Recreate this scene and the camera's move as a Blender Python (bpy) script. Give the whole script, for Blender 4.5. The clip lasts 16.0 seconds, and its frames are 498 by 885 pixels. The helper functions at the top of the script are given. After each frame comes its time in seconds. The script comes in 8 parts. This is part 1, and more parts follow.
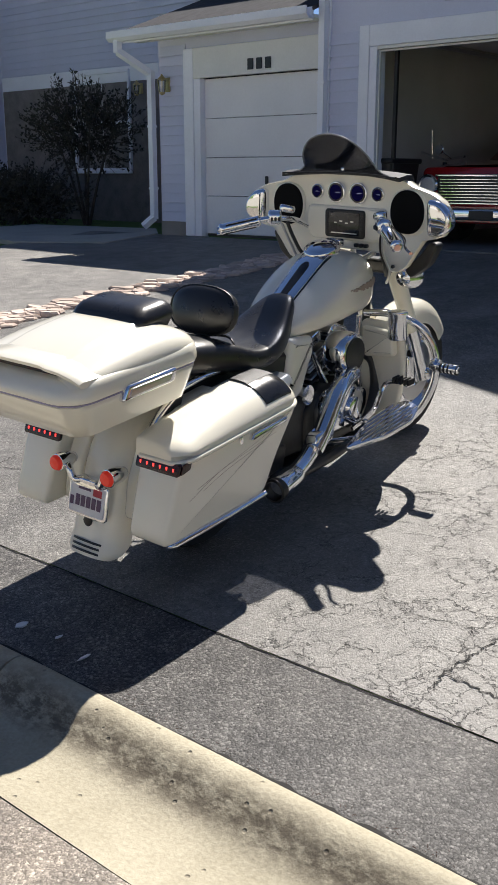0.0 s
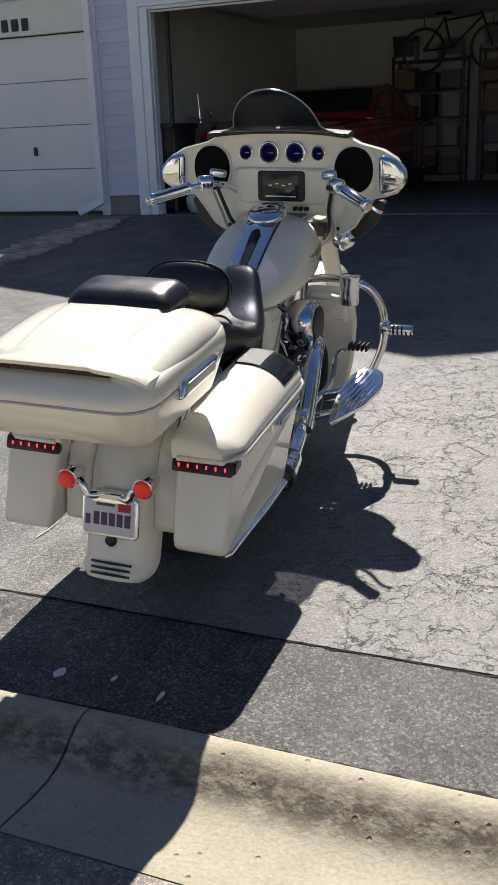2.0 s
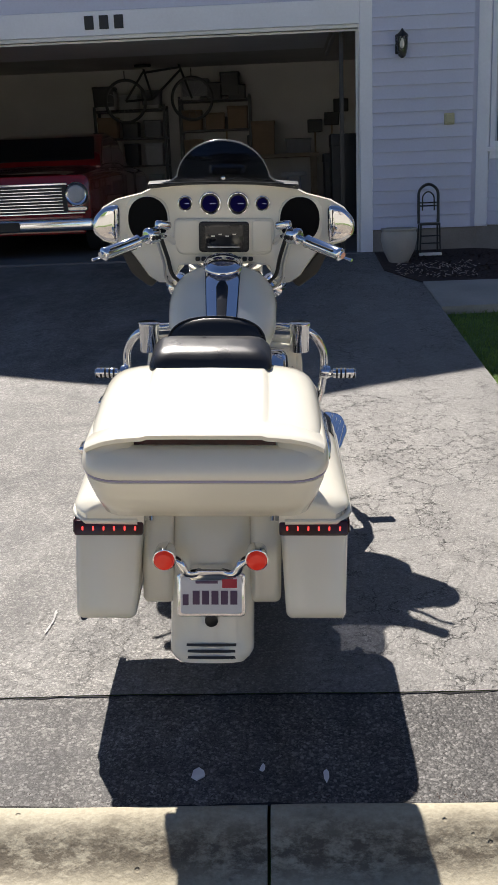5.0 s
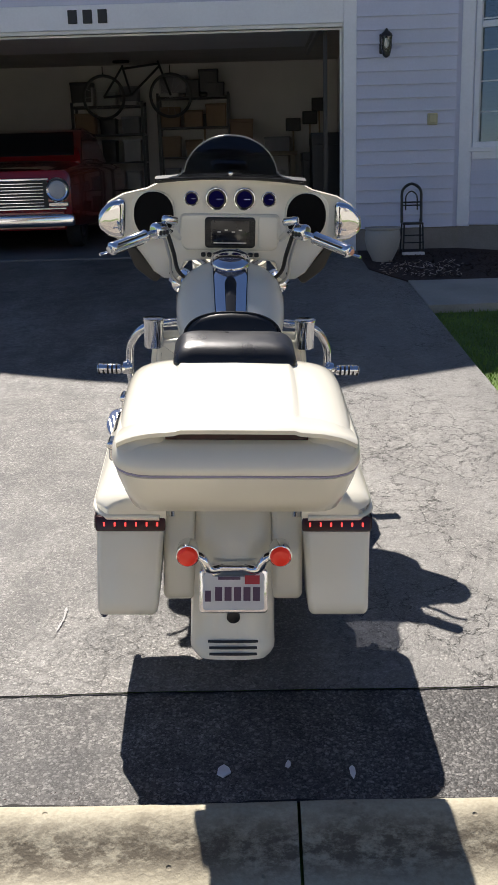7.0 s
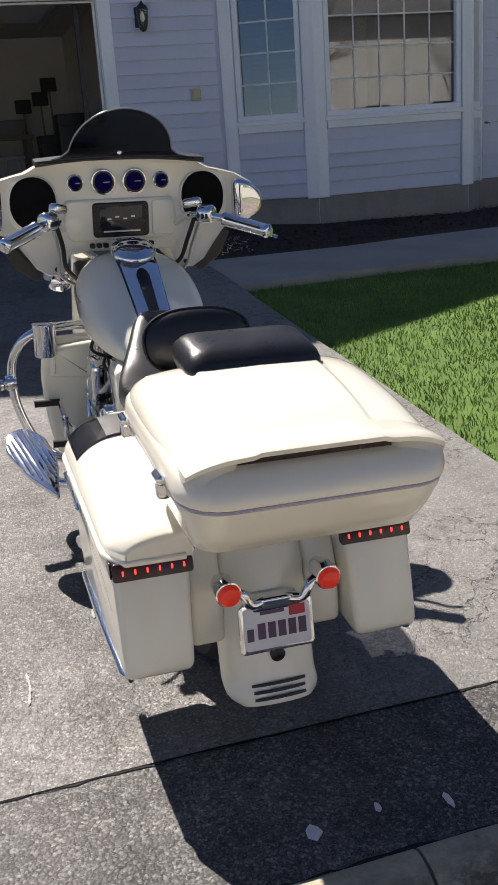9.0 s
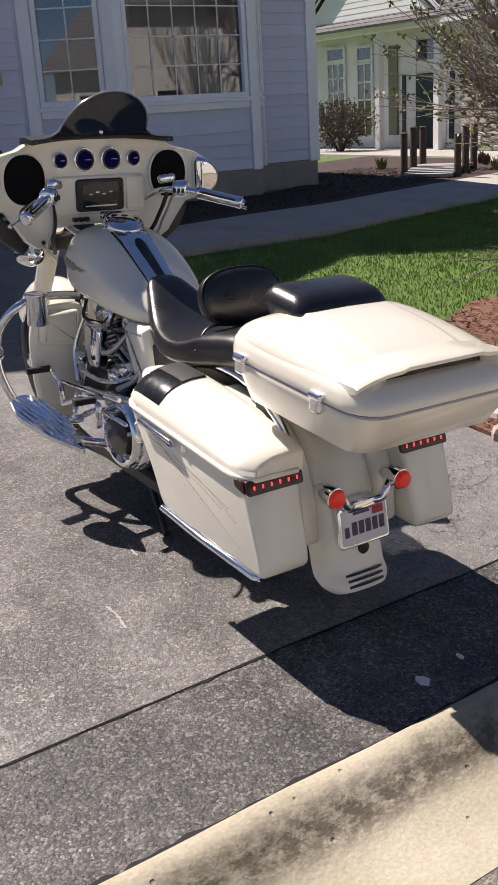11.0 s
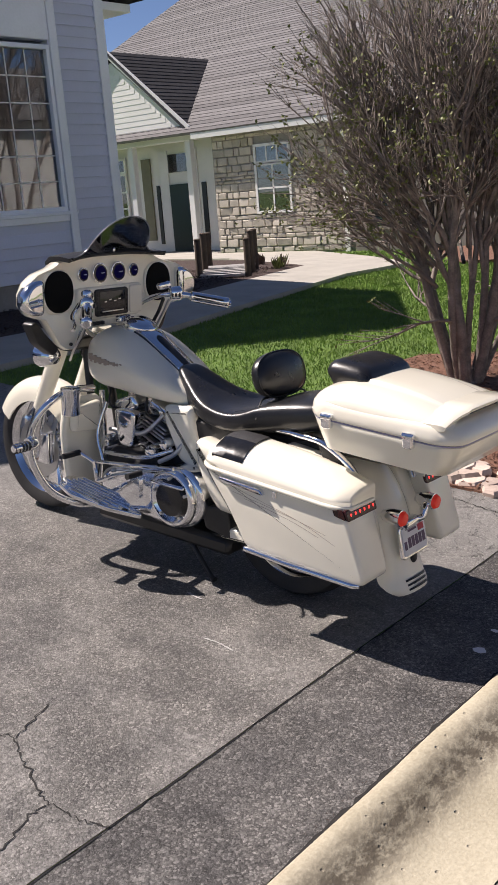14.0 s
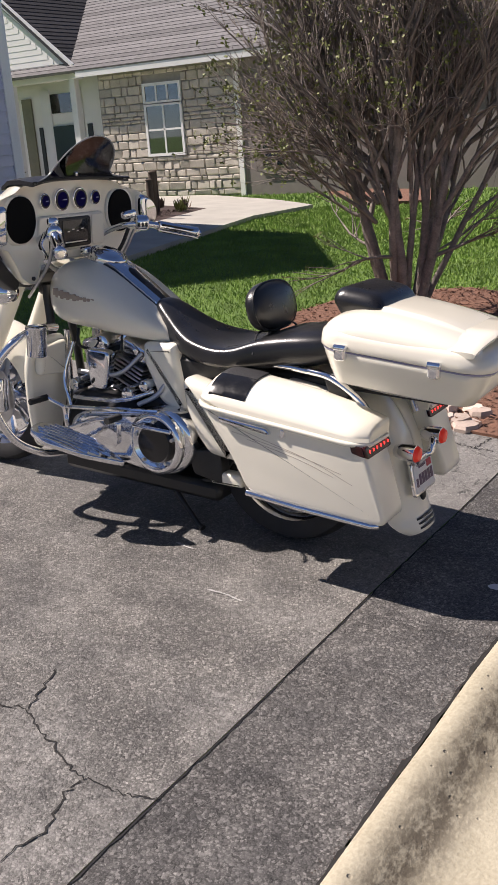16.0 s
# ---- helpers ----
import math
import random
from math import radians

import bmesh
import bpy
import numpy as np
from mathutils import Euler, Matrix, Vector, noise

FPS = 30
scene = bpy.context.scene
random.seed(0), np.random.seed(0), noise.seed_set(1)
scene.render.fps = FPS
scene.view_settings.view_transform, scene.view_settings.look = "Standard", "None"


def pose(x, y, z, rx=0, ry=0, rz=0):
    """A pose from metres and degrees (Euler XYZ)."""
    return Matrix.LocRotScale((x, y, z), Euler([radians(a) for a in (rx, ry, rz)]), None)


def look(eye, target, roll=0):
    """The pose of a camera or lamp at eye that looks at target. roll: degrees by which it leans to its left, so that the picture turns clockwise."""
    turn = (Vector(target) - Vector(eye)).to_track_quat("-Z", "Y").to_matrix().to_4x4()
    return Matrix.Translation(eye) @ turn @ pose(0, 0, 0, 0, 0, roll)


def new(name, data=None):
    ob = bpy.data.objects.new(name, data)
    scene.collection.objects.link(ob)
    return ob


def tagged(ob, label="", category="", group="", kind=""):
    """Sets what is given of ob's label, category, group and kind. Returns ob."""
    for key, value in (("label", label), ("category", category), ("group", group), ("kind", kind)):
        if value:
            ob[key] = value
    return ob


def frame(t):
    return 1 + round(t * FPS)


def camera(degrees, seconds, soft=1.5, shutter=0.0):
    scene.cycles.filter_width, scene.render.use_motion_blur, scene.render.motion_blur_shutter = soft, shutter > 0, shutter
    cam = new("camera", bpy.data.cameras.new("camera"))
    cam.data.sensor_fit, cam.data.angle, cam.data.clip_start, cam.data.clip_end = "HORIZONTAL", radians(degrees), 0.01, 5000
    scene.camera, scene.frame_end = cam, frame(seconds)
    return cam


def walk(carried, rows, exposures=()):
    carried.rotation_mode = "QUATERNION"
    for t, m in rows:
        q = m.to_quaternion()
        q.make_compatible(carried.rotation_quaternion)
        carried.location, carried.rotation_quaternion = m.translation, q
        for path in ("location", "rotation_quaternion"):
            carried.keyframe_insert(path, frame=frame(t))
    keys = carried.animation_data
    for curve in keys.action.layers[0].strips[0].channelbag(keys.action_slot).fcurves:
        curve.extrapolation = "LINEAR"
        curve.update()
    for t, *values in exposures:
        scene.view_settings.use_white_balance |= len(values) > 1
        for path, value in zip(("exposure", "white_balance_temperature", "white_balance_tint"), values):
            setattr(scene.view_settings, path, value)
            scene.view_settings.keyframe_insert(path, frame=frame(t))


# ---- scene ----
cam = camera(29.1, 16.0)
METRES, EYE, TILT, LEAN, TURN = 6.29, 1.43, 0.0, 0.0, 40.13
ROWS = [
    (0.0, 0.0, 0.0, 0.0, -0.0, -15.65, 0.02),
    (0.5, -0.0271, 0.0179, -0.0014, -4.18, -15.99, -0.07),
    (1.0, -0.0722, 0.0258, -0.0025, -9.14, -17.17, 0.97),
    (1.5, -0.1127, 0.0382, -0.0045, -13.46, -18.39, 1.99),
    (2.0, -0.1422, 0.0689, -0.0025, -17.28, -17.62, 2.13),
    (2.5, -0.1827, 0.0894, 0.0007, -22.32, -16.73, 2.16),
    (3.0, -0.2257, 0.105, 0.005, -26.73, -16.07, 2.53),
    (3.5, -0.2498, 0.1345, 0.001, -29.9, -16.64, 2.1),
    (4.0, -0.2754, 0.1537, 0.007, -34.15, -16.61, 2.3),
    (6.5, -0.3162, 0.1838, 0.007, -39.49, -14.95, 2.0),
    (7.0, -0.3211, 0.1899, 0.006, -40.0, -15.97, 1.55),
    (7.5, -0.3236, 0.2062, 0.0048, -41.89, -16.82, 1.58),
    (8.0, -0.3231, 0.2428, 0.0046, -45.07, -17.38, 1.93),
    (10.5, -0.4479, 0.4003, 0.0115, -73.17, -18.58, 4.4),
    (11.0, -0.4807, 0.4168, 0.0127, -73.89, -19.35, 3.23),
    (11.5, -0.5111, 0.4329, 0.0186, -75.51, -19.33, 2.8),
    (12.0, -0.5379, 0.4633, 0.0225, -79.38, -17.87, 3.34),
    (12.5, -0.5609, 0.4865, 0.0246, -83.04, -16.61, 3.46),
    (13.0, -0.5878, 0.5047, 0.0269, -85.27, -15.81, 3.32),
    (13.5, -0.6033, 0.5355, 0.0324, -88.03, -15.01, 4.0),
    (14.0, -0.6165, 0.5688, 0.0339, -90.05, -14.58, 4.34),
    (14.5, -0.6301, 0.578, 0.034, -89.51, -14.53, 3.7),
    (15.0, -0.6397, 0.5844, 0.0338, -90.49, -14.63, 3.04),
    (15.5, -0.6169, 0.6112, 0.0275, -94.4, -15.93, 3.51),
    (16.0, -0.5775, 0.6351, 0.0213, -97.33, -18.02, 4.08),
]
walk(cam, [(t, pose(0, 0, EYE, TILT, LEAN, TURN) @ pose(METRES * x, METRES * y, METRES * z, 90 + pitch, roll, yaw)) for t, x, y, z, yaw, pitch, roll in ROWS],
     [(0.0, 0.78, 6450, 12), (1.0, 0.74, 6450, 12), (1.5, 0.66, 6450, 12), (2.0, 0.69, 6450, 12), (2.5, 0.75, 6450, 12), (3.0, 0.82, 6500, 13), (4.2, 0.86, 6500, 13), (8.2, 0.86, 6500, 13), (10.3, 0.66, 6650, 20), (16.0, 0.65, 6650, 20)])

# ---- light ----
SUN_TO = Vector((-0.235, 0.745, 1.0)).normalized()
world = bpy.data.worlds.new("sky")
scene.world = world
world.use_nodes = True
_nt = world.node_tree
_sky = _nt.nodes.new("ShaderNodeTexSky")
_sky.sky_type = "NISHITA"
_sky.sun_disc = False
_sky.dust_density = 0.1
_sky.air_density = 0.6
_sky.ozone_density = 4.0
_sky.sun_elevation = math.asin(SUN_TO.z)
_sky.sun_rotation = math.atan2(SUN_TO.x, SUN_TO.y)
_nt.links.new(_sky.outputs[0], _nt.nodes["Background"].inputs[0])
_nt.nodes["Background"].inputs[1].default_value = 0.06
_sun = bpy.data.lights.new("sun", "SUN")
_sun.energy = 5.0
_sun.angle = radians(0.53)
_sun.color = (1.0, 0.95, 0.86)
sun = new("sun", _sun)
sun.matrix_world = look(SUN_TO * 60, (0, 0, 0))


# ---- materials ----
class Mat:
    """A node material: base colour from two scales of noise, with bump."""

    def __init__(self, name):
        self.m = bpy.data.materials.new(name)
        self.m.use_nodes = True
        self.t = self.m.node_tree
        self.b = self.t.nodes["Principled BSDF"]

    def node(self, kind, **inputs):
        n = self.t.nodes.new(kind)
        for k, v in inputs.items():
            n.inputs[k.replace("_", " ")].default_value = v
        return n

    def link(self, a, b):
        self.t.links.new(a, b)

    def coords(self, space="Object"):
        return self.node("ShaderNodeTexCoord").outputs[space]

    def noise(self, scale, detail=4.0, rough=0.55, space="Object", stretch=None):
        n = self.node("ShaderNodeTexNoise", Scale=scale, Detail=detail, Roughness=rough)
        c = self.coords(space)
        if stretch:
            mp = self.node("ShaderNodeMapping")
            mp.inputs["Scale"].default_value = stretch
            self.link(c, mp.inputs[0])
            c = mp.outputs[0]
        self.link(c, n.inputs["Vector"])
        return n.outputs[0]

    def ramp(self, fac, stops):
        r = self.node("ShaderNodeValToRGB")
        e = r.color_ramp.elements
        while len(e) < len(stops):
            e.new(0.5)
        for el, (p, c) in zip(e, stops):
            el.position = p
            el.color = (*c, 1) if len(c) == 3 else c
        self.link(fac, r.inputs[0])
        return r.outputs[0]

    def mix(self, fac, a, b, mode="MIX"):
        n = self.node("ShaderNodeMix")
        n.data_type, n.blend_type = "RGBA", mode
        for sock, val in ((n.inputs[0], fac), (n.inputs[6], a), (n.inputs[7], b)):
            if hasattr(val, "links"):
                self.link(val, sock)
            elif isinstance(val, (int, float)):
                sock.default_value = val
            else:
                sock.default_value = (*val, 1)
        return n.outputs[2]

    def math(self, op, a, b=0.0):
        n = self.node("ShaderNodeMath")
        n.operation = op
        for sock, val in ((n.inputs[0], a), (n.inputs[1], b)):
            if hasattr(val, "links"):
                self.link(val, sock)
            else:
                sock.default_value = val
        return n.outputs[0]

    def bump(self, height, strength=0.3, distance=0.01):
        n = self.node("ShaderNodeBump", Strength=strength, Distance=distance)
        self.link(height, n.inputs["Height"])
        self.link(n.outputs[0], self.b.inputs["Normal"])

    def color(self, c):
        if hasattr(c, "links"):
            self.link(c, self.b.inputs["Base Color"])
        else:
            self.b.inputs["Base Color"].default_value = (*c, 1)

    def set(self, **kw):
        for k, v in kw.items():
            s = self.b.inputs[k.replace("_", " ")]
            if hasattr(v, "links"):
                self.link(v, s)
            else:
                s.default_value = v
        return self


def plain(name, color, rough=0.5, metal=0.0, vary=0.12, scale=6.0, bump=0.0, fine=60.0, coat=0.0, spec=0.5, piece=0.0):
    """A surface of one colour, mottled at two scales; piece: how far each object of it differs in lightness."""
    m = Mat(name)
    big, small = m.noise(scale), m.noise(fine, 3.0)
    f = m.math("ADD", m.math("MULTIPLY", big, 0.65), m.math("MULTIPLY", small, 0.35))
    lo, hi = [c * (1 - vary) for c in color], [min(1, c * (1 + vary)) for c in color]
    c = m.ramp(f, [(0.3, lo), (0.7, hi)])
    if piece:
        info = m.node("ShaderNodeObjectInfo")
        k = m.math("ADD", m.math("MULTIPLY", info.outputs["Random"], 2 * piece), 1 - piece)
        n = m.node("ShaderNodeMix")
        n.data_type, n.blend_type = "RGBA", "MULTIPLY"
        n.inputs[0].default_value = 1.0
        m.link(c, n.inputs[6])
        m.link(k, n.inputs[7])
        c = n.outputs[2]
    m.color(c)
    m.set(Metallic=metal, Coat_Weight=coat, Coat_Roughness=0.04, Specular_IOR_Level=spec)
    m.set(Roughness=m.math("ADD", m.math("MULTIPLY", small, 0.12), rough - 0.06))
    if bump:
        m.bump(f, bump, 0.01)
    return m.m


def asphalt(name, dark, light, spec, cracks, cell=95.0, pale=0.10, rough=0.55, dust=0.5, contrast=1.0):
    """Weathered asphalt: single stones of many greys in dark binder, dusty patches, and hairline cracks where it is tired."""
    m = Mat(name)
    mid = [(a + b) / 2 for a, b in zip(dark, light)]
    bright = [min(1, c * 2.3) for c in light]
    warp = m.node("ShaderNodeTexNoise", Scale=cell * 0.8, Detail=2.0)
    m.link(m.coords(), warp.inputs["Vector"])
    jig = m.node("ShaderNodeVectorMath")
    jig.operation = "MULTIPLY_ADD"
    m.link(warp.outputs["Color"], jig.inputs[0])
    jig.inputs[1].default_value = (0.9 / cell, 0.9 / cell, 0.9 / cell)
    m.link(m.coords(), jig.inputs[2])

    def stones(size, stops):
        v = m.node("ShaderNodeTexVoronoi", Scale=size)
        m.link(jig.outputs[0], v.inputs["Vector"])
        sep = m.node("ShaderNodeSeparateColor")
        m.link(v.outputs["Color"], sep.inputs[0])
        return m.ramp(sep.outputs[0], stops), v.outputs["Distance"], sep.outputs[1]

    lo = [c * (1.0 - 0.25 * contrast) for c in dark]
    coarse, gap, high = stones(cell, [(0.0, lo), (0.38, dark), (0.55, mid), (0.82, light), (0.90 - pale * 0.5, [c * 1.35 for c in light]), (1.0 - pale * 0.5, bright)])
    fine, gap2, high2 = stones(cell * 2.3, [(0.0, lo), (0.45, mid), (0.85, light), (1.0, bright)])
    col = m.mix(0.55, coarse, fine)
    col = m.mix(0.12, col, mid)
    joint = m.ramp(gap, [(0.45, (1, 1, 1)), (0.85, (0.68, 0.68, 0.68))])
    col = m.mix(1.0, col, joint, "MULTIPLY")
    broad = m.ramp(m.noise(0.9, 7.0, 0.62), [(0.34, (0.74, 0.74, 0.75)), (0.66, (1.12, 1.11, 1.09))])
    col = m.mix(1.0, col, broad, "MULTIPLY")
    blot = m.ramp(m.noise(5.5, 6.0, 0.7), [(0.36, (0.66, 0.66, 0.67)), (0.64, (1.16, 1.15, 1.13))])
    col = m.mix(1.0, col, blot, "MULTIPLY")
    streak = m.ramp(m.noise(1.3, 6.0, 0.7, stretch=(1.6, 0.7, 1.0)), [(0.44, (0, 0, 0)), (0.68, (1, 1, 1))])
    scuffed = m.math("MULTIPLY", streak, m.ramp(m.noise(38, 4.0, 0.7), [(0.42, (0.15, 0.15, 0.15)), (0.60, (1, 1, 1))]))
    col = m.mix(m.math("MULTIPLY", scuffed, dust * 0.7), col, tuple(min(1, c * 1.55) for c in light))
    height = m.math("ADD", m.math("MULTIPLY", high, 0.55), m.math("SUBTRACT", m.math("MULTIPLY", high2, 0.3), m.math("MULTIPLY", gap, 0.5)))
    if cracks:
        warp = m.node("ShaderNodeTexNoise", Scale=9.0, Detail=5.0, Roughness=0.7)
        m.link(m.coords(), warp.inputs["Vector"])
        shift = m.node("ShaderNodeVectorMath")
        shift.operation = "MULTIPLY_ADD"
        m.link(warp.outputs["Color"], shift.inputs[0])
        shift.inputs[1].default_value = (0.14, 0.14, 0.14)
        m.link(m.coords(), shift.inputs[2])
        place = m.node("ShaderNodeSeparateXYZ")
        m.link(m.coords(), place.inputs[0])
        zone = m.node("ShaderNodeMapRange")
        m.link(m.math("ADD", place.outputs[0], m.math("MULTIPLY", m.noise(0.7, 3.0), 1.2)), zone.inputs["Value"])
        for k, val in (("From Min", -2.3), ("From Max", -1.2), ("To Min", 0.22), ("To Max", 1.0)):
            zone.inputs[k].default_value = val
        # mixes towards a paler grey as x rises across the zone
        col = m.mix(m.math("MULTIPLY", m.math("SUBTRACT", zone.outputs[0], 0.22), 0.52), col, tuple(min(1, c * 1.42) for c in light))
        for size, width, amount, lo in cracks:
            e = m.node("ShaderNodeTexVoronoi", Scale=size)
            e.feature = "DISTANCE_TO_EDGE"
            m.link(shift.outputs[0], e.inputs["Vector"])
            line = m.ramp(e.outputs["Distance"], [(0.0, (1, 1, 1)), (width, (0, 0, 0))])
            where = m.ramp(m.noise(1.6, 4.0, 0.6), [(lo, (0, 0, 0)), (lo + 0.10, (1, 1, 1))])
            broken = m.ramp(m.noise(26, 3.0), [(0.36, (0, 0, 0)), (0.48, (1, 1, 1))])
            f = m.math("MULTIPLY", m.math("MULTIPLY", m.math("MULTIPLY", line, where), broken), m.math("MULTIPLY", zone.outputs[0], amount))
            col = m.mix(f, col, tuple(c * 0.3 for c in dark))
            height = m.math("SUBTRACT", height, m.math("MULTIPLY", f, 1.2))
    m.color(col)
    m.set(Roughness=rough, Specular_IOR_Level=spec)
    m.bump(height, 0.7, 0.005)
    return m.m


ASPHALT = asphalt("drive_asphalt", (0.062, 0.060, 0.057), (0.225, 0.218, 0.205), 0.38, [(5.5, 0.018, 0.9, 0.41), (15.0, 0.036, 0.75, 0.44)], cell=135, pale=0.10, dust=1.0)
APRON = asphalt("apron_asphalt", (0.036, 0.035, 0.035), (0.165, 0.160, 0.154), 0.22, [], cell=125, pale=0.16, dust=0.4)
ROAD = asphalt("road_asphalt", (0.17, 0.145, 0.118), (0.38, 0.335, 0.285), 0.4, [], cell=120, pale=0.05, dust=0.2)
DRIVE2 = asphalt("neighbour_asphalt", (0.15, 0.145, 0.14), (0.26, 0.25, 0.235), 0.4, [(2.0, 0.01, 0.5, 0.5)], cell=120, pale=0.04, dust=0.2)
CONCRETE = plain("walk_concrete", (0.38, 0.36, 0.315), 0.85, vary=0.18, scale=2.2, fine=70, bump=0.12)


def kerb_material():
    m = Mat("kerb_concrete")
    a, b = m.noise(3.0, 6.0, 0.65), m.noise(90, 3.0)
    col = m.ramp(m.math("ADD", m.math("MULTIPLY", a, 0.6), m.math("MULTIPLY", b, 0.4)), [(0.3, (0.275, 0.245, 0.172)), (0.68, (0.47, 0.428, 0.325))])
    x = m.node("ShaderNodeSeparateXYZ")
    m.link(m.coords(), x.inputs[0])
    wob = m.math("ADD", x.outputs[1], m.math("MULTIPLY", m.math("SUBTRACT", m.noise(6.0, 5.0, 0.7), 0.5), 0.09))
    band = m.ramp(wob, [(0.0, (0, 0, 0)), (1.0, (0, 0, 0))])
    r = band.node.color_ramp
    r.elements[0].position, r.elements[1].position = 0.0, 1.0
    mr = m.node("ShaderNodeMapRange")
    m.link(wob, mr.inputs["Value"])
    mr.inputs["From Min"].default_value, mr.inputs["From Max"].default_value = 1.36, 1.56
    e = r.elements
    m.link(mr.outputs[0], band.node.inputs[0])
    for p, c in ((0.15, 0.05), (0.45, 0.85), (0.62, 0.85), (0.92, 0.0)):
        el = e.new(p)
        el.color = (c, c, c, 1)
    blot = m.ramp(m.noise(34, 5.0, 0.75, stretch=(0.6, 1.0, 1.0)), [(0.38, (0.15, 0.15, 0.15)), (0.55, (1, 1, 1))])
    col = m.mix(m.math("MULTIPLY", band, blot), col, (0.080, 0.062, 0.042))
    v = m.node("ShaderNodeTexVoronoi", Scale=16.0)
    m.link(m.coords(), v.inputs["Vector"])
    pit = m.ramp(v.outputs["Distance"], [(0.05, (1, 1, 1)), (0.11, (0, 0, 0))])
    col = m.mix(m.math("MULTIPLY", pit, 0.35), col, (0.12, 0.10, 0.08))
    m.color(col)
    m.set(Roughness=0.85)
    m.bump(m.math("SUBTRACT", m.math("ADD", m.math("MULTIPLY", b, 0.4), a), pit), 0.7, 0.008)
    return m.m


KERB = kerb_material()
SIDING = plain("siding_blue_grey", (0.615, 0.635, 0.765), 0.55, vary=0.07, scale=1.5, fine=50, bump=0.04, piece=0.04)
SIDING_WHITE = plain("siding_white", (0.78, 0.77, 0.74), 0.6, vary=0.05, scale=1.5, fine=50, piece=0.03)
TRIM = plain("trim_paint", (0.87, 0.88, 0.93), 0.5, vary=0.06, scale=2, fine=40, bump=0.03)
CREAM = plain("cream_paint", (0.80, 0.79, 0.75), 0.5, vary=0.06, scale=2, fine=40, bump=0.03)
WHITE = plain("white_paint", (0.78, 0.78, 0.76), 0.45, vary=0.05, scale=2, fine=40)
FOUNDATION = plain("foundation_concrete", (0.27, 0.25, 0.23), 0.9, vary=0.2, scale=4, bump=0.2)
SHINGLE = plain("roof_shingle", (0.17, 0.165, 0.165), 0.95, vary=0.25, scale=9, fine=120, bump=0.3, piece=0.22, spec=0.12)
SHINGLE_DARK = plain("dark_shingle", (0.05, 0.05, 0.055), 0.95, vary=0.3, scale=9, fine=120, bump=0.3, piece=0.2, spec=0.12)
DOORPAINT = plain("garage_door_paint", (0.84, 0.83, 0.84), 0.5, vary=0.05, scale=1.5, fine=30, bump=0.04)
PLASTER = plain("garage_plaster", (0.70, 0.68, 0.64), 0.9, vary=0.12, scale=1.2, bump=0.05)
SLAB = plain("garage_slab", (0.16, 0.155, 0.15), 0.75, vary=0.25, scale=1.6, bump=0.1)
STONE = plain("ledge_stone", (0.47, 0.43, 0.365), 0.9, vary=0.25, scale=5, fine=45, bump=0.5, piece=0.16)
STONE_BROWN = plain("brown_ledge_stone", (0.16, 0.145, 0.14), 0.9, vary=0.3, scale=5, fine=45, bump=0.5, piece=0.25)
MORTAR = plain("mortar", (0.36, 0.335, 0.30), 0.95, vary=0.15, scale=10)
ROCK = plain("border_rock", (0.50, 0.40, 0.34), 0.9, vary=0.3, scale=6, fine=50, bump=0.5, piece=0.25)
MULCH = plain("bark_mulch", (0.05, 0.030, 0.024), 0.95, vary=0.5, scale=30, fine=130, bump=1.0)
SOIL = plain("lawn_soil", (0.085, 0.15, 0.025), 0.95, vary=0.35, scale=5, fine=90, bump=0.6)
GRASS = plain("grass_blade", (0.17, 0.27, 0.050), 0.6, vary=0.4, scale=2.5, fine=40, spec=0.3)
BARK = plain("shrub_bark", (0.225, 0.188, 0.165), 0.8, vary=0.5, scale=14, fine=80, bump=0.5)
BARK_DARK = plain("dark_bark", (0.05, 0.04, 0.035), 0.85, vary=0.35, scale=14, fine=80, bump=0.4)
LEAF = plain("young_leaf", (0.15, 0.17, 0.045), 0.6, vary=0.4, scale=6, fine=60)
HEDGE = plain("hedge_twig", (0.055, 0.045, 0.035), 0.85, vary=0.4, scale=8, fine=60)
DARKWOOD = plain("post_wood", (0.07, 0.05, 0.035), 0.85, vary=0.3, scale=10, bump=0.3)
BLACK = plain("black_plastic", (0.014, 0.014, 0.015), 0.42, vary=0.2, scale=20)
BLACKMETAL = plain("black_metal", (0.02, 0.02, 0.02), 0.4, vary=0.2, scale=20)
RUBBER = plain("rubber", (0.018, 0.018, 0.018), 0.8, vary=0.2, scale=20, bump=0.1)
TERRACOTTA = plain("pale_ceramic", (0.42, 0.40, 0.37), 0.6, vary=0.1, scale=5)
YELLOWED = plain("yellowed_plastic", (0.50, 0.47, 0.30), 0.5, vary=0.06)
BRASS = plain("aged_brass", (0.45, 0.36, 0.18), 0.35, metal=1.0, vary=0.2, scale=14)


def glass(name, tint=(0.9, 0.95, 0.95), rough=0.02, alpha=0.16):
    m = Mat(name)
    tr = m.node("ShaderNodeBsdfTransparent")
    tr.inputs[0].default_value = (*tint, 1)
    gl = m.node("ShaderNodeBsdfGlossy", Roughness=rough)
    fr = m.node("ShaderNodeFresnel", IOR=1.5)
    mx = m.node("ShaderNodeMixShader")
    k = m.math("ADD", m.math("MULTIPLY", fr.outputs[0], 0.9), alpha)
    m.link(k, mx.inputs[0])
    m.link(tr.outputs[0], mx.inputs[1])
    m.link(gl.outputs[0], mx.inputs[2])
    m.link(mx.outputs[0], m.t.nodes["Material Output"].inputs[0])
    return m.m


PANE = glass("window_glass", (0.55, 0.6, 0.62), 0.015, 0.12)
LENS = glass("clear_lens", (0.95, 0.95, 0.93), 0.03, 0.05)


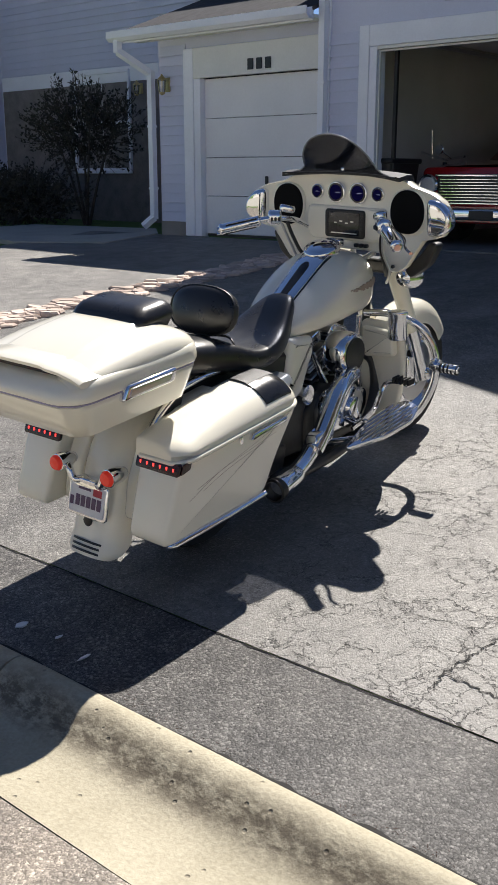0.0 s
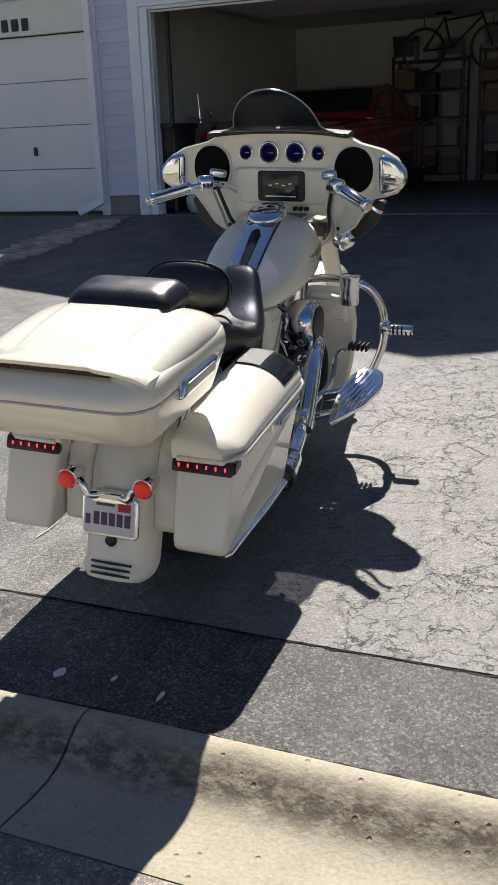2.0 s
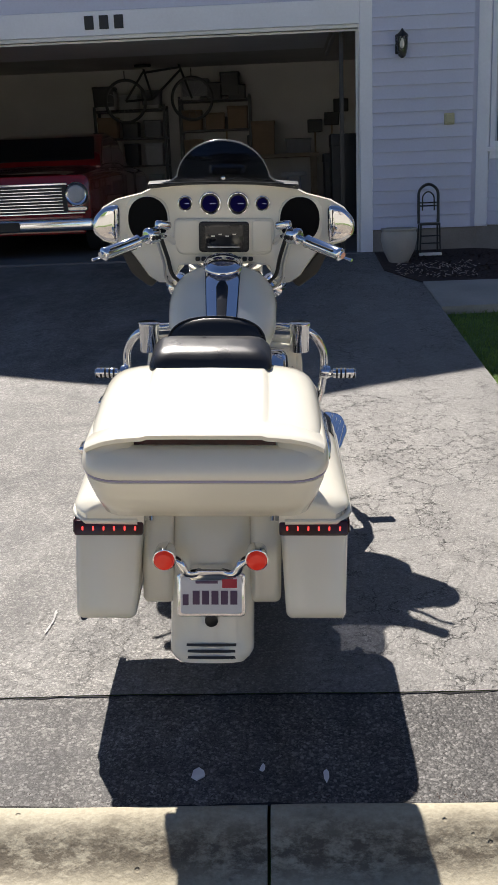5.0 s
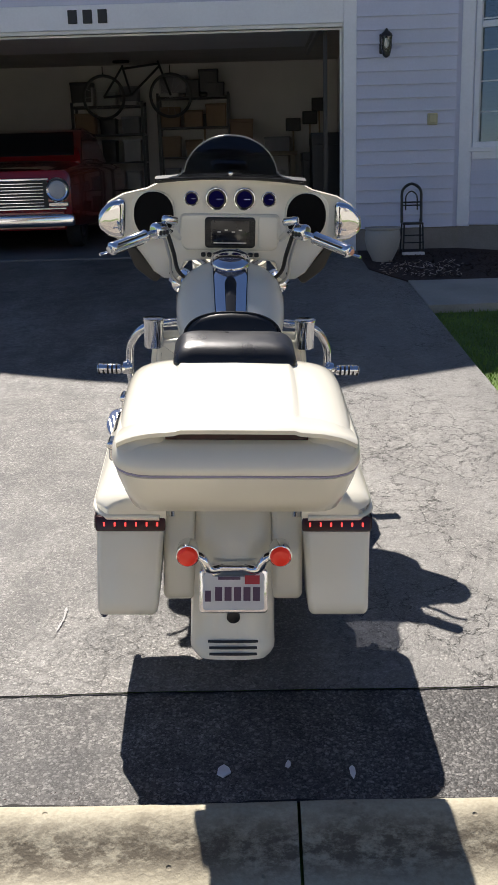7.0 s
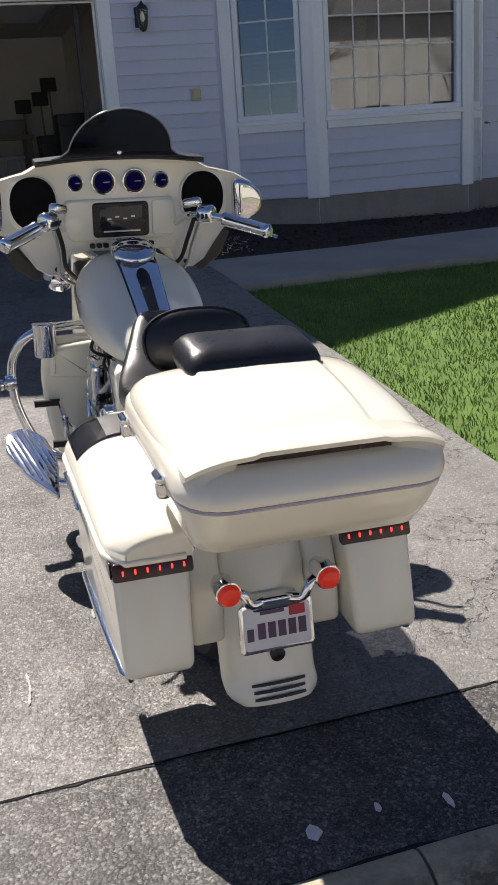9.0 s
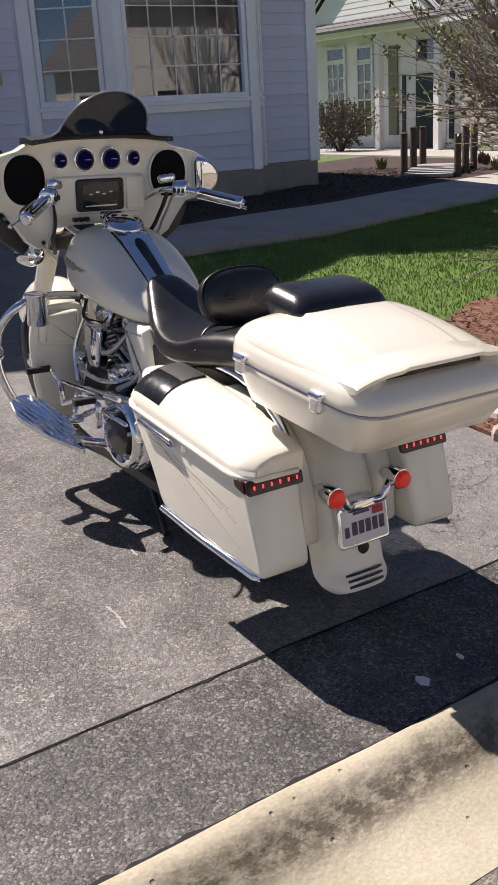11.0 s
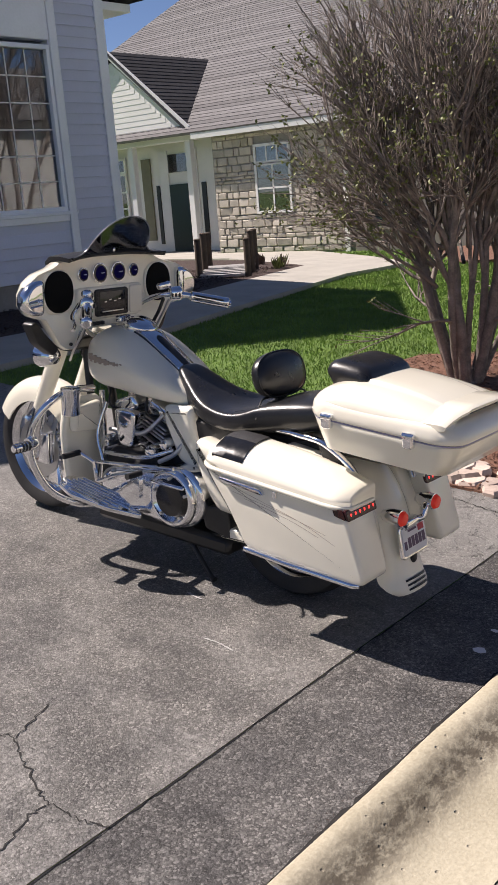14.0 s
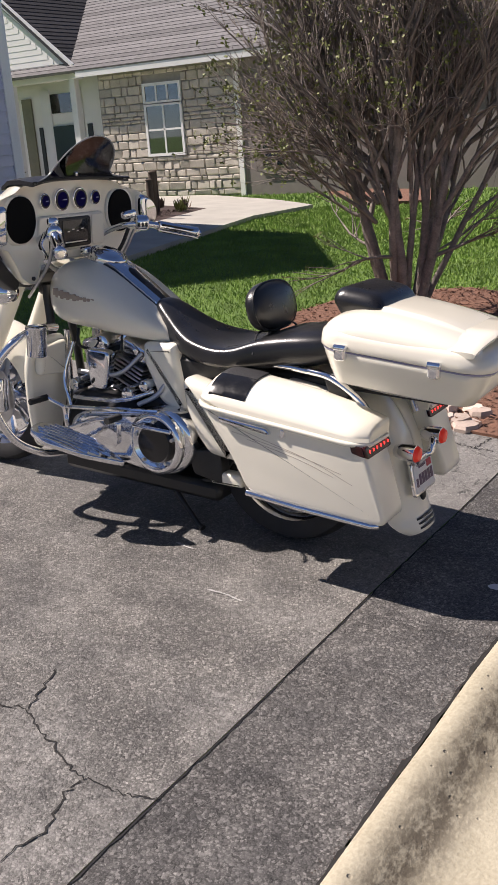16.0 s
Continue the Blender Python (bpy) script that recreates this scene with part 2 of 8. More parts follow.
# ---- building helpers ----
def part(name, bm, mat, parent=None, label="", smooth=False, m=None):
    me = bpy.data.meshes.new(name)
    bm.to_mesh(me)
    bm.free()
    me.materials.append(mat)
    if smooth:
        me.shade_smooth()
        me.set_sharp_from_angle(angle=radians(smooth if smooth > 1 else 40))
    ob = new(name, me)
    if m is not None:
        ob.matrix_world = m
    if parent is not None:
        ob.parent = parent
    if label:
        ob["label"] = label
    return ob


def again(ob, m, parent):
    """One more object on the same mesh."""
    o = new(ob.name.split(".")[0], ob.data)
    o.matrix_world = m
    o.parent = parent
    return o


def thing(name, label, category, group="", kind="", m=None):
    e = new(name)
    if m is not None:
        e.matrix_world = m
    return tagged(e, label, category, group, kind)


def box(x0, x1, y0, y1, z0, z1, bevel=0.0, bm=None, seg=1):
    bm = bm or bmesh.new()
    vs = bmesh.ops.create_cube(bm, size=1.0)["verts"]
    for v in vs:
        v.co = ((x0 + x1) / 2 + v.co.x * (x1 - x0), (y0 + y1) / 2 + v.co.y * (y1 - y0), (z0 + z1) / 2 + v.co.z * (z1 - z0))
    if bevel:
        es = {e for v in vs for e in v.link_edges}
        bmesh.ops.bevel(bm, geom=list(es), offset=bevel, segments=seg, affect="EDGES", profile=0.6)
    return bm


def prism(points, a, b, axis="y", bm=None):
    """A polygon of 2D points pulled from a to b along an axis. Points are (x,z) for y, (y,z) for x, (x,y) for z."""
    bm = bm or bmesh.new()
    put = {"y": lambda p, s: (p[0], s, p[1]), "x": lambda p, s: (s, p[0], p[1]), "z": lambda p, s: (p[0], p[1], s)}[axis]
    lo = [bm.verts.new(put(p, a)) for p in points]
    hi = [bm.verts.new(put(p, b)) for p in points]
    n = len(points)
    fs = [bm.faces.new(lo), bm.faces.new(hi[::-1])]
    for i in range(n):
        j = (i + 1) % n
        fs.append(bm.faces.new((lo[i], hi[i], hi[j], lo[j])))
    bmesh.ops.recalc_face_normals(bm, faces=fs)
    return bm


def tube(path, radius, bm=None, sides=10, taper=None, cap=True, flat=1.0):
    """A round bar along a path of points; radius a number or one per point."""
    bm = bm or bmesh.new()
    pts = [Vector(p) for p in path]
    n = len(pts)
    up = Vector((0, 0, 1))
    rings, prev = [], None
    for i, p in enumerate(pts):
        d = (pts[min(i + 1, n - 1)] - pts[max(i - 1, 0)]).normalized()
        if prev is None:
            s = d.cross(up)
            if s.length < 0.05:
                s = d.cross(Vector((0, 1, 0)))
        else:
            s = prev - d * prev.dot(d)
        s.normalize()
        prev = s
        u = s.cross(d)
        r = radius[i] if isinstance(radius, (list, tuple)) else radius
        rings.append([bm.verts.new(p + (s * math.cos(a) + u * math.sin(a) * flat) * r) for a in (2 * math.pi * k / sides for k in range(sides))])
    fs = []
    for a, b in zip(rings, rings[1:]):
        for k in range(sides):
            fs.append(bm.faces.new((a[k], a[(k + 1) % sides], b[(k + 1) % sides], b[k])))
    if cap:
        fs += [bm.faces.new(rings[0][::-1]), bm.faces.new(rings[-1])]
    bmesh.ops.recalc_face_normals(bm, faces=fs)
    return bm


def smooth_path(points, steps=6):
    """A Catmull-Rom curve through points."""
    p = [Vector(q) for q in points]
    p = [2 * p[0] - p[1]] + p + [2 * p[-1] - p[-2]]
    out = []
    for i in range(1, len(p) - 2):
        for s in range(steps):
            t = s / steps
            out.append(0.5 * (2 * p[i] + (p[i + 1] - p[i - 1]) * t + (2 * p[i - 1] - 5 * p[i] + 4 * p[i + 1] - p[i + 2]) * t * t + (3 * p[i] - p[i - 1] - 3 * p[i + 1] + p[i + 2]) * t ** 3))
    return out + [p[-2]]


def lathe(profile, axis="z", sides=32, center=(0, 0, 0), bm=None, closed=False):
    """Turns (radius, along) points round an axis through center."""
    bm = bm or bmesh.new()
    put = {"z": lambda r, a, h: (r * math.cos(a), r * math.sin(a), h), "x": lambda r, a, h: (h, r * math.cos(a), r * math.sin(a)), "y": lambda r, a, h: (r * math.sin(a), h, r * math.cos(a))}[axis]
    c = Vector(center)
    rings = [[bm.verts.new(c + Vector(put(max(r, 1e-4), 2 * math.pi * k / sides, h))) for k in range(sides)] for r, h in profile]
    fs = []
    pairs = list(zip(rings, rings[1:])) + ([(rings[-1], rings[0])] if closed else [])
    for a, b in pairs:
        for k in range(sides):
            fs.append(bm.faces.new((a[k], a[(k + 1) % sides], b[(k + 1) % sides], b[k])))
    if not closed:
        fs += [bm.faces.new(rings[0][::-1]), bm.faces.new(rings[-1])]
    bmesh.ops.recalc_face_normals(bm, faces=fs)
    return bm


def loft(sections, bm=None, cap=True, closed=True):
    """A skin over rings of equally many points."""
    bm = bm or bmesh.new()
    rings = [[bm.verts.new(p) for p in s] for s in sections]
    fs = []
    n = len(rings[0])
    for a, b in zip(rings, rings[1:]):
        for k in range(n if closed else n - 1):
            fs.append(bm.faces.new((a[k], a[(k + 1) % n], b[(k + 1) % n], b[k])))
    if cap and closed:
        fs += [bm.faces.new(rings[0][::-1]), bm.faces.new(rings[-1])]
    bmesh.ops.recalc_face_normals(bm, faces=fs)
    return bm


def oval(cx, cy, rx, ry, n=24, p=2.0):
    """Points of a superellipse."""
    out = []
    for k in range(n):
        a = 2 * math.pi * k / n
        c, s = math.cos(a), math.sin(a)
        out.append((cx + rx * math.copysign(abs(c) ** (2 / p), c), cy + ry * math.copysign(abs(s) ** (2 / p), s)))
    return out


def rounded(x0, x1, y0, y1, r, n=4):
    """Points of a rectangle with round corners, anticlockwise."""
    out = []
    for cx, cy, a0 in ((x1 - r, y1 - r, 0), (x0 + r, y1 - r, 90), (x0 + r, y0 + r, 180), (x1 - r, y0 + r, 270)):
        for k in range(n + 1):
            a = radians(a0 + 90 * k / n)
            out.append((cx + r * math.cos(a), cy + r * math.sin(a)))
    return out


def ground_z(x, y):
    """Height of the ground: the drive climbs to the houses, the lawn flattens to the side."""
    if y < 1.6:
        return -0.008
    z = 0.077 * (y - 1.7) if y < 9.8 else 0.077 * 8.1
    if x > 1.0:
        k = min(1.0, (x - 1.0) / 11.0)
        z = z * (1 - k) + 0.30 * k
    return z


# ---- ground, road, drive ----
def sheet(xs, ys, height, bm=None):
    """A grid over xs and ys at height(x, y)."""
    bm = bm or bmesh.new()
    rows = [[bm.verts.new((x, y, height(x, y))) for x in xs] for y in ys]
    for a, b in zip(rows, rows[1:]):
        for i in range(len(xs) - 1):
            bm.faces.new((a[i], a[i + 1], b[i + 1], b[i]))
    return bm


def steps(a, b, d):
    n = max(1, round((b - a) / d))
    return [a + (b - a) * i / n for i in range(n + 1)]


def polygon(points, height, lift=0.0, bm=None, cell=0.5):
    """A flat piece of ground with the given outline, following the ground."""
    bm = bm or bmesh.new()
    out = []
    n = len(points)
    for i, p in enumerate(points):
        q = points[(i + 1) % n]
        k = max(1, int((Vector(q) - Vector(p)).length / cell))
        out += [(p[0] + (q[0] - p[0]) * j / k, p[1] + (q[1] - p[1]) * j / k) for j in range(k)]
    top = [bm.verts.new((x, y, height(x, y) + lift)) for x, y in out]
    low = [bm.verts.new((x, y, height(x, y) - 0.06)) for x, y in out]
    f = bm.faces.new(top)
    m = len(out)
    for i in range(m):
        bm.faces.new((top[i], low[i], low[(i + 1) % m], top[(i + 1) % m]))
    bmesh.ops.triangulate(bm, faces=[f])
    bmesh.ops.recalc_face_normals(bm, faces=bm.faces)
    return bm


def earth(x, y):
    return ground_z(x, y) - (0.05 if y >= 1.6 else 0.10)


_far = [-900, -300, -120, -60, -40, -25]
ground = part("ground", sheet(_far + steps(-18, 20, 0.8) + [28, 40, 60, 120, 300, 900], _far + steps(-14, 24, 0.8) + [30, 40, 60, 120, 300, 900], earth), SOIL, smooth=True)
tagged(ground, "short green spring lawn and bare soil sheet", "ground", kind="structure")

road = part("road", sheet(steps(-60, 60, 10), [-7.5, -4, 0, 1.165], lambda x, y: -0.052 - 0.015 * (1.16 - y)), ROAD)
tagged(road, "sunlit street surface of coarse pale aggregate", "road", kind="structure")


def worn(x, y):
    return 0.077 * (y - 1.7) + 0.006 * noise.noise((x * 1.3, y * 1.3, 0)) + 0.003 * noise.noise((x * 5, y * 5, 3))


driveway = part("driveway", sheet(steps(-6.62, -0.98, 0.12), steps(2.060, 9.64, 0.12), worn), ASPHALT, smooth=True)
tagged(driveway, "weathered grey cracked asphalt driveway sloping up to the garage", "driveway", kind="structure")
apron = part("apron", sheet(steps(-9.5, -0.6, 0.1), steps(1.603, 2.0592, 0.0912), lambda x, y: worn(x, y) - 0.004), APRON, smooth=True)
tagged(apron, "darker patched asphalt strip between the kerb and the drive", "asphalt strip", kind="structure")
drive_edge = part("driveway_edge", sheet(steps(-0.98, -0.80, 0.06), steps(2.060, 2.50, 0.11), worn), ASPHALT, smooth=True)
tagged(drive_edge, "crumbling grey asphalt edge of the drive", "driveway", kind="structure")
drive_2 = part("driveway_neighbour", sheet(steps(-11.2, -6.95, 0.3), steps(2.066, 9.7, 0.3), lambda x, y: worn(x, y) - 0.003), DRIVE2, smooth=True)
tagged(drive_2, "smooth pale asphalt drive of the neighbouring garage", "driveway", kind="structure")

# rolled concrete kerb, cast in lengths with open joints
kerb = thing("kerb", "sandy concrete rolled kerb with a grimy gutter line", "kerb", kind="structure")
_prof = [(1.592, -0.12), (1.597, -0.012), (1.588, 0.004), (1.57, 0.013), (1.545, 0.014), (1.515, 0.006), (1.485, -0.014), (1.45, -0.040), (1.41, -0.057), (1.36, -0.066), (1.30, -0.066), (1.22, -0.060), (1.172, -0.056), (1.168, -0.12)]
for _i in range(-6, 6):
    _x0 = -2.240 + 3.05 * _i
    _bm = bmesh.new()
    _xs = steps(_x0 + 0.004, _x0 + 3.046, 0.12)
    loft([[(x, y + 0.006 * noise.noise((x * 2, y * 9, 1)), z + (0.004 * noise.noise((x * 3.1, y * 7, 5)) if z > -0.1 else 0)) for y, z in _prof] for x in _xs], _bm)
    part("kerb_length", _bm, KERB, kerb, smooth=50)

# walk, beds and border
def on_ground(x, y):
    return ground_z(x, y)


walkway = part("walkway", polygon([(-0.98, 6.97), (0.1, 7.03), (1.4, 7.02), (4.3, 7.72), (6.3, 8.25), (8.2, 8.35), (12.0, 13.0), (12.3, 22), (10.3, 22), (9.7, 13.5), (7.3, 9.75), (5.4, 9.15), (2.5, 8.3), (0.34, 7.98), (-0.98, 7.98)], on_ground, 0.012), CONCRETE)
tagged(walkway, "pale concrete walk crossing lawn towards the far porch", "pavement", kind="structure")
bed_1 = part("planting_bed", polygon([(-0.98, 7.985), (0.34, 7.985), (2.5, 8.305), (5.4, 9.155), (7.3, 9.755), (9.0, 12.3), (9.6, 16), (6, 14), (3.6, 11.5), (3.5, 9.9), (2.4, 9.3), (0.6, 9.3), (-0.2, 9.7), (-1.25, 9.7), (-1.25, 8.6)], on_ground, 0.01), MULCH)
tagged(bed_1, "dark shredded bark planting bed along the house front", "planting bed", kind="structure")
MULCH_RED = plain("red_mulch", (0.17, 0.085, 0.055), 0.95, vary=0.5, scale=30, fine=130, bump=1.0)
bed_2 = part("tree_bed", polygon([(-0.97, 2.2), (-0.97, 3.3), (-0.3, 4.0), (0.6, 4.45), (1.7, 4.35), (2.4, 3.6), (2.2, 2.5), (1.2, 1.9), (0, 1.75)], on_ground, 0.015), MULCH_RED)
tagged(bed_2, "reddish bark mulch bed beneath the bare tree", "planting bed", kind="structure")
bed_3 = part("far_bed", polygon([(9.2, 6.6), (11.5, 7.4), (12.3, 9.5), (11.6, 9.9), (9.9, 8.6), (8.6, 7.6)], on_ground, 0.012), MULCH_RED)
tagged(bed_3, "orange bark mulch bed by the stone house", "planting bed", kind="structure")

# ---- the house with the open garage ----
W = 9.654


def cut_edges(bm):
    bmesh.ops.recalc_face_normals(bm, faces=bm.faces)
    return bm


def siding(parent, length, rows, pose_m, z0=0.0, mat=None, board=0.152, span=None, name="siding_board"):
    """Lapped boards on a wall that faces -y of pose_m, its left end at the origin. span(z): start and end of a board."""
    shared = {}
    rows, board = int(rows / 0.822), board * 0.822
    for i in range(rows):
        z = z0 + i * board
        a, b = span(z + board / 2) if span else (0.0, length)
        if b - a < 0.05:
            continue
        key = round(b - a, 3)
        m = pose_m @ Matrix.Translation((a, 0, z))
        if key in shared:
            again(shared[key], m, parent)
        else:
            shared[key] = part(name, prism([(0.0, 0.014), (-0.016, 0.010), (-0.026, 0.0), (-0.030, 0.001), (-0.030, 0.006), (-0.005, board + 0.002), (0.0, board + 0.002)], 0, b - a, "x"), mat or SIDING, parent, m=m)


wall_front = part("wall_garage", bmesh.new(), SIDING)
tagged(wall_front, "blue-grey lapped siding wall round the garage opening", "wall", kind="structure")


def wall_mesh(ob, boxes, mat_ob=None):
    bm = bmesh.new()
    for b in boxes:
        box(*b, bm=bm)
    bm.to_mesh(ob.data)
    bm.free()


APEX_X, APEX_Z, RISE = -3.57, 6.24, 0.509


def rake(x):
    return APEX_Z - 0.12 - RISE * abs(x - APEX_X)


_b = bmesh.new()
box(-6.94, -6.285, W, W + 0.16, 0.5, 2.757, bm=_b)
box(-1.385, -0.22, W, W + 0.16, 0.5, 2.757, bm=_b)
prism([(-6.94, 2.757), (-0.22, 2.757), (-0.22, rake(-0.22)), (APEX_X, rake(APEX_X)), (-6.94, rake(-6.94))], W, W + 0.16, "y", _b)
_b.to_mesh(wall_front.data)
_b.free()
siding(wall_front, 0.40, 14, pose(-6.90, W, 0), 0.84, span=lambda z: (0.0, 0.40))
siding(wall_front, 1.0, 14, pose(-1.265, W, 0), 0.84, span=lambda z: (0.0, 0.985))
for _i in range(9):
    _z = 3.016 + 0.152 * _i
    _h = (4.28 - _z - 0.152) / RISE
    _a, _c = max(-6.90, APEX_X - _h), min(-0.28, APEX_X + _h)
    if _c - _a > 0.3:
        part("siding_board", prism([(0.0, 0.0), (-0.016, 0.002), (-0.004, 0.156), (0.0, 0.156)], _a, _c, "x"), SIDING, wall_front, m=pose(0, W, _z))
# garage casing, jambs, corner boards
garage_trim = thing("garage_trim", "pale painted casing round the open garage", "trim", kind="structure")
part("casing", box(-6.50, -6.37, W - 0.028, W - 0.002, 0.60, 3.015, 0.004), TRIM, garage_trim)
part("casing", box(-1.385, -1.262, W - 0.028, W - 0.002, 0.60, 3.015, 0.004), TRIM, garage_trim)
part("header_board", box(-6.368, -1.387, W - 0.028, W - 0.002, 2.795, 3.015, 0.004), TRIM, garage_trim)
part("jamb", box(-6.368, -6.27, W - 0.012, W + 0.17, 0.60, 2.79, 0.004), TRIM, garage_trim)
part("jamb", box(-1.396, -1.388, W - 0.024, W + 0.17, 0.60, 2.79), CREAM, garage_trim)
part("head_jamb", box(-6.268, -1.397, W - 0.012, W + 0.17, 2.757, 2.793, 0.004), CREAM, garage_trim)
part("stop_strip", box(-6.265, -6.25, W + 0.03, W + 0.06, 0.61, 2.755), CREAM, garage_trim)
part("stop_strip", box(-1.42, -1.398, W + 0.03, W + 0.06, 0.61, 2.755), CREAM, garage_trim)
part("stop_strip", box(-6.25, -1.42, W + 0.03, W + 0.06, 2.735, 2.755), CREAM, garage_trim)
corner_trim = part("corner_board", box(-7.0, -6.905, W - 0.03, W + 0.1, 0.62, 4.42, 0.005), TRIM)
tagged(corner_trim, "pale corner board beside the siding", "trim", kind="structure")
foundation = part("foundation", box(-1.262, -0.20, W - 0.005, W + 0.1, 0.4, 0.838, 0.006), FOUNDATION)
tagged(foundation, "rough grey concrete foundation strip under siding", "foundation", kind="structure")
foundation_b = part("foundation", box(-6.9, -6.5, W - 0.005, W + 0.1, 0.4, 0.838, 0.006), FOUNDATION)
tagged(foundation_b, "rough grey concrete foundation strip under siding", "foundation", kind="structure")

# house number plates as plain bars
for _x, _z, _y in ((-4.0, 2.91, W), (-3.855, 2.91, W), (-3.71, 2.91, W)):
    _n = part("house_number", box(_x - 0.045, _x + 0.045, _y - 0.043, _y - 0.030, _z - 0.062, _z + 0.062, 0.004), BLACKMETAL)
    tagged(_n, "dark bar of a house number above garage", "house number", group="numbers on the open garage")

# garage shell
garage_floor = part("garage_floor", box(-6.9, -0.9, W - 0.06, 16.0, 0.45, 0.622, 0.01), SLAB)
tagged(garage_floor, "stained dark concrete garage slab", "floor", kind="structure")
for _nm, _bx in (("garage_wall_back", (-6.9, -0.9, 16.0, 16.15, 0.5, 3.1)), ("garage_wall_left", (-7.05, -6.9, W + 0.16, 16.15, 0.5, 3.1)), ("garage_wall_right", (-0.9, -0.75, W + 0.16, 16.15, 0.5, 3.1))):
    tagged(part(_nm, box(*_bx), PLASTER), "unlit plain plaster garage wall", "wall", kind="structure")
ceiling = part("garage_ceiling", box(-6.9, -0.9, W + 0.17, 16.0, 3.1, 3.2), PLASTER)
tagged(ceiling, "unlit plain garage ceiling", "ceiling", kind="structure")


def roof_plane(name, label, a, b, c, d, mat, parent=None, course=0.16, thick=0.05):
    """A sloping roof: eave a-b, ridge d-c, with a slab and lapped courses."""
    a, b, c, d = (Vector(p) for p in (a, b, c, d))
    n = (b - a).cross(d - a).normalized()
    if n.z < 0:
        n = -n
    r = part(name, loft([[a - n * thick, b - n * thick, b, a], [d - n * thick, c - n * thick, c, d]]), mat, parent, label)
    h = ((d - a).length + (c - b).length) / 2
    k = int(h / course)
    for i in range(k):
        t0, t1 = i / k, (i + 1.06) / k
        p, q = a.lerp(d, t0), b.lerp(c, t0)
        s, u = a.lerp(d, min(1, t1)), b.lerp(c, min(1, t1))
        bm = loft([[p, q, q + n * 0.014, p + n * 0.014], [s, u, u + n * 0.003, s + n * 0.003]])
        part("shingle_course", bm, mat, r)
    return r


ZE = rake(-6.94) + 0.10
roof_1 = thing("garage_roof", "dark shingled gable roof over the garage", "roof", kind="structure")
_yf, _yb = W - 0.30, 17.5
for _s in (-1, 1):
    _xe = APEX_X + _s * 3.95
    _ze = APEX_Z - RISE * 3.95
    part("roof_slab", loft([[(_xe, _yf, _ze), (_xe, _yb, _ze), (_xe, _yb, _ze + 0.12), (_xe, _yf, _ze + 0.12)], [(APEX_X, _yf, APEX_Z), (APEX_X, _yb, APEX_Z), (APEX_X, _yb, APEX_Z + 0.12), (APEX_X, _yf, APEX_Z + 0.12)]]), SHINGLE_DARK, roof_1)

# ---- bay with windows ----
BAY = [(-0.22, W), (0.56, 9.215), (2.22, 9.215), (2.62, 9.70)]
SILL_Z, HEAD_Z = 1.655, 3.40


def window_unit(name, width, height, cols, rows, m, label, sash=0, mat=None, frame_w=0.05, depth=0.09, room=True):
    """A window that faces -y of m, its lower left corner at the origin."""
    mat = mat or TRIM
    w = thing(name, label, "window", kind="structure", m=m)
    f = frame_w
    bm = box(0, width, -0.02, depth, 0, f, 0.004)
    box(0, width, -0.02, depth, height - f, height, 0.004, bm)
    box(0, f, -0.02, depth, f, height - f, 0.004, bm)
    box(width - f, width, -0.02, depth, f, height - f, 0.004, bm)
    fr = part("window_frame", bm, mat, m=m)
    fr.parent = w
    fr.matrix_parent_inverse = m.inverted()
    sill = part("window_sill", box(-0.03, width + 0.03, -0.05, 0.0, -0.045, -0.002, 0.006), mat, m=m)
    sill.parent = w
    sill.matrix_parent_inverse = m.inverted()
    p = part("pane", box(f, width - f, 0.035, 0.041, f, height - f), PANE, m=m)
    p.parent = w
    p.matrix_parent_inverse = m.inverted()
    p.visible_shadow = False
    inner_w, inner_h = width - 2 * f, height - 2 * f
    bars = [(f + inner_w * i / cols - 0.007, f + inner_w * i / cols + 0.007, f, height - f) for i in range(1, cols)]
    bars += [(f, width - f, f + inner_h * j / rows - 0.007, f + inner_h * j / rows + 0.007) for j in range(1, rows)]
    for x0, x1, z0, z1 in bars:
        o = part("muntin", box(x0, x1, 0.028, 0.034, z0, z1), WHITE, m=m)
        o.parent = w
        o.matrix_parent_inverse = m.inverted()
    if sash:
        o = part("sash_rail", box(f, width - f, 0.01, 0.05, sash - 0.03, sash + 0.03, 0.004), mat, m=m)
        o.parent = w
        o.matrix_parent_inverse = m.inverted()
    return w


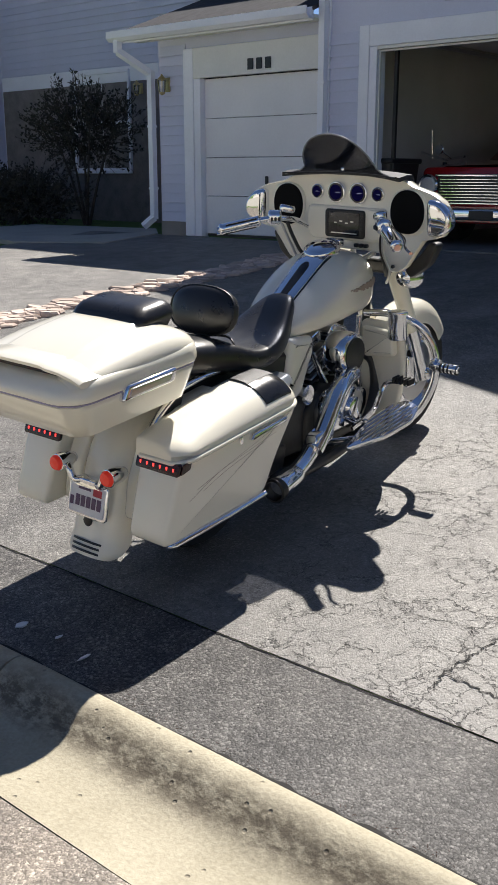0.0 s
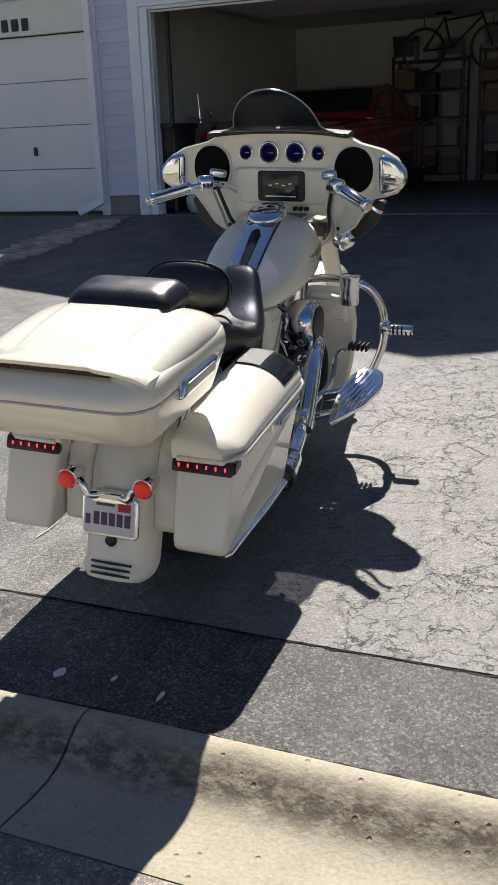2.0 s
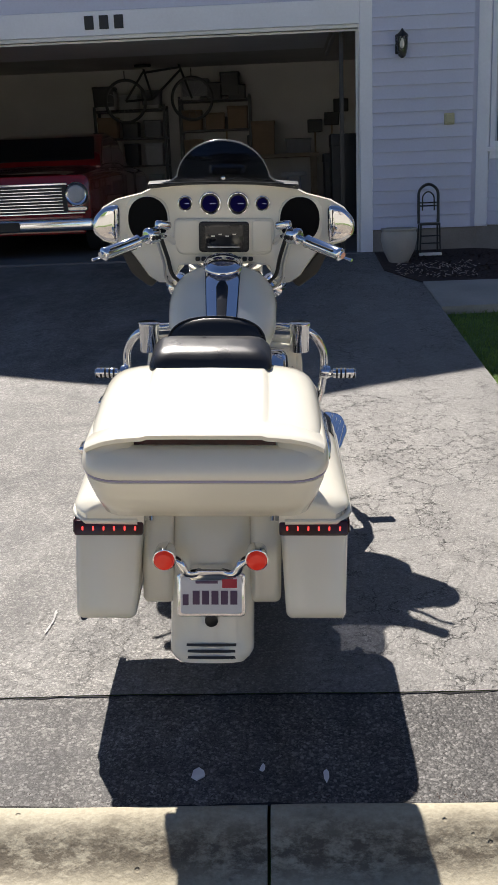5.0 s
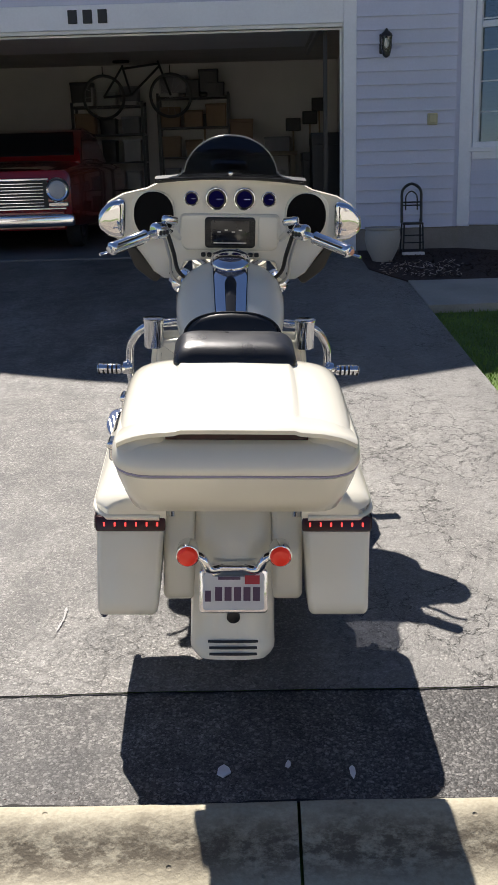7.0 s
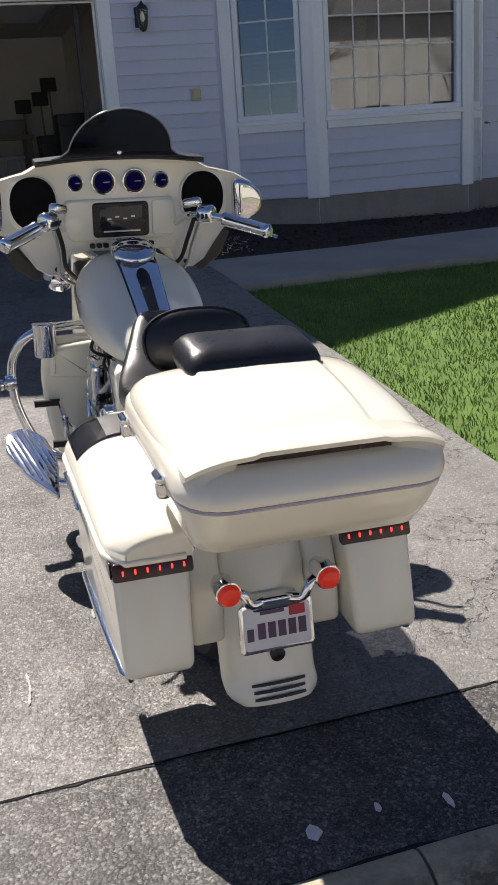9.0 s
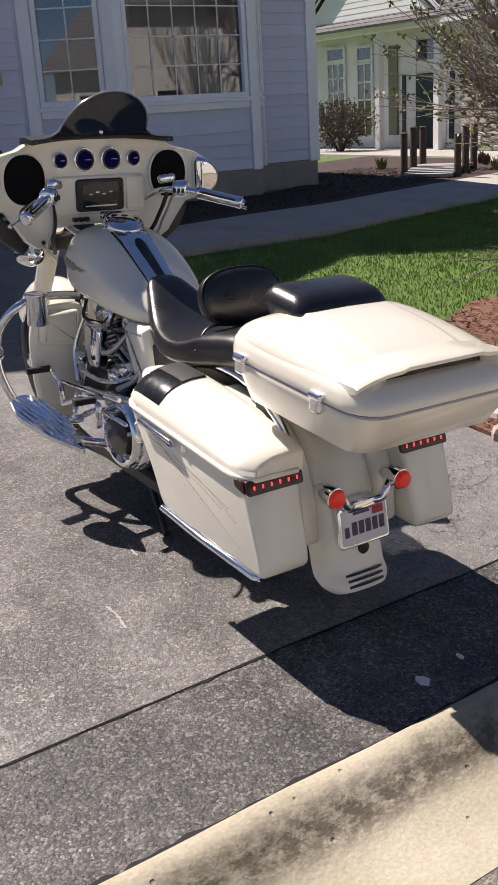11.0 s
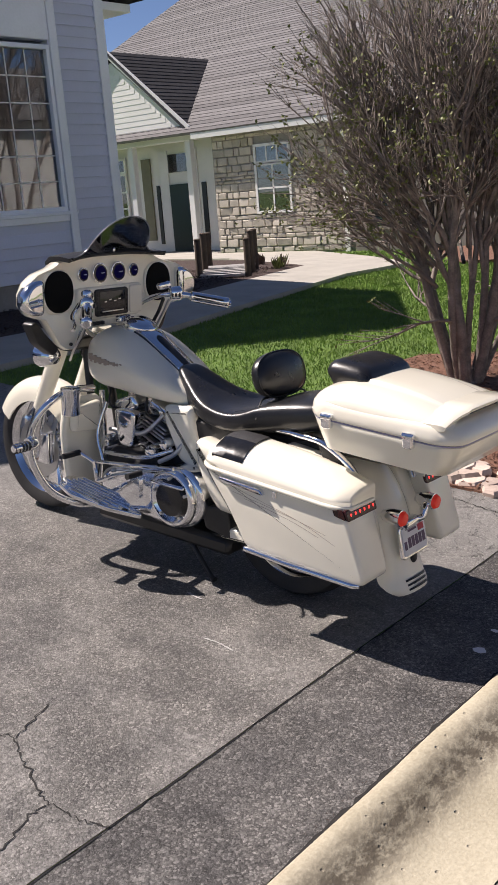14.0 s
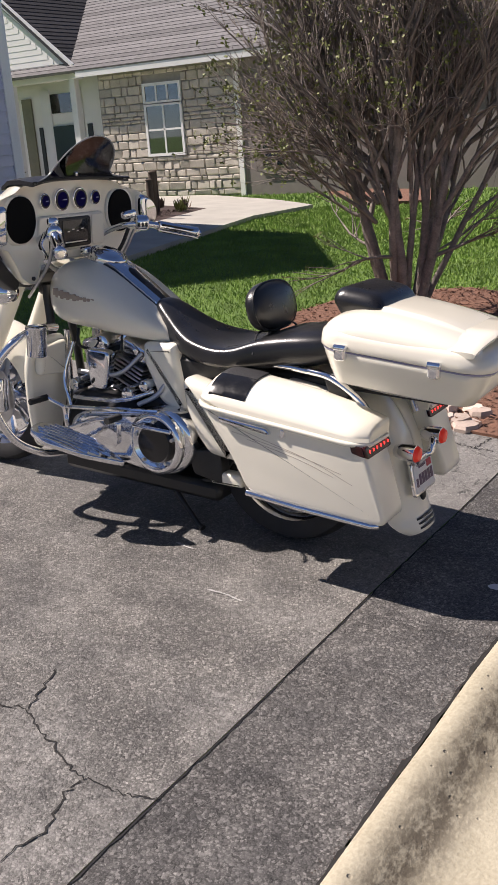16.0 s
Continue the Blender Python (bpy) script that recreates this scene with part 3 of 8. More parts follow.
wall_bay = thing("wall_bay", "blue-grey siding bay with pale corner posts", "wall", kind="structure")
BLIND = plain("blind_slat", (0.45, 0.45, 0.44), 0.6, vary=0.05)
for _i, ((_ax, _ay), (_bx, _by)) in enumerate(zip(BAY, BAY[1:])):
    _L = math.hypot(_bx - _ax, _by - _ay)
    _m = pose(_ax, _ay, 0, 0, 0, math.degrees(math.atan2(_by - _ay, _bx - _ax)))
    _l, _r = {0: (0.13, 0.12), 1: (0.11, 0.10), 2: (0.10, 0.08)}[_i]
    _bm = box(0, _L, 0.0, 0.12, 0.60, SILL_Z - 0.05)
    box(0, _L, 0.0, 0.12, HEAD_Z + 0.05, 4.1, bm=_bm)
    box(0, _l, 0.0, 0.12, SILL_Z - 0.05, HEAD_Z + 0.05, bm=_bm)
    box(_L - _r, _L, 0.0, 0.12, SILL_Z - 0.05, HEAD_Z + 0.05, bm=_bm)
    part("bay_wall", _bm, SIDING, wall_bay, m=_m)
    siding(wall_bay, _L - 0.2, 4, _m @ Matrix.Translation((0.09, 0, 0)), 0.86, board=0.158)
    part("corner_post", box(-0.005, _l - 0.01, -0.035, 0.0, 0.84, 4.1, 0.005), TRIM, wall_bay, m=_m)
    part("corner_post", box(_L - _r + 0.01, _L + 0.012, -0.034, 0.0, 0.84, 4.1, 0.005), TRIM, wall_bay, m=_m)
    part("ledge_board", box(_l, _L - _r, -0.032, 0.0, 1.49, 1.605, 0.005), TRIM, wall_bay, m=_m)
    part("head_board", box(_l, _L - _r, -0.030, 0.0, HEAD_Z + 0.05, 4.1, 0.005), TRIM, wall_bay, m=_m)
    part("bay_foundation", box(0.0, _L, -0.004, 0.1, 0.38, 0.855, 0.006), FOUNDATION, wall_bay, m=_m)
    _cols, _rows, _sash = {0: (2, 6, 1.13), 1: (5, 6, 0), 2: (2, 6, 0)}[_i]
    window_unit("window_%d" % (_i + 1), _L - _l - _r, HEAD_Z - SILL_Z + 0.05, _cols, _rows, _m @ Matrix.Translation((_l, 0, SILL_Z - 0.05)),
                ("narrow sash window of the bay with white bars", "broad bay window with white glazing bars reflecting the street", "narrow side window of the bay in shade")[_i], _sash)
    if _i != 1:
        _bl = tagged(new("window_blind"), "half-open pale slatted window blind", "blind", group="blinds of the bay")
        _bl.matrix_world = _m
        for _k in range(40):
            _o = part("slat", box(_l + 0.06, _L - _r - 0.06, 0.16, 0.185, 1.68 + _k * 0.044, 1.683 + _k * 0.044), BLIND, m=_m)
            _o.parent = _bl
            _o.matrix_parent_inverse = _m.inverted()
wall_end = part("wall_end", prism([(2.62, 0.5), (3.40, 0.5), (3.40, 4.66), (2.62, 5.26)], 9.72, 9.88, "y"), SIDING)
tagged(wall_end, "blue-grey siding wall past the bay", "wall", kind="structure")
siding(wall_end, 0.66, 26, pose(2.66, 9.72, 0), 0.86)
part("corner_post", box(3.28, 3.43, 9.68, 9.90, 0.84, 4.55, 0.005), TRIM, wall_end)
part("wall_foundation", box(2.6, 3.41, 9.70, 9.9, 0.35, 0.855, 0.006), FOUNDATION, wall_end)
wall_side = part("wall_side", box(3.27, 3.40, 9.90, 17.5, 0.3, 4.55), SIDING)
tagged(wall_side, "blue-grey end wall of the house", "wall", kind="structure")
house_floor = part("house_floor", box(-0.74, 3.26, 9.95, 17.3, 0.6, 0.9), SLAB)
tagged(house_floor, "dim indoor floor behind bay window", "floor", kind="structure")
house_back = part("house_wall_back", box(-0.74, 3.26, 14.0, 14.15, 0.9, 5.0), PLASTER)
tagged(house_back, "dim indoor plaster wall behind the bay", "wall", kind="structure")
eave_2 = part("side_eave", box(3.435, 4.16, 9.95, 17.5, 4.02, 4.12, 0.006), TRIM)
tagged(eave_2, "pale boxed eave along the end wall", "soffit", kind="structure")
gable_2 = part("wall_gable", prism([(-0.2, 4.11), (2.61, 4.11), (2.61, 5.26), (1.66, 5.98), (-0.2, 4.52)], 9.75, 9.90, "y"), SIDING)
tagged(gable_2, "blue-grey siding gable above the bay", "wall", kind="structure")
roof_2 = part("bay_roof", prism([(-0.6, 4.26), (1.66, 6.02), (4.18, 4.13), (4.18, 4.24), (1.66, 6.14), (-0.6, 4.38)], 9.60, 17.5, "y"), SHINGLE_DARK)
tagged(roof_2, "dark shingled gable roof above the bay", "roof", kind="structure")
bay_top = part("bay_cap", prism([(-0.22, 9.66), (0.56, 9.19), (2.22, 9.19), (2.64, 9.72)], 4.02, 4.10, "z"), CREAM)
tagged(bay_top, "pale cap over the bay window", "trim", kind="structure")
# ---- neighbouring garage and recessed entry ----
N = 9.72
wall_n = part("wall_neighbour", bmesh.new(), SIDING)
tagged(wall_n, "blue-grey siding front of the neighbouring garage", "wall", kind="structure")
_b = bmesh.new()
box(-9.78, -9.04, N, N + 0.15, 0.5, 3.2, bm=_b)
box(-9.04, -7.0, N, N + 0.15, 2.63, 3.2, bm=_b)
box(-9.78, -9.64, N + 0.15, 12.6, 0.5, 3.2, bm=_b)
_b.to_mesh(wall_n.data)
_b.free()
siding(wall_n, 0.47, 15, pose(-9.74, N, 0), 0.80)
part("wall_foundation", box(-9.79, -9.3, N - 0.006, N + 0.1, 0.4, 0.80, 0.005), FOUNDATION, wall_n)
trim_n = thing("neighbour_trim", "cream painted casing of the closed garage", "trim", kind="structure")
part("casing", box(-9.30, -9.13, N - 0.03, N - 0.001, 0.62, 2.99, 0.005), TRIM, trim_n)
part("header_board", box(-9.128, -7.0, N - 0.03, N - 0.001, 2.62, 2.99, 0.005), CREAM, trim_n)
part("jamb", box(-9.13, -9.02, N - 0.01, N + 0.12, 0.62, 2.62, 0.004), TRIM, trim_n)
door_n = thing("garage_door", "closed cream panelled sectional garage door", "garage door", kind="structure")
for _k in range(4):
    part("door_panel", box(-9.02, -6.9, N + 0.08, N + 0.12, 0.655 + 0.491 * _k, 0.655 + 0.491 * (_k + 1) - 0.006, 0.006), DOORPAINT, door_n)
# black sheet added to stop sky shining through the panel gaps
part("door_back", box(-9.035, -6.92, N + 0.125, N + 0.15, 0.62, 2.72), BLACK, door_n)
part("door_handle", box(-7.98, -7.93, N + 0.05, N + 0.08, 1.30, 1.40, 0.01), BLACKMETAL, door_n, "small dark lock handle")
for _x in (-8.14, -8.0, -7.86):
    _n = part("house_number", box(_x - 0.045, _x + 0.045, N - 0.046, N - 0.032, 2.735 - 0.065, 2.735 + 0.065, 0.004), BLACKMETAL)
    tagged(_n, "dark bar of a house number above closed garage", "house number", group="numbers on the closed garage")
roof_n = thing("neighbour_roof", "dark shingled lean-to roof with a white gutter", "roof", kind="structure")
part("roof_slab", loft([[(-10.2, N - 0.30, 3.20), (-7.0, N - 0.30, 3.20), (-7.0, N - 0.30, 3.25), (-10.2, N - 0.30, 3.25)], [(-9.3, 12.6, 4.5), (-7.0, 12.6, 4.5), (-7.0, 12.6, 4.55), (-9.3, 12.6, 4.55)]]), SHINGLE_DARK, roof_n)
part("soffit", box(-10.15, -7.0, N - 0.28, N, 3.13, 3.17), CREAM, roof_n)
part("fascia", box(-10.2, -7.0, N - 0.305, N - 0.285, 3.10, 3.21), TRIM, roof_n)
_gp = [(-0.10, 0.10), (-0.115, 0.105), (-0.115, 0.02), (-0.07, -0.02), (0.0, -0.02), (0.0, 0.10), (-0.012, 0.10), (-0.012, 0.0), (-0.06, 0.0), (-0.10, 0.03)]
part("gutter", prism([(N - 0.31 + p, 3.14 + q) for p, q in _gp], -10.33, -7.0, "x"), TRIM, roof_n)


def downspout(x, y, top, low, kick, label):
    """A square rain pipe with an elbow at its foot, and one at its head if it comes from a gutter."""
    t = thing("downspout", label, "downspout", group="rain pipes")
    s = 0.04
    def seg(p, q, nm):
        p, q = Vector(p), Vector(q)
        d = (q - p).normalized()
        side = Vector((1, 0, 0)) if abs(d.x) < 0.7 else Vector((0, 1, 0))
        u = d.cross(side).normalized()
        v = u.cross(d)
        part(nm, loft([[c + v * s * i + u * s * j for i, j in ((-1, -1), (1, -1), (1, 1), (-1, 1))] for c in (p, q)]), TRIM, t)
    seg((x, y, low + 0.10), (x, y, top), "pipe")
    seg((x, y, low + 0.13), (x + kick[0], y + kick[1], low), "elbow")
    for z in (low + 0.5, (low + top) / 2 + 0.3):
        part("strap", box(x - 0.05, x + 0.05, y - 0.045, y + 0.05, z, z + 0.03), TRIM, t)
    return t, seg


downspout(-6.96, W - 0.08, 3.6, 0.66, (-0.25, -0.12), "white square downspout between two garages")
_d, _seg = downspout(-9.86, N - 0.07, 2.75, 0.72, (-0.12, -0.1), "white downspout with a bent neck from gutter")
_seg((-9.86, N - 0.07, 2.72), (-10.18, N - 0.36, 3.0), "neck")
_seg((-10.18, N - 0.36, 2.98), (-10.18, N - 0.36, 3.15), "neck")

wall_r = part("wall_recess", box(-17.2, -9.64, 12.6, 12.75, 0.5, 6.2), SIDING)
tagged(wall_r, "blue-grey two-storey siding wall behind the entry", "wall", kind="structure")
siding(wall_r, 7.4, 20, pose(-17.1, 12.6, 0), 3.30)
part("band_board", box(-17.1, -9.79, 12.55, 12.6, 3.02, 3.28, 0.005), TRIM, wall_r)
part("stone_skirt", box(-17.1, -9.79, 12.56, 12.599, 0.5, 3.02), STONE_BROWN, wall_r)
wall_l = part("wall_left", box(-17.4, -17.2, 8.5, 12.75, 0.5, 6.2), SIDING)
tagged(wall_l, "blue-grey side wall beyond the entry", "wall", kind="structure")
siding(wall_l, 4.1, 34, pose(-17.2, 8.5, 0, 0, 0, 90), 0.9)
window_unit("window_4", 1.55, 1.75, 2, 2, pose(-14.9, 12.53, 1.48), "dim entry window with a pale frame", 0.85)
window_unit("window_5", 1.1, 1.3, 1, 2, pose(-16.6, 12.56, 4.75), "upstairs window with a white frame", 0.65)
path_n = part("entry_walk", polygon([(-11.3, 8.3), (-9.85, 8.7), (-9.85, 9.7), (-10.6, 10.4), (-13.0, 10.0), (-13.5, 8.9)], on_ground, 0.014), CONCRETE)
tagged(path_n, "pale concrete entry path beside the neighbouring drive", "pavement", kind="structure")
roof_r = part("recess_roof", loft([[(-17.6, 12.2, 6.2), (-7.0, 12.2, 6.2), (-7.0, 12.2, 6.3), (-17.6, 12.2, 6.3)], [(-17.6, 17.5, 8.5), (-7.0, 17.5, 8.5), (-7.0, 17.5, 8.6), (-17.6, 17.5, 8.6)]]), SHINGLE_DARK)
tagged(roof_r, "dark shingled main roof over the entry", "roof", kind="structure")

# ---- the stone house across the lawn ----
far_house = thing("far_house", "stone-faced bungalow with a white gabled porch and grey roof", "house")
HX = 12.4
part("wall", box(HX, HX + 0.3, 5.0, 16.15, 0.0, 3.05), MORTAR, far_house)
part("wall", box(HX + 0.8, HX + 1.0, 16.15, 22.6, 0.0, 3.2), CREAM, far_house, "cream porch wall")
part("wall", box(HX + 0.3, HX + 0.8, 16.0, 16.15, 0.0, 3.1), CREAM, far_house)
part("side_wall", box(HX - 0.02, HX, 5.0, 12.36, 0.2, 3.0), plain("taupe_siding", (0.20, 0.175, 0.16), 0.8, vary=0.1), far_house, "taupe siding of the shaded wing")
part("corner_board", box(HX - 0.06, HX - 0.021, 12.30, 12.42, 0.2, 3.0), CREAM, far_house)
part("fascia", box(HX - 0.34, HX - 0.30, 5.0, 16.5, 2.97, 3.12), WHITE, far_house)
part("soffit", box(HX - 0.30, HX, 5.0, 16.5, 3.0, 3.04), CREAM, far_house)
roof_plane("roof", "grey weathered shingle roof", (HX - 0.35, 4.5, 3.12), (HX - 0.35, 25.8, 3.12), (HX + 10.6, 25.8, 9.03), (HX + 10.6, 4.5, 9.03), SHINGLE, far_house, 0.19)
# porch gable
PC, PH, PE = 19.39, 5.20, 16.76
_sl = (PH - 3.13) / (PC - PE)
part("gable_wall", prism([(PE + 0.15, 3.18), (2 * PC - PE - 0.15, 3.18), (PC, PH - 0.12)], HX + 0.02, HX + 0.12, "x"), SIDING_WHITE, far_house)
for _k in range(14):
    _z = 3.34 + 0.13 * _k
    _half = (PH - 0.2 - _z - 0.13) / _sl
    if _half > 0.1:
        part("gable_board", prism([(HX + 0.02, _z), (HX + 0.011, _z + 0.003), (HX + 0.017, _z + 0.132), (HX + 0.02, _z + 0.132)], PC - _half, PC + _half, "y"), SIDING_WHITE, far_house)
for _s in (-1, 1):
    _e = PC + _s * (PC - PE)
    part("rake_board", loft([[(HX - 0.1, _e, 3.12), (HX - 0.04, _e, 3.12), (HX - 0.04, _e, 3.30), (HX - 0.1, _e, 3.30)], [(HX - 0.1, PC, PH), (HX - 0.04, PC, PH), (HX - 0.04, PC, PH + 0.18), (HX - 0.1, PC, PH + 0.18)]]), WHITE, far_house)
    roof_plane("porch_roof", "dark porch shingles", (HX - 0.12, _e - _s * -0.1, 3.10), (HX + 5.5, _e - _s * -0.1, 3.10), (HX + 5.5, PC, PH + 0.14), (HX - 0.12, PC, PH + 0.14), SHINGLE_DARK, far_house, 0.16)
part("porch_beam", box(HX - 0.05, HX + 0.25, PE, 2 * PC - PE, 2.98, 3.22, 0.01), WHITE, far_house)
for _y in (16.93, 18.95, 21.8):
    part("porch_post", box(HX - 0.02, HX + 0.14, _y - 0.09, _y + 0.09, 0.2, 2.98, 0.01), WHITE, far_house)
DOORGREEN = plain("dark_green_door", (0.012, 0.03, 0.026), 0.4, vary=0.1)
_fx = HX + 0.8
part("porch_door", box(_fx - 0.05, _fx - 0.003, 17.60, 18.42, 0.28, 2.0, 0.008), DOORGREEN, far_house, "dark green front door")
part("door_casing", box(_fx - 0.04, _fx - 0.004, 18.43, 18.75, 0.28, 2.85), WHITE, far_house)
part("door_casing", box(_fx - 0.04, _fx - 0.004, 17.40, 17.59, 0.28, 2.85), WHITE, far_house)
part("transom", box(_fx - 0.03, _fx - 0.005, 17.60, 18.42, 2.30, 2.75), PANE, far_house, "paned transom light")
part("sidelight", box(_fx - 0.03, _fx - 0.005, 17.15, 17.30, 0.5, 2.0), BLACK, far_house, "dark narrow sidelight")
part("sidelight", box(_fx - 0.03, _fx - 0.005, 18.80, 18.92, 0.5, 2.0), BLACK, far_house, "dark narrow sidelight")
part("porch_floor", box(HX - 0.3, _fx, 16.2, 22.5, 0.1, 0.30, 0.01), CONCRETE, far_house)
part("shutter", box(_fx - 0.05, _fx - 0.004, 19.08, 19.4, 0.6, 2.7), plain("olive_shutter", (0.20, 0.19, 0.12), 0.6), far_house, "olive vertical panel")


def far_window(y, z, w, h, cols, rows, x=None, paint=None):
    x = HX if x is None else x
    win = part("window", box(x - 0.05, x - 0.022, y, y + w, z, z + h, 0.004), BLACK, far_house, "dark paned window")
    f = 0.06
    part("frame", box(x - 0.07, x - 0.02, y - f, y, z - f, z + h + f), paint or WHITE, win)
    part("frame", box(x - 0.07, x - 0.02, y + w, y + w + f, z - f, z + h + f), paint or WHITE, win)
    part("frame", box(x - 0.07, x - 0.02, y, y + w, z - f, z), paint or WHITE, win)
    part("frame", box(x - 0.07, x - 0.02, y, y + w, z + h, z + h + f), paint or WHITE, win)
    for i in range(1, cols):
        part("muntin", box(x - 0.062, x - 0.051, y + w * i / cols - 0.02, y + w * i / cols + 0.02, z, z + h), paint or WHITE, win)
    for j in range(1, rows):
        part("muntin", box(x - 0.062, x - 0.051, y, y + w, z + h * j / rows - 0.02, z + h * j / rows + 0.02), paint or WHITE, win)
    part("glass", box(x - 0.0505, x - 0.0502 + 0.0, y, y + w, z, z + h), PANE, win)
    return win


far_window(13.86, 1.22, 0.92, 1.0, 2, 2)
far_window(13.86, 2.32, 0.92, 0.32, 3, 1)
far_window(11.30, 0.75, 0.5, 0.65, 1, 1, None, bpy.data.materials["taupe_siding"])
far_window(20.05, 0.62, 0.52, 1.72, 2, 4, _fx)
far_window(20.05, 2.45, 0.52, 0.28, 1, 1, _fx)
far_window(21.15, 1.35, 0.66, 1.05, 3, 3, _fx)
far_window(21.15, 2.52, 0.66, 0.26, 1, 1, _fx)
# ledge stones on the wall, split faces turned a little each its own way
random.seed(7)
_z = 0.28
_count = 0
while _z < 2.95:
    _h = random.choice((0.08, 0.10, 0.13, 0.16, 0.19))
    _y = 12.43
    while _y < 16.1:
        _w = random.uniform(0.14, 0.44)
        _y1 = min(_y + _w, 16.12)
        _spans = [(_y, _y1)]
        if _z + _h > 1.155 and _z < 2.705:
            _spans = [(_y, min(_y1, 13.795)), (max(_y, 14.845), _y1)]
        for _a, _c in _spans:
            if _c - _a > 0.06 and _count < 300:
                _bm = box(HX - random.uniform(0.030, 0.055), HX, _a + 0.010, _c - 0.010, _z + 0.009, min(_z + _h, 2.96) - 0.009, 0.016)
                _t1, _t2 = random.uniform(-0.11, 0.11), random.uniform(-0.08, 0.12)
                for v in _bm.verts:
                    if v.co.x < HX - 0.015:
                        v.co.x += (v.co.y - (_a + _c) / 2) * _t1 + (v.co.z - _z - _h / 2) * _t2 + random.uniform(-0.006, 0.006)
                        v.co.z += random.uniform(-0.006, 0.006)
                part("stone", _bm, STONE, far_house)
                _count += 1
        _y = _y1
    _z += _h

# unseen pale sheet, added so mirrors and chrome reflect grey ground
forecourt = part("forecourt", box(-28.0, 34.0, -23.9, -3.2, -0.22, -0.06), CONCRETE)
tagged(forecourt, "unseen pale ground sheet added for mirrors and chrome to reflect", "driveway", kind="structure")
# unseen houses across the street, sized for what the chrome and panes mirror
STREET_SIDING = plain("street_siding", (0.55, 0.53, 0.50), 0.7, vary=0.1, scale=2)
for _x0, _x1, _lab in ((-24.0, -12.5, "grey sided house across the street"), (-6.5, 5.0, "pale sided house across the street beyond bare trees"), (11.0, 33.0, "unseen long pale two-storey house sized for the bay reflections")):
    street_house = thing("street_house", _lab, "house", "houses across the street")
    _wall_h = 3.6 if _x0 < 10 else 6.2
    part("wall", box(_x0, _x1, -30, -24, -0.2, _wall_h), STREET_SIDING, street_house)
    part("roof", prism([(-31.0, _wall_h - 0.1), (-23.3, _wall_h - 0.1), (-27.2, _wall_h + 3.0)], _x0 - 0.4, _x1 + 0.4, "x"), SHINGLE, street_house)
    for _k in range(3):
        _x = _x0 + 1.4 + 3.4 * _k
        _w = part("window", box(_x, _x + 1.3, -24.05, -23.98, 0.9, 2.4, 0.01), BLACK, street_house)
        part("frame", box(_x - 0.1, _x, -24.0, -23.95, 0.8, 2.5), WHITE, _w)
        part("frame", box(_x + 1.3, _x + 1.4, -24.0, -23.95, 0.8, 2.5), WHITE, _w)
        part("frame", box(_x, _x + 1.3, -23.99, -23.96, 1.6, 1.7), WHITE, _w)

# ---- the motorcycle ----
def lacquer(name, color, rough=0.18, coat=1.0):
    m = Mat(name)
    n = m.noise(2.5, 3.0)
    m.color(m.ramp(n, [(0.3, [c * 0.96 for c in color]), (0.7, [min(1, c * 1.03) for c in color])]))
    m.set(Roughness=rough + 0.12, Coat_Weight=coat, Coat_Roughness=0.05, Specular_IOR_Level=0.5)
    m.bump(m.noise(420, 2.0), 0.02, 0.001)
    return m.m


def metal(name, color, rough):
    m = Mat(name)
    m.color(m.ramp(m.noise(9, 4.0), [(0.3, [c * 0.9 for c in color]), (0.7, color)]))
    m.set(Metallic=1.0, Roughness=m.math("ADD", m.math("MULTIPLY", m.noise(40, 3.0), 0.10), max(0.0, rough - 0.05)))
    return m.m


def leather(name):
    m = Mat(name)
    v = m.node("ShaderNodeTexVoronoi", Scale=260.0)
    m.link(m.coords(), v.inputs["Vector"])
    m.color(m.ramp(m.noise(7, 4.0), [(0.3, (0.008, 0.008, 0.009)), (0.7, (0.018, 0.018, 0.020))]))
    m.set(Roughness=m.math("ADD", m.math("MULTIPLY", m.noise(12, 4.0), 0.2), 0.20), Specular_IOR_Level=0.6)
    m.bump(m.math("ADD", m.math("MULTIPLY", v.outputs["Distance"], 0.5), m.noise(18, 3.0)), 0.18, 0.003)
    return m.m


def glow(name, color, strength, base=(0.3, 0.01, 0.01)):
    m = Mat(name)
    m.color(base)
    m.set(Emission_Color=(*color, 1), Emission_Strength=strength, Roughness=0.2)
    return m.m


PEARL = lacquer("pearl_white_lacquer", (0.86, 0.82, 0.69))
CHROME = metal("chrome", (0.86, 0.87, 0.90), 0.07)
MIRROR = metal("mirror_glass", (0.9, 0.9, 0.9), 0.05)
STEEL = metal("brushed_steel", (0.55, 0.55, 0.56), 0.32)
LEATHER = leather("black_leather")
ENGINE = plain("engine_black", (0.02, 0.02, 0.021), 0.38, vary=0.25, scale=25, bump=0.1)
TYRE = plain("tyre_rubber", (0.022, 0.022, 0.023), 0.75, vary=0.2, scale=18, bump=0.15)
GAUGE = plain("gauge_face", (0.006, 0.008, 0.016), 0.15, vary=0.2, scale=40)
SCREENGLASS = plain("screen_glass", (0.012, 0.014, 0.018), 0.08, vary=0.3, scale=14)
REDLENS = glow("red_lens", (1.0, 0.05, 0.03), 0.10, (0.62, 0.04, 0.02))
RED_DARK = plain("dark_red_lens", (0.035, 0.006, 0.006), 0.15, vary=0.1, scale=60)
LED = glow("red_diode", (1.0, 0.06, 0.05), 1.1)
BLUE_GLOW = glow("gauge_light", (0.05, 0.03, 1.0), 0.010, (0.003, 0.003, 0.010))
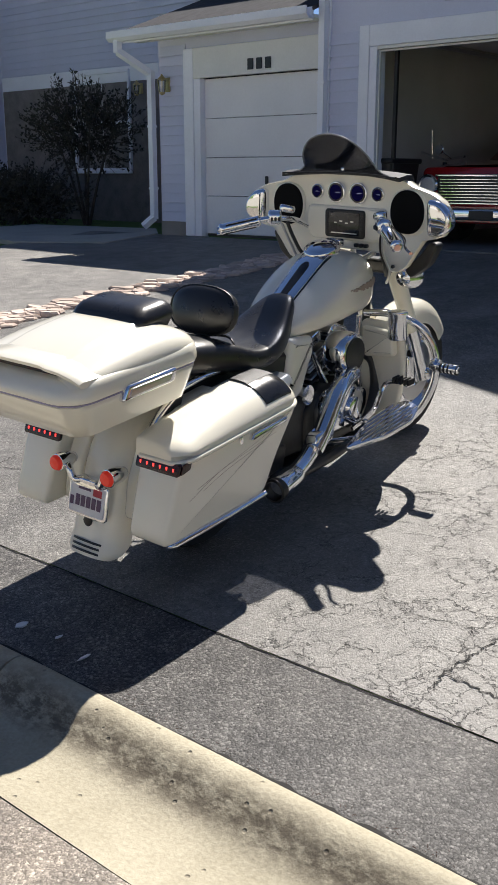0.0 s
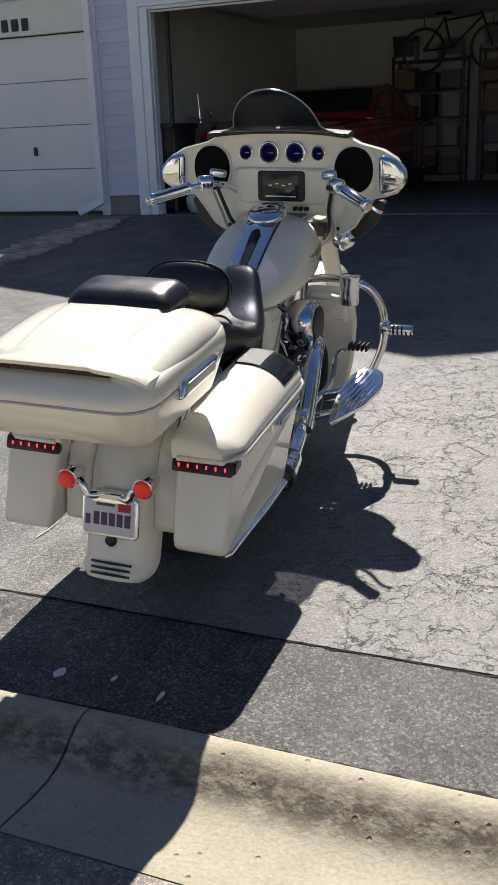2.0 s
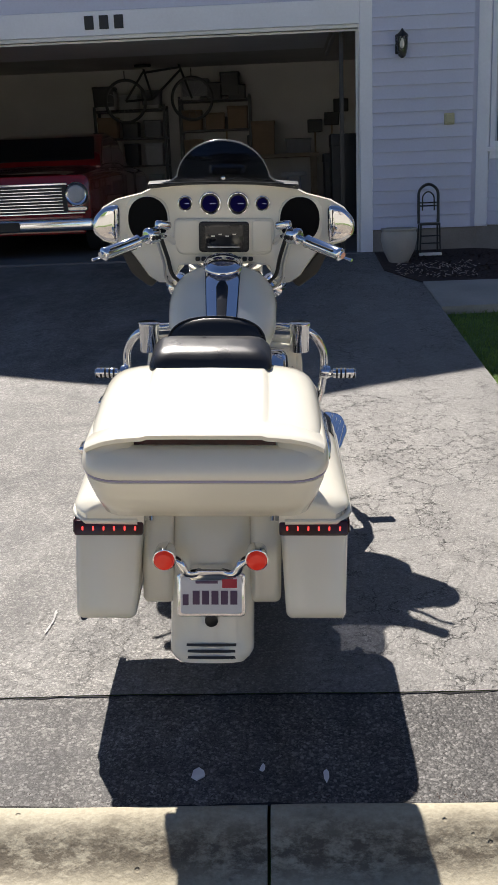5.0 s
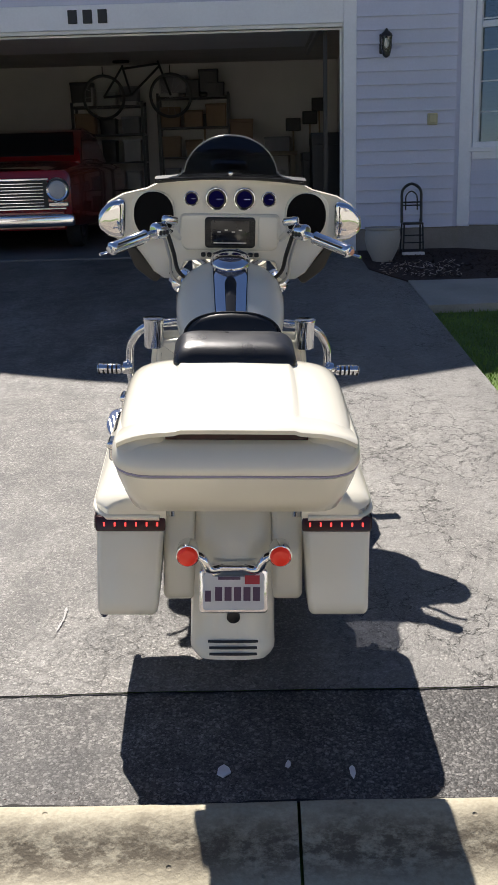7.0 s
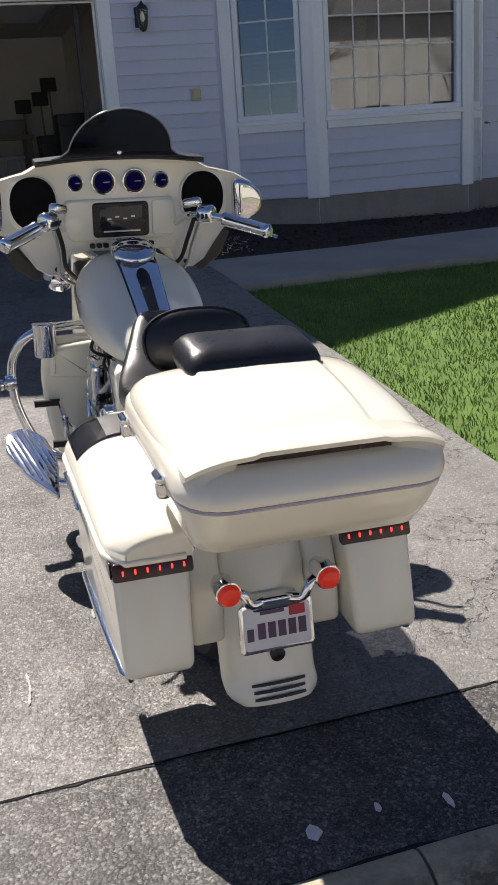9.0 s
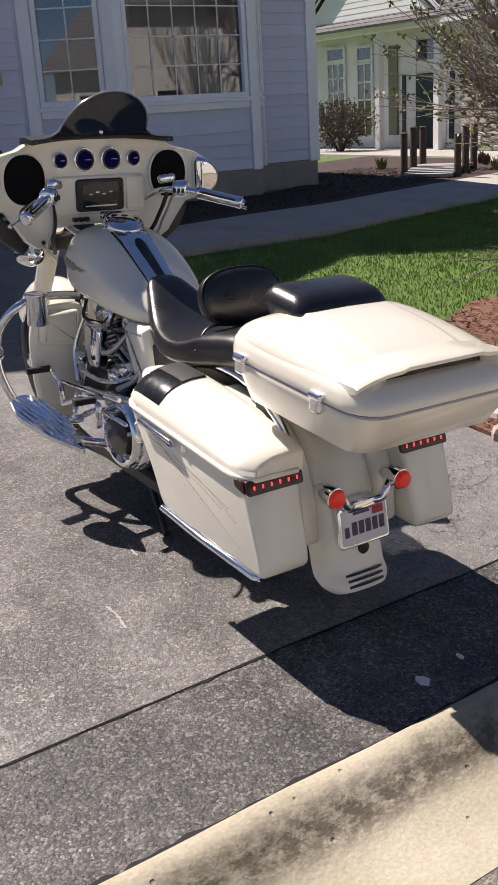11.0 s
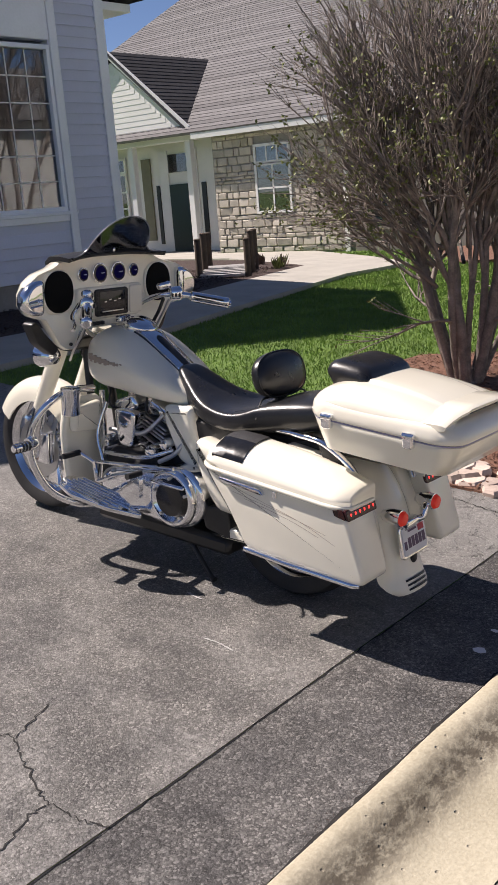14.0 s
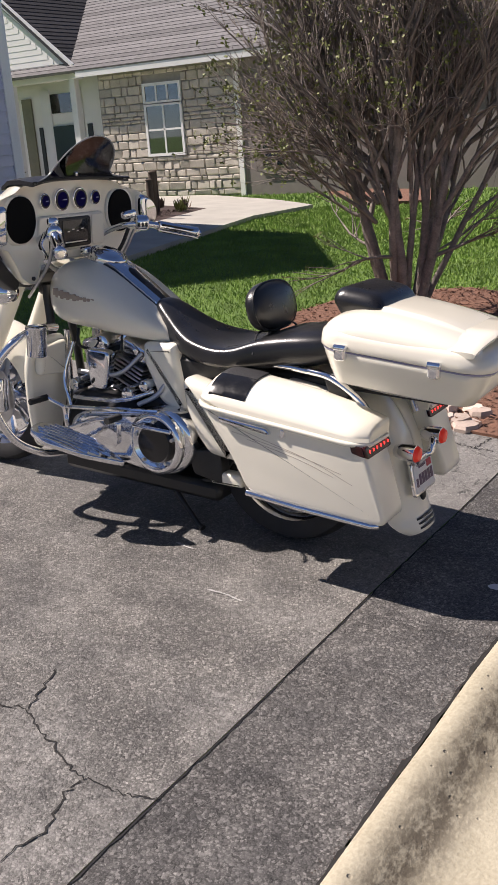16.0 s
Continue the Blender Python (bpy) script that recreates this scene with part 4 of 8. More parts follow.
BLUE_GLOW.node_tree.nodes["Principled BSDF"].inputs["Roughness"].default_value = 0.7
BLUE_GLOW.node_tree.nodes["Principled BSDF"].inputs["Specular IOR Level"].default_value = 0.05
PLATEWHITE = plain("plate_white", (0.72, 0.72, 0.74), 0.4, vary=0.05)
PURPLE = plain("plate_ink", (0.10, 0.055, 0.11), 0.5, vary=0.1)
STICKER = plain("red_sticker", (0.45, 0.03, 0.05), 0.5, vary=0.1)
GLOSSBLACK = plain("gloss_black", (0.012, 0.012, 0.013), 0.16, vary=0.2, scale=30)
PINSTRIPE = plain("brown_pinstripe", (0.36, 0.29, 0.23), 0.4, vary=0.2)
TINT = glass("smoked_screen", (0.36, 0.37, 0.40), 0.03, 0.02)

BIKE = Matrix.Translation((-2.42, 2.52, 0.063)) @ pose(0, 0, 0, 0, 0, 1.65) @ pose(0, 0, 0, 4.4, 0, 0) @ pose(0, 0, 0, 0, 2.3, 0)
bike = thing("motorcycle", "pearl-white touring motorcycle with black seat and chrome engine", "motorcycle", m=BIKE)


def bp(name, bm, mat, parent=None, label="", smooth=40, subdiv=0):
    """One part of the motorcycle, given in its own metres."""
    o = part(name, bm, mat, None, label, smooth)
    o.parent = parent or bike
    if subdiv:
        s = o.modifiers.new("round", "SUBSURF")
        s.levels = s.render_levels = subdiv
    return o


def mirror_x(bm):
    for v in bm.verts:
        v.co.x = -v.co.x
    bmesh.ops.reverse_faces(bm, faces=bm.faces)
    return bm


def both(name, make, mat, parent=None, label="", smooth=40):
    """The same part on the two sides of the bike; make() gives the right one."""
    return bp(name, make(), mat, parent, label, smooth), bp(name, mirror_x(make()), mat, parent, label, smooth)


def inset(poly, d):
    """Moves a closed outline inwards by d."""
    n = len(poly)
    area = sum(poly[i][0] * poly[(i + 1) % n][1] - poly[(i + 1) % n][0] * poly[i][1] for i in range(n))
    s = 1 if area > 0 else -1
    out = []
    for i in range(n):
        a, b, c = Vector(poly[i - 1]), Vector(poly[i]), Vector(poly[(i + 1) % n])
        e, f = (b - a).normalized(), (c - b).normalized()
        m = Vector((-(e.y + f.y), e.x + f.x)) * s
        if m.length < 1e-6:
            m = Vector((-e.y, e.x)) * s
        m.normalize()
        k = max(0.4, m.dot(Vector((-e.y, e.x)) * s))
        out.append(tuple(b + m * (d / k)))
    return out


def fillet(poly, r, n=4):
    """Rounds the corners of an outline; r one radius or one per corner."""
    out, k = [], len(poly)
    for i in range(k):
        a, b, c = Vector(poly[i - 1]), Vector(poly[i]), Vector(poly[(i + 1) % k])
        ri = r[i] if isinstance(r, (list, tuple)) else r
        ri = min(ri, (a - b).length * 0.48, (c - b).length * 0.48)
        p, q = b + (a - b).normalized() * ri, b + (c - b).normalized() * ri
        for j in range(n + 1):
            t = j / n
            out.append(tuple(p * (1 - t) ** 2 + b * 2 * t * (1 - t) + q * t * t))
    return out


def slab(outline, a, b, r, axis="x", n=4):
    """An outline pulled from a to b along an axis, its edges rounded by r at both ends."""
    put = {"x": lambda p, s: (s, p[0], p[1]), "y": lambda p, s: (p[0], s, p[1]), "z": lambda p, s: (p[0], p[1], s)}[axis]
    sgn = 1 if b > a else -1
    first = [(a + sgn * r * (1 - math.cos(math.pi / 2 * j / n)), r * (1 - math.sin(math.pi / 2 * j / n))) for j in range(n + 1)]
    ss = [[put(p, s) for p in inset(outline, d)] for s, d in first]
    ss += [[put(p, s) for p in inset(outline, d)] for s, d in [(a + b - s, d) for s, d in reversed(first)]]
    return loft(ss)


# wheels
def wheel(y, z, r, w, name, spokes, parent_label, cx=0.0):
    hub = bp(name, lathe([(0.03, -0.06), (0.045, -0.055), (0.045, 0.055), (0.03, 0.06)], "x", 24, (cx, y, z)), CHROME, None, parent_label)
    prof = [(r - 0.085, -w / 2 + 0.012), (r - 0.05, -w / 2), (r - 0.022, -w / 2 + 0.006), (r - 0.008, -w / 2 + 0.03), (r, -w * 0.16), (r, w * 0.16), (r - 0.008, w / 2 - 0.03), (r - 0.022, w / 2 - 0.006), (r - 0.05, w / 2), (r - 0.085, w / 2 - 0.012)]
    bp("tyre", lathe(prof, "x", 56, (cx, y, z), closed=True), TYRE, hub)
    ri = r - 0.088
    bp("rim", lathe([(ri - 0.02, -w / 2 + 0.035), (ri + 0.006, -w / 2 + 0.012), (ri + 0.006, w / 2 - 0.012), (ri - 0.02, w / 2 - 0.035), (ri - 0.035, 0.0)], "x", 56, (cx, y, z), closed=True), CHROME, hub)
    for k in range(spokes):
        a = 2 * math.pi * k / spokes
        c, s = math.cos(a), math.sin(a)
        bm = tube([(cx, y + c * 0.035, z + s * 0.035), (cx + 0.012, y + c * ri * 0.55, z + s * ri * 0.55), (cx, y + c * (ri - 0.015), z + s * (ri - 0.015))], [0.026, 0.016, 0.022], sides=8)
        bp("spoke", bm, CHROME, hub)
    for sx in (-1, 1):
        bp("brake_disc", lathe([(0.075, sx * 0.064), (0.145, sx * 0.064), (0.145, sx * 0.07), (0.075, sx * 0.07)], "x", 40, (cx, y, z), closed=True), STEEL, hub)
    return hub


wheel(1.557, 0.325, 0.318, 0.13, "front_wheel", 10, "chrome front wheel", 0.03)
wheel(0.0, 0.312, 0.312, 0.18, "rear_wheel", 9, "chrome rear wheel")


def swept(path, section, closed_ends=True):
    """Sweeps a section (across, out) along (y, z) points; out is away from the wheel."""
    secs = []
    n = len(path)
    for i, (y, z) in enumerate(path):
        a, b = path[max(0, i - 1)], path[min(n - 1, i + 1)]
        d = Vector((b[0] - a[0], b[1] - a[1])).normalized()
        nx = Vector((-d.y, d.x))
        sec = section(i / (n - 1)) if callable(section) else section
        secs.append([(x, y + nx.x * o, z + nx.y * o) for x, o in sec])
    return loft(secs)


def arch(hw, depth, skin=0.008, k=2.6, n=14):
    """A fender's cross-section: a shell with rounded shoulders."""
    outer, inner = [], []
    for i in range(n + 1):
        a = math.pi * i / n
        c, s = math.cos(a), math.sin(a)
        outer.append((hw * math.copysign(abs(c) ** (2 / k), c), depth * (abs(s) ** (2 / k)) - depth))
        inner.append(((hw - skin) * math.copysign(abs(c) ** (2 / k), c), (depth - skin) * (abs(s) ** (2 / k)) - depth))
    return outer + inner[::-1]


# front fender and fork
_fp = [(1.557 + 0.350 * math.cos(radians(a)), 0.325 + 0.350 * math.sin(radians(a))) for a in range(156, 26, -6)]
bp("front_fender", swept(_fp, arch(0.085, 0.115)), PEARL, None, "pearl white front fender").location = (0.03, 0, 0)
for _s in (-1, 1):
    _leg = bp("fork_leg", tube([(_s * 0.115 + 0.025, 1.557, 0.30), (_s * 0.115 + 0.01, 1.45, 0.56)], 0.034, sides=16), CHROME)
    bp("fork_cover", tube([(_s * 0.115 + 0.01, 1.45, 0.56), (_s * 0.115, 1.24, 0.95)], [0.036, 0.042], sides=16), PEARL, _leg, "pearl fork cover")
    bp("caliper", slab(fillet([(1.43, 0.27), (1.51, 0.27), (1.51, 0.41), (1.43, 0.43)], 0.02), _s * 0.06 + 0.02, _s * 0.11 + 0.02, 0.01), CHROME, _leg)
    bp("axle_cap", lathe([(0.03, _s * 0.12), (0.032, _s * 0.145), (0.02, _s * 0.155)], "x", 20, (0.03, 1.557, 0.325)), CHROME, _leg)
bp("fork_bridge", box(-0.15, 0.15, 1.19, 1.27, 0.86, 0.92, 0.012), BLACKMETAL)

# rear fender with plate and lamps
_rf = smooth_path([(0, 0.12, 0.675), (0, -0.06, 0.69), (0, -0.22, 0.665), (0, -0.34, 0.60), (0, -0.425, 0.49), (0, -0.475, 0.36), (0, -0.515, 0.25), (0, -0.548, 0.160)], 7)
_rfp = [(p.y, p.z) for p in _rf]
rear_fender = bp("rear_fender", swept([(y, z) for y, z in reversed(_rfp)], lambda t: arch(0.118 * math.sqrt(1 - 0.42 * max(0.0, 1 - t / 0.055) ** 2), 0.10 - 0.055 * max(0.0, 1 - t / 0.09), k=2.4)), PEARL, None, "pearl white stretched rear fender")
for _s in (-1, 1):
    bp("filler_panel", slab(fillet([(-0.02, 0.66), (-0.25, 0.635), (-0.36, 0.55), (-0.425, 0.42), (-0.45, 0.285), (-0.30, 0.27), (-0.02, 0.33)], 0.03), _s * 0.105, _s * 0.193, 0.018), PEARL, rear_fender)
for _k in range(3):
    _z = 0.206 - 0.016 * _k
    _y = -0.5355 - 0.0062 * _k
    bp("slot", swept([(_y - 0.001, _z), (_y + 0.0025, _z + 0.0065)], [(x, o + 0.0025) for x, o in arch(0.080, 0.043, 0.004, 2.2)]), BLACK, rear_fender, "dark louvre slot")
plate_m = pose(0, -0.497, 0.345, -14, 0, 0)
holder = bp("plate_holder", slab(rounded(-0.062, 0.062, 0.385, 0.42, 0.012), -0.50, -0.46, 0.006, "y"), CHROME, None, "chrome plate bracket")


def on_plate(bm):
    for v in bm.verts:
        v.co = plate_m @ v.co
    return bm


bp("plate_frame", on_plate(slab(rounded(-0.093, 0.093, -0.060, 0.062, 0.012), -0.010, 0.004, 0.004, "y")), CHROME, holder, "chrome frame with notched edge")
bp("number_plate", on_plate(slab(rounded(-0.083, 0.083, -0.050, 0.052, 0.008), -0.0135, -0.009, 0.001, "y")), PLATEWHITE, holder, "white licence plate with plain bars")
for _k in range(5):
    bp("plate_bar", on_plate(box(-0.050 + 0.0255 * _k, -0.031 + 0.0255 * _k, -0.0152, -0.0130, -0.024, 0.014)), PURPLE, holder)
bp("plate_bar", on_plate(box(-0.077, -0.061, -0.0152, -0.0130, -0.026, 0.004)), PURPLE, holder)
bp("plate_bar", on_plate(box(-0.042, 0.018, -0.0150, -0.0130, 0.034, 0.042)), PURPLE, holder)
bp("plate_sticker", on_plate(box(0.030, 0.070, -0.0152, -0.0130, 0.022, 0.046)), STICKER, holder, "red registration sticker")
for _s in (-1, 1):
    _arm = bp("signal_arm", tube(smooth_path([(_s * 0.03, -0.485, 0.408), (_s * 0.065, -0.50, 0.412), (_s * 0.085, -0.50, 0.445), (_s * 0.118, -0.485, 0.455)], 5), [0.013] * 16, sides=10), CHROME)
    _sig = bp("turn_signal", lathe([(0.004, 0.055), (0.018, 0.048), (0.028, 0.025), (0.031, -0.01), (0.031, -0.028), (0.027, -0.030)], "y", 24, (_s * 0.123, -0.49, 0.460)), CHROME, _arm, "chrome bullet turn signal")
    bp("lens", lathe([(0.0275, -0.024), (0.028, -0.033), (0.022, -0.043), (0.008, -0.047)], "y", 24, (_s * 0.123, -0.49, 0.460)), REDLENS, _arm, "red lens")
bp("reflector_mount", lathe([(0.018, 0.0), (0.018, -0.01), (0.012, -0.013)], "y", 18, (0, -0.505, 0.272)), BLACK, rear_fender)

# saddlebags
BODY = fillet([(-0.428, 0.545), (-0.532, 0.272), (0.0, 0.290), (0.06, 0.40), (0.205, 0.590)], [0.03, 0.05, 0.04, 0.08, 0.06], 5)
SEAM0, SEAM1 = (-0.436, 0.549), (0.212, 0.592)


def seam_z(y):
    return SEAM0[1] + (SEAM1[1] - SEAM0[1]) * (y - SEAM0[0]) / (SEAM1[0] - SEAM0[0])


_crest = [(-0.440, 0.0), (-0.4395, 0.022), (-0.437, 0.037), (-0.43, 0.044), (-0.40, 0.053), (-0.31, 0.073), (-0.20, 0.089), (-0.06, 0.100), (0.06, 0.103), (0.14, 0.099), (0.175, 0.088), (0.20, 0.058), (0.214, 0.0)]


def lid_height(y):
    for (a, h), (b, k) in zip(_crest, _crest[1:]):
        if a <= y <= b:
            return 0.86 * (h + (k - h) * (y - a) / (b - a))
    return 0.0


_cross = [(0.182, 0.93), (0.195, 0.985), (0.212, 1.0)] + [(0.212 + 0.167 * u, max(0.0, 1 - u ** 2.7) ** 0.72) for u in (0.15, 0.3, 0.42, 0.52, 0.61, 0.69, 0.76, 0.82, 0.87, 0.91, 0.945, 0.97, 0.99, 1.0)]


def cross_height(x):
    for (a, h), (b, k) in zip(_cross, _cross[1:]):
        if a <= x <= b:
            return h + (k - h) * (x - a) / (b - a)
    return 0.0


def plan_round(x, y):
    """Draws the outer corners of a saddlebag in towards its two ends."""
    u = min(1.0, (y + 0.440) / 0.075, (0.214 - y) / 0.075)
    return x - (x - 0.185) * 0.22 * (1 - max(0.0, u)) ** 2.2


def lid_surface(x, y):
    return seam_z(y) + 0.012 + lid_height(y) * cross_height(x)


def lid_mesh():
    ys = sorted(set([c[0] for c in _crest] + steps(-0.43, 0.205, 0.02)))
    secs = []
    for x, k in _cross:
        secs.append([(plan_round(x, y), y, seam_z(y) + 0.010 + lid_height(y) * k) for y in ys] + [(plan_round(x, y), y, seam_z(y) - 0.022) for y in reversed(ys)])
    return loft(secs)


def lid_patch(x0, x1, y0, y1, lift, taper=0.0):
    xs, ys = steps(x0, x1, 0.012), steps(y0, y1, 0.012)
    bm = bmesh.new()
    grid = [[bm.verts.new((x, y + taper * (x - x0), lid_surface(x, y + taper * (x - x0)) + lift)) for x in xs] for y in ys]
    low = [[bm.verts.new((v.co.x, v.co.y, v.co.z - 0.02)) for v in row] for row in grid]
    for a, b in zip(grid, grid[1:]):
        for i in range(len(xs) - 1):
            bm.faces.new((a[i], a[i + 1], b[i + 1], b[i]))
    edge = [grid[0][i] for i in range(len(xs))] + [grid[j][-1] for j in range(1, len(ys))] + [grid[-1][i] for i in range(len(xs) - 2, -1, -1)] + [grid[j][0] for j in range(len(ys) - 2, 0, -1)]
    under = [low[0][i] for i in range(len(xs))] + [low[j][-1] for j in range(1, len(ys))] + [low[-1][i] for i in range(len(xs) - 2, -1, -1)] + [low[j][0] for j in range(len(ys) - 2, 0, -1)]
    for i in range(len(edge)):
        j = (i + 1) % len(edge)
        bm.faces.new((edge[i], under[i], under[j], edge[j]))
    for row in low:
        for v in row:
            if not v.link_faces:
                bm.verts.remove(v)
    bmesh.ops.recalc_face_normals(bm, faces=bm.faces)
    return bm


for _s in (1, -1):
    def side(bm, s=_s):
        return bm if s > 0 else mirror_x(bm)
    _sb = slab(BODY, 0.185, 0.373, 0.018)
    for v in _sb.verts:
        k = (0.55 - v.co.z) / 0.27
        v.co.x += 0.020 * k if v.co.x < 0.25 else -0.006 * k
    bag = bp("saddlebag", side(_sb), PEARL, None, "pearl white stretched hard saddlebag")
    bp("lid", side(lid_mesh()), PEARL, bag, "pearl white hinged lid", 40)
    _rim_y = [-0.438, -0.425, -0.405, -0.38] + steps(-0.35, 0.13, 0.06) + [0.16, 0.185, 0.203, 0.212]
    bp("lid_rim", side(tube([(0.20, -0.441, seam_z(-0.44) - 0.012)] + [(plan_round(0.379, y), y, seam_z(y) - 0.012) for y in _rim_y] + [(0.20, 0.214, seam_z(0.214) - 0.012)], 0.0085, sides=10)), PEARL, bag, "rounded bead round the lid", 60)
    _hd = bp("latch_lever", side(slab(fillet([(-0.10, 0.522), (0.10, 0.536), (0.108, 0.556), (-0.085, 0.543)], 0.008), 0.370, 0.392, 0.007)), CHROME, bag, "long chrome latch lever", 60)
    bp("speaker_cover", side(lid_patch(0.284, 0.366, 0.015, 0.160, 0.004)), GLOSSBLACK, bag, "glossy black speaker panel")
    bp("speaker_grille", side(lid_patch(0.200, 0.284, 0.015, 0.160, 0.005)), plain("speaker_mesh", (0.03, 0.03, 0.031), 0.5, vary=0.5, scale=400, bump=0.3) if _s > 0 else bpy.data.materials["speaker_mesh"], bag, "glossy black speaker grille")
    # rear light strip just below the lid, along the sloping back
    _st = slab(rounded(0.184, 0.372, 0.0, 0.038, 0.008), -0.008, 0.006, 0.003, "y")
    for v in _st.verts:
        v.co = Vector((v.co.x, -0.430 + v.co.y - 0.38 * (0.540 - (v.co.z + 0.500)), v.co.z + 0.500))
    strip = bp("light_strip", side(_st), RED_DARK, bag, "dark red rear light strip with lit diodes")
    for _k in range(6):
        _x = 0.206 + 0.0285 * _k
        _c = Vector((_x, -0.430 - 0.38 * 0.021 - 0.009, 0.519))
        _bm = bmesh.new()
        box(_c.x - 0.0022, _c.x + 0.0022, _c.y - 0.003, _c.y + 0.003, _c.z - 0.0055, _c.z + 0.0055, 0.001, _bm)
        bp("diode", side(_bm), LED, strip)
    bp("side_strip", side(slab(fillet([(-0.442, 0.503), (-0.428, 0.537), (-0.385, 0.540), (-0.395, 0.512)], 0.006), 0.372, 0.376, 0.0015)), RED_DARK, bag, "dark red side marker")
    bp("latch", side(slab(rounded(-0.150, -0.132, 0.520, 0.548, 0.007), 0.374, 0.381, 0.003)), CHROME, bag, "small chrome lock")
    bp("bottom_rail", side(tube([(0.350, -0.492, 0.272), (0.362, -0.47, 0.271), (0.368, -0.2, 0.280), (0.366, 0.0, 0.290)], 0.011, sides=10)), CHROME, bag, "chrome lower rail")
    for _line in ([(-0.40, 0.40), (-0.25, 0.455), (-0.05, 0.50), (0.08, 0.53)], [(-0.36, 0.43), (-0.2, 0.465), (0.06, 0.505)], [(-0.33, 0.415), (-0.2, 0.452), (0.0, 0.488)]):
        bp("pinstripe", side(tube(smooth_path([(0.3729 - 0.0222 * (0.55 - z), y, z) for y, z in _line], 5), 0.0008, sides=5)), PINSTRIPE, bag)
    bp("support_bar", side(tube(smooth_path([(0.16, -0.12, 0.70), (0.175, -0.22, 0.69), (0.178, -0.34, 0.62), (0.172, -0.40, 0.52)], 5), 0.012, sides=10)), CHROME)
    bp("side_panel", side(slab(fillet([(0.12, 0.330), (0.250, 0.340), (0.305, 0.40), (0.356, 0.50), (0.374, 0.598), (0.360, 0.622), (0.27, 0.606), (0.17, 0.575)], 0.022), 0.12, 0.238, 0.04)), PEARL, None, "pearl stretched side panel", 60)
    bp("side_cover", side(slab(fillet([(0.385, 0.470), (0.455, 0.455), (0.525, 0.488), (0.560, 0.56), (0.604, 0.64), (0.603, 0.710), (0.45, 0.722), (0.425, 0.615)], 0.018), 0.09, 0.164, 0.032)), PEARL, None, "pearl side cover", 60)
    bp("lower_filler", side(slab(fillet([(0.12, 0.222), (0.262, 0.217), (0.242, 0.268), (0.13, 0.270)], 0.012), 0.14, 0.198, 0.012)), PEARL, None, "", 60)

# tour box on the rack
def ring(hx, y0, y1, z, r, n=5):
    return [(x, y, z) for x, y in rounded(-hx, hx, y0, y1, r, n)]


def tilt(z, y):
    """The trunk sits nose-up on its rack."""
    return z + 0.045 * (y + 0.55)


def tring(hx, y0, y1, z, r):
    return [(x, y, tilt(zz, y)) for x, y, zz in ring(hx, y0, y1, z, r)]


box_base = bp("trunk", loft([tring(0.222, -0.690, -0.26, 0.684, 0.05), tring(0.250, -0.724, -0.245, 0.691, 0.06), tring(0.266, -0.752, -0.228, 0.735, 0.07), tring(0.280, -0.773, -0.210, 0.782, 0.08), tring(0.284, -0.778, -0.204, 0.798, 0.085), tring(0.281, -0.774, -0.207, 0.803, 0.085)]), PEARL, None, "pearl white touring trunk", 50)
bp("trim_line", loft([tring(0.280, -0.773, -0.208, 0.8015, 0.088), tring(0.2875, -0.7805, -0.201, 0.8025, 0.090), tring(0.2875, -0.7805, -0.201, 0.8065, 0.090), tring(0.280, -0.773, -0.208, 0.8075, 0.088)]), plain("lilac_trim", (0.34, 0.32, 0.45), 0.3), box_base, "thin lilac trim line", 60)
# lid: a sloping skirt all round, the crowned top set into it, and a lip over a dark strip
trunk_lid = bp("trunk_lid", loft([tring(0.282, -0.775, -0.204, 0.807, 0.088), tring(0.289, -0.783, -0.196, 0.809, 0.092), tring(0.2915, -0.785, -0.193, 0.815, 0.094), tring(0.2915, -0.783, -0.193, 0.828, 0.094), tring(0.290, -0.774, -0.194, 0.844, 0.093), tring(0.286, -0.758, -0.197, 0.858, 0.090), tring(0.280, -0.744, -0.202, 0.865, 0.086), tring(0.272, -0.735, -0.209, 0.868, 0.08)]), PEARL, box_base, "pearl lid with a spoiler lip", 50)


def lid_section(y, w, zt, panel=0.006):
    z0 = tilt(0.846, y)
    zt = max(zt, z0 + 0.004)
    h = zt - z0
    pts = [(-w, z0), (-w * 0.992, z0 + h * 0.22), (-w * 0.972, z0 + h * 0.40), (-w * 0.935, z0 + h * 0.57), (-w * 0.88, z0 + h * 0.715), (-w * 0.80, z0 + h * 0.83), (-w * 0.70, z0 + h * 0.905), (-w * 0.60, z0 + h * 0.95), (-w * 0.54, z0 + h * 0.965), (-w * 0.525, zt - h * 0.012), (-w * 0.495, zt + panel * 0.85), (-w * 0.47, zt + panel), (-w * 0.25, zt + panel + 0.001), (0.0, zt + panel + 0.002)]
    full = pts + [(-x, z) for x, z in reversed(pts[:-1])]
    return [(x, y, z) for x, z in full]


_lid = [(-0.199, 0.196, 0.876), (-0.202, 0.216, 0.886), (-0.208, 0.236, 0.896), (-0.219, 0.254, 0.907), (-0.234, 0.267, 0.918), (-0.255, 0.276, 0.927), (-0.285, 0.282, 0.935), (-0.32, 0.2845, 0.940), (-0.36, 0.2855, 0.942), (-0.41, 0.286, 0.940), (-0.46, 0.286, 0.934), (-0.52, 0.285, 0.926), (-0.58, 0.283, 0.915), (-0.63, 0.280, 0.904), (-0.67, 0.276, 0.895), (-0.695, 0.272, 0.889)]
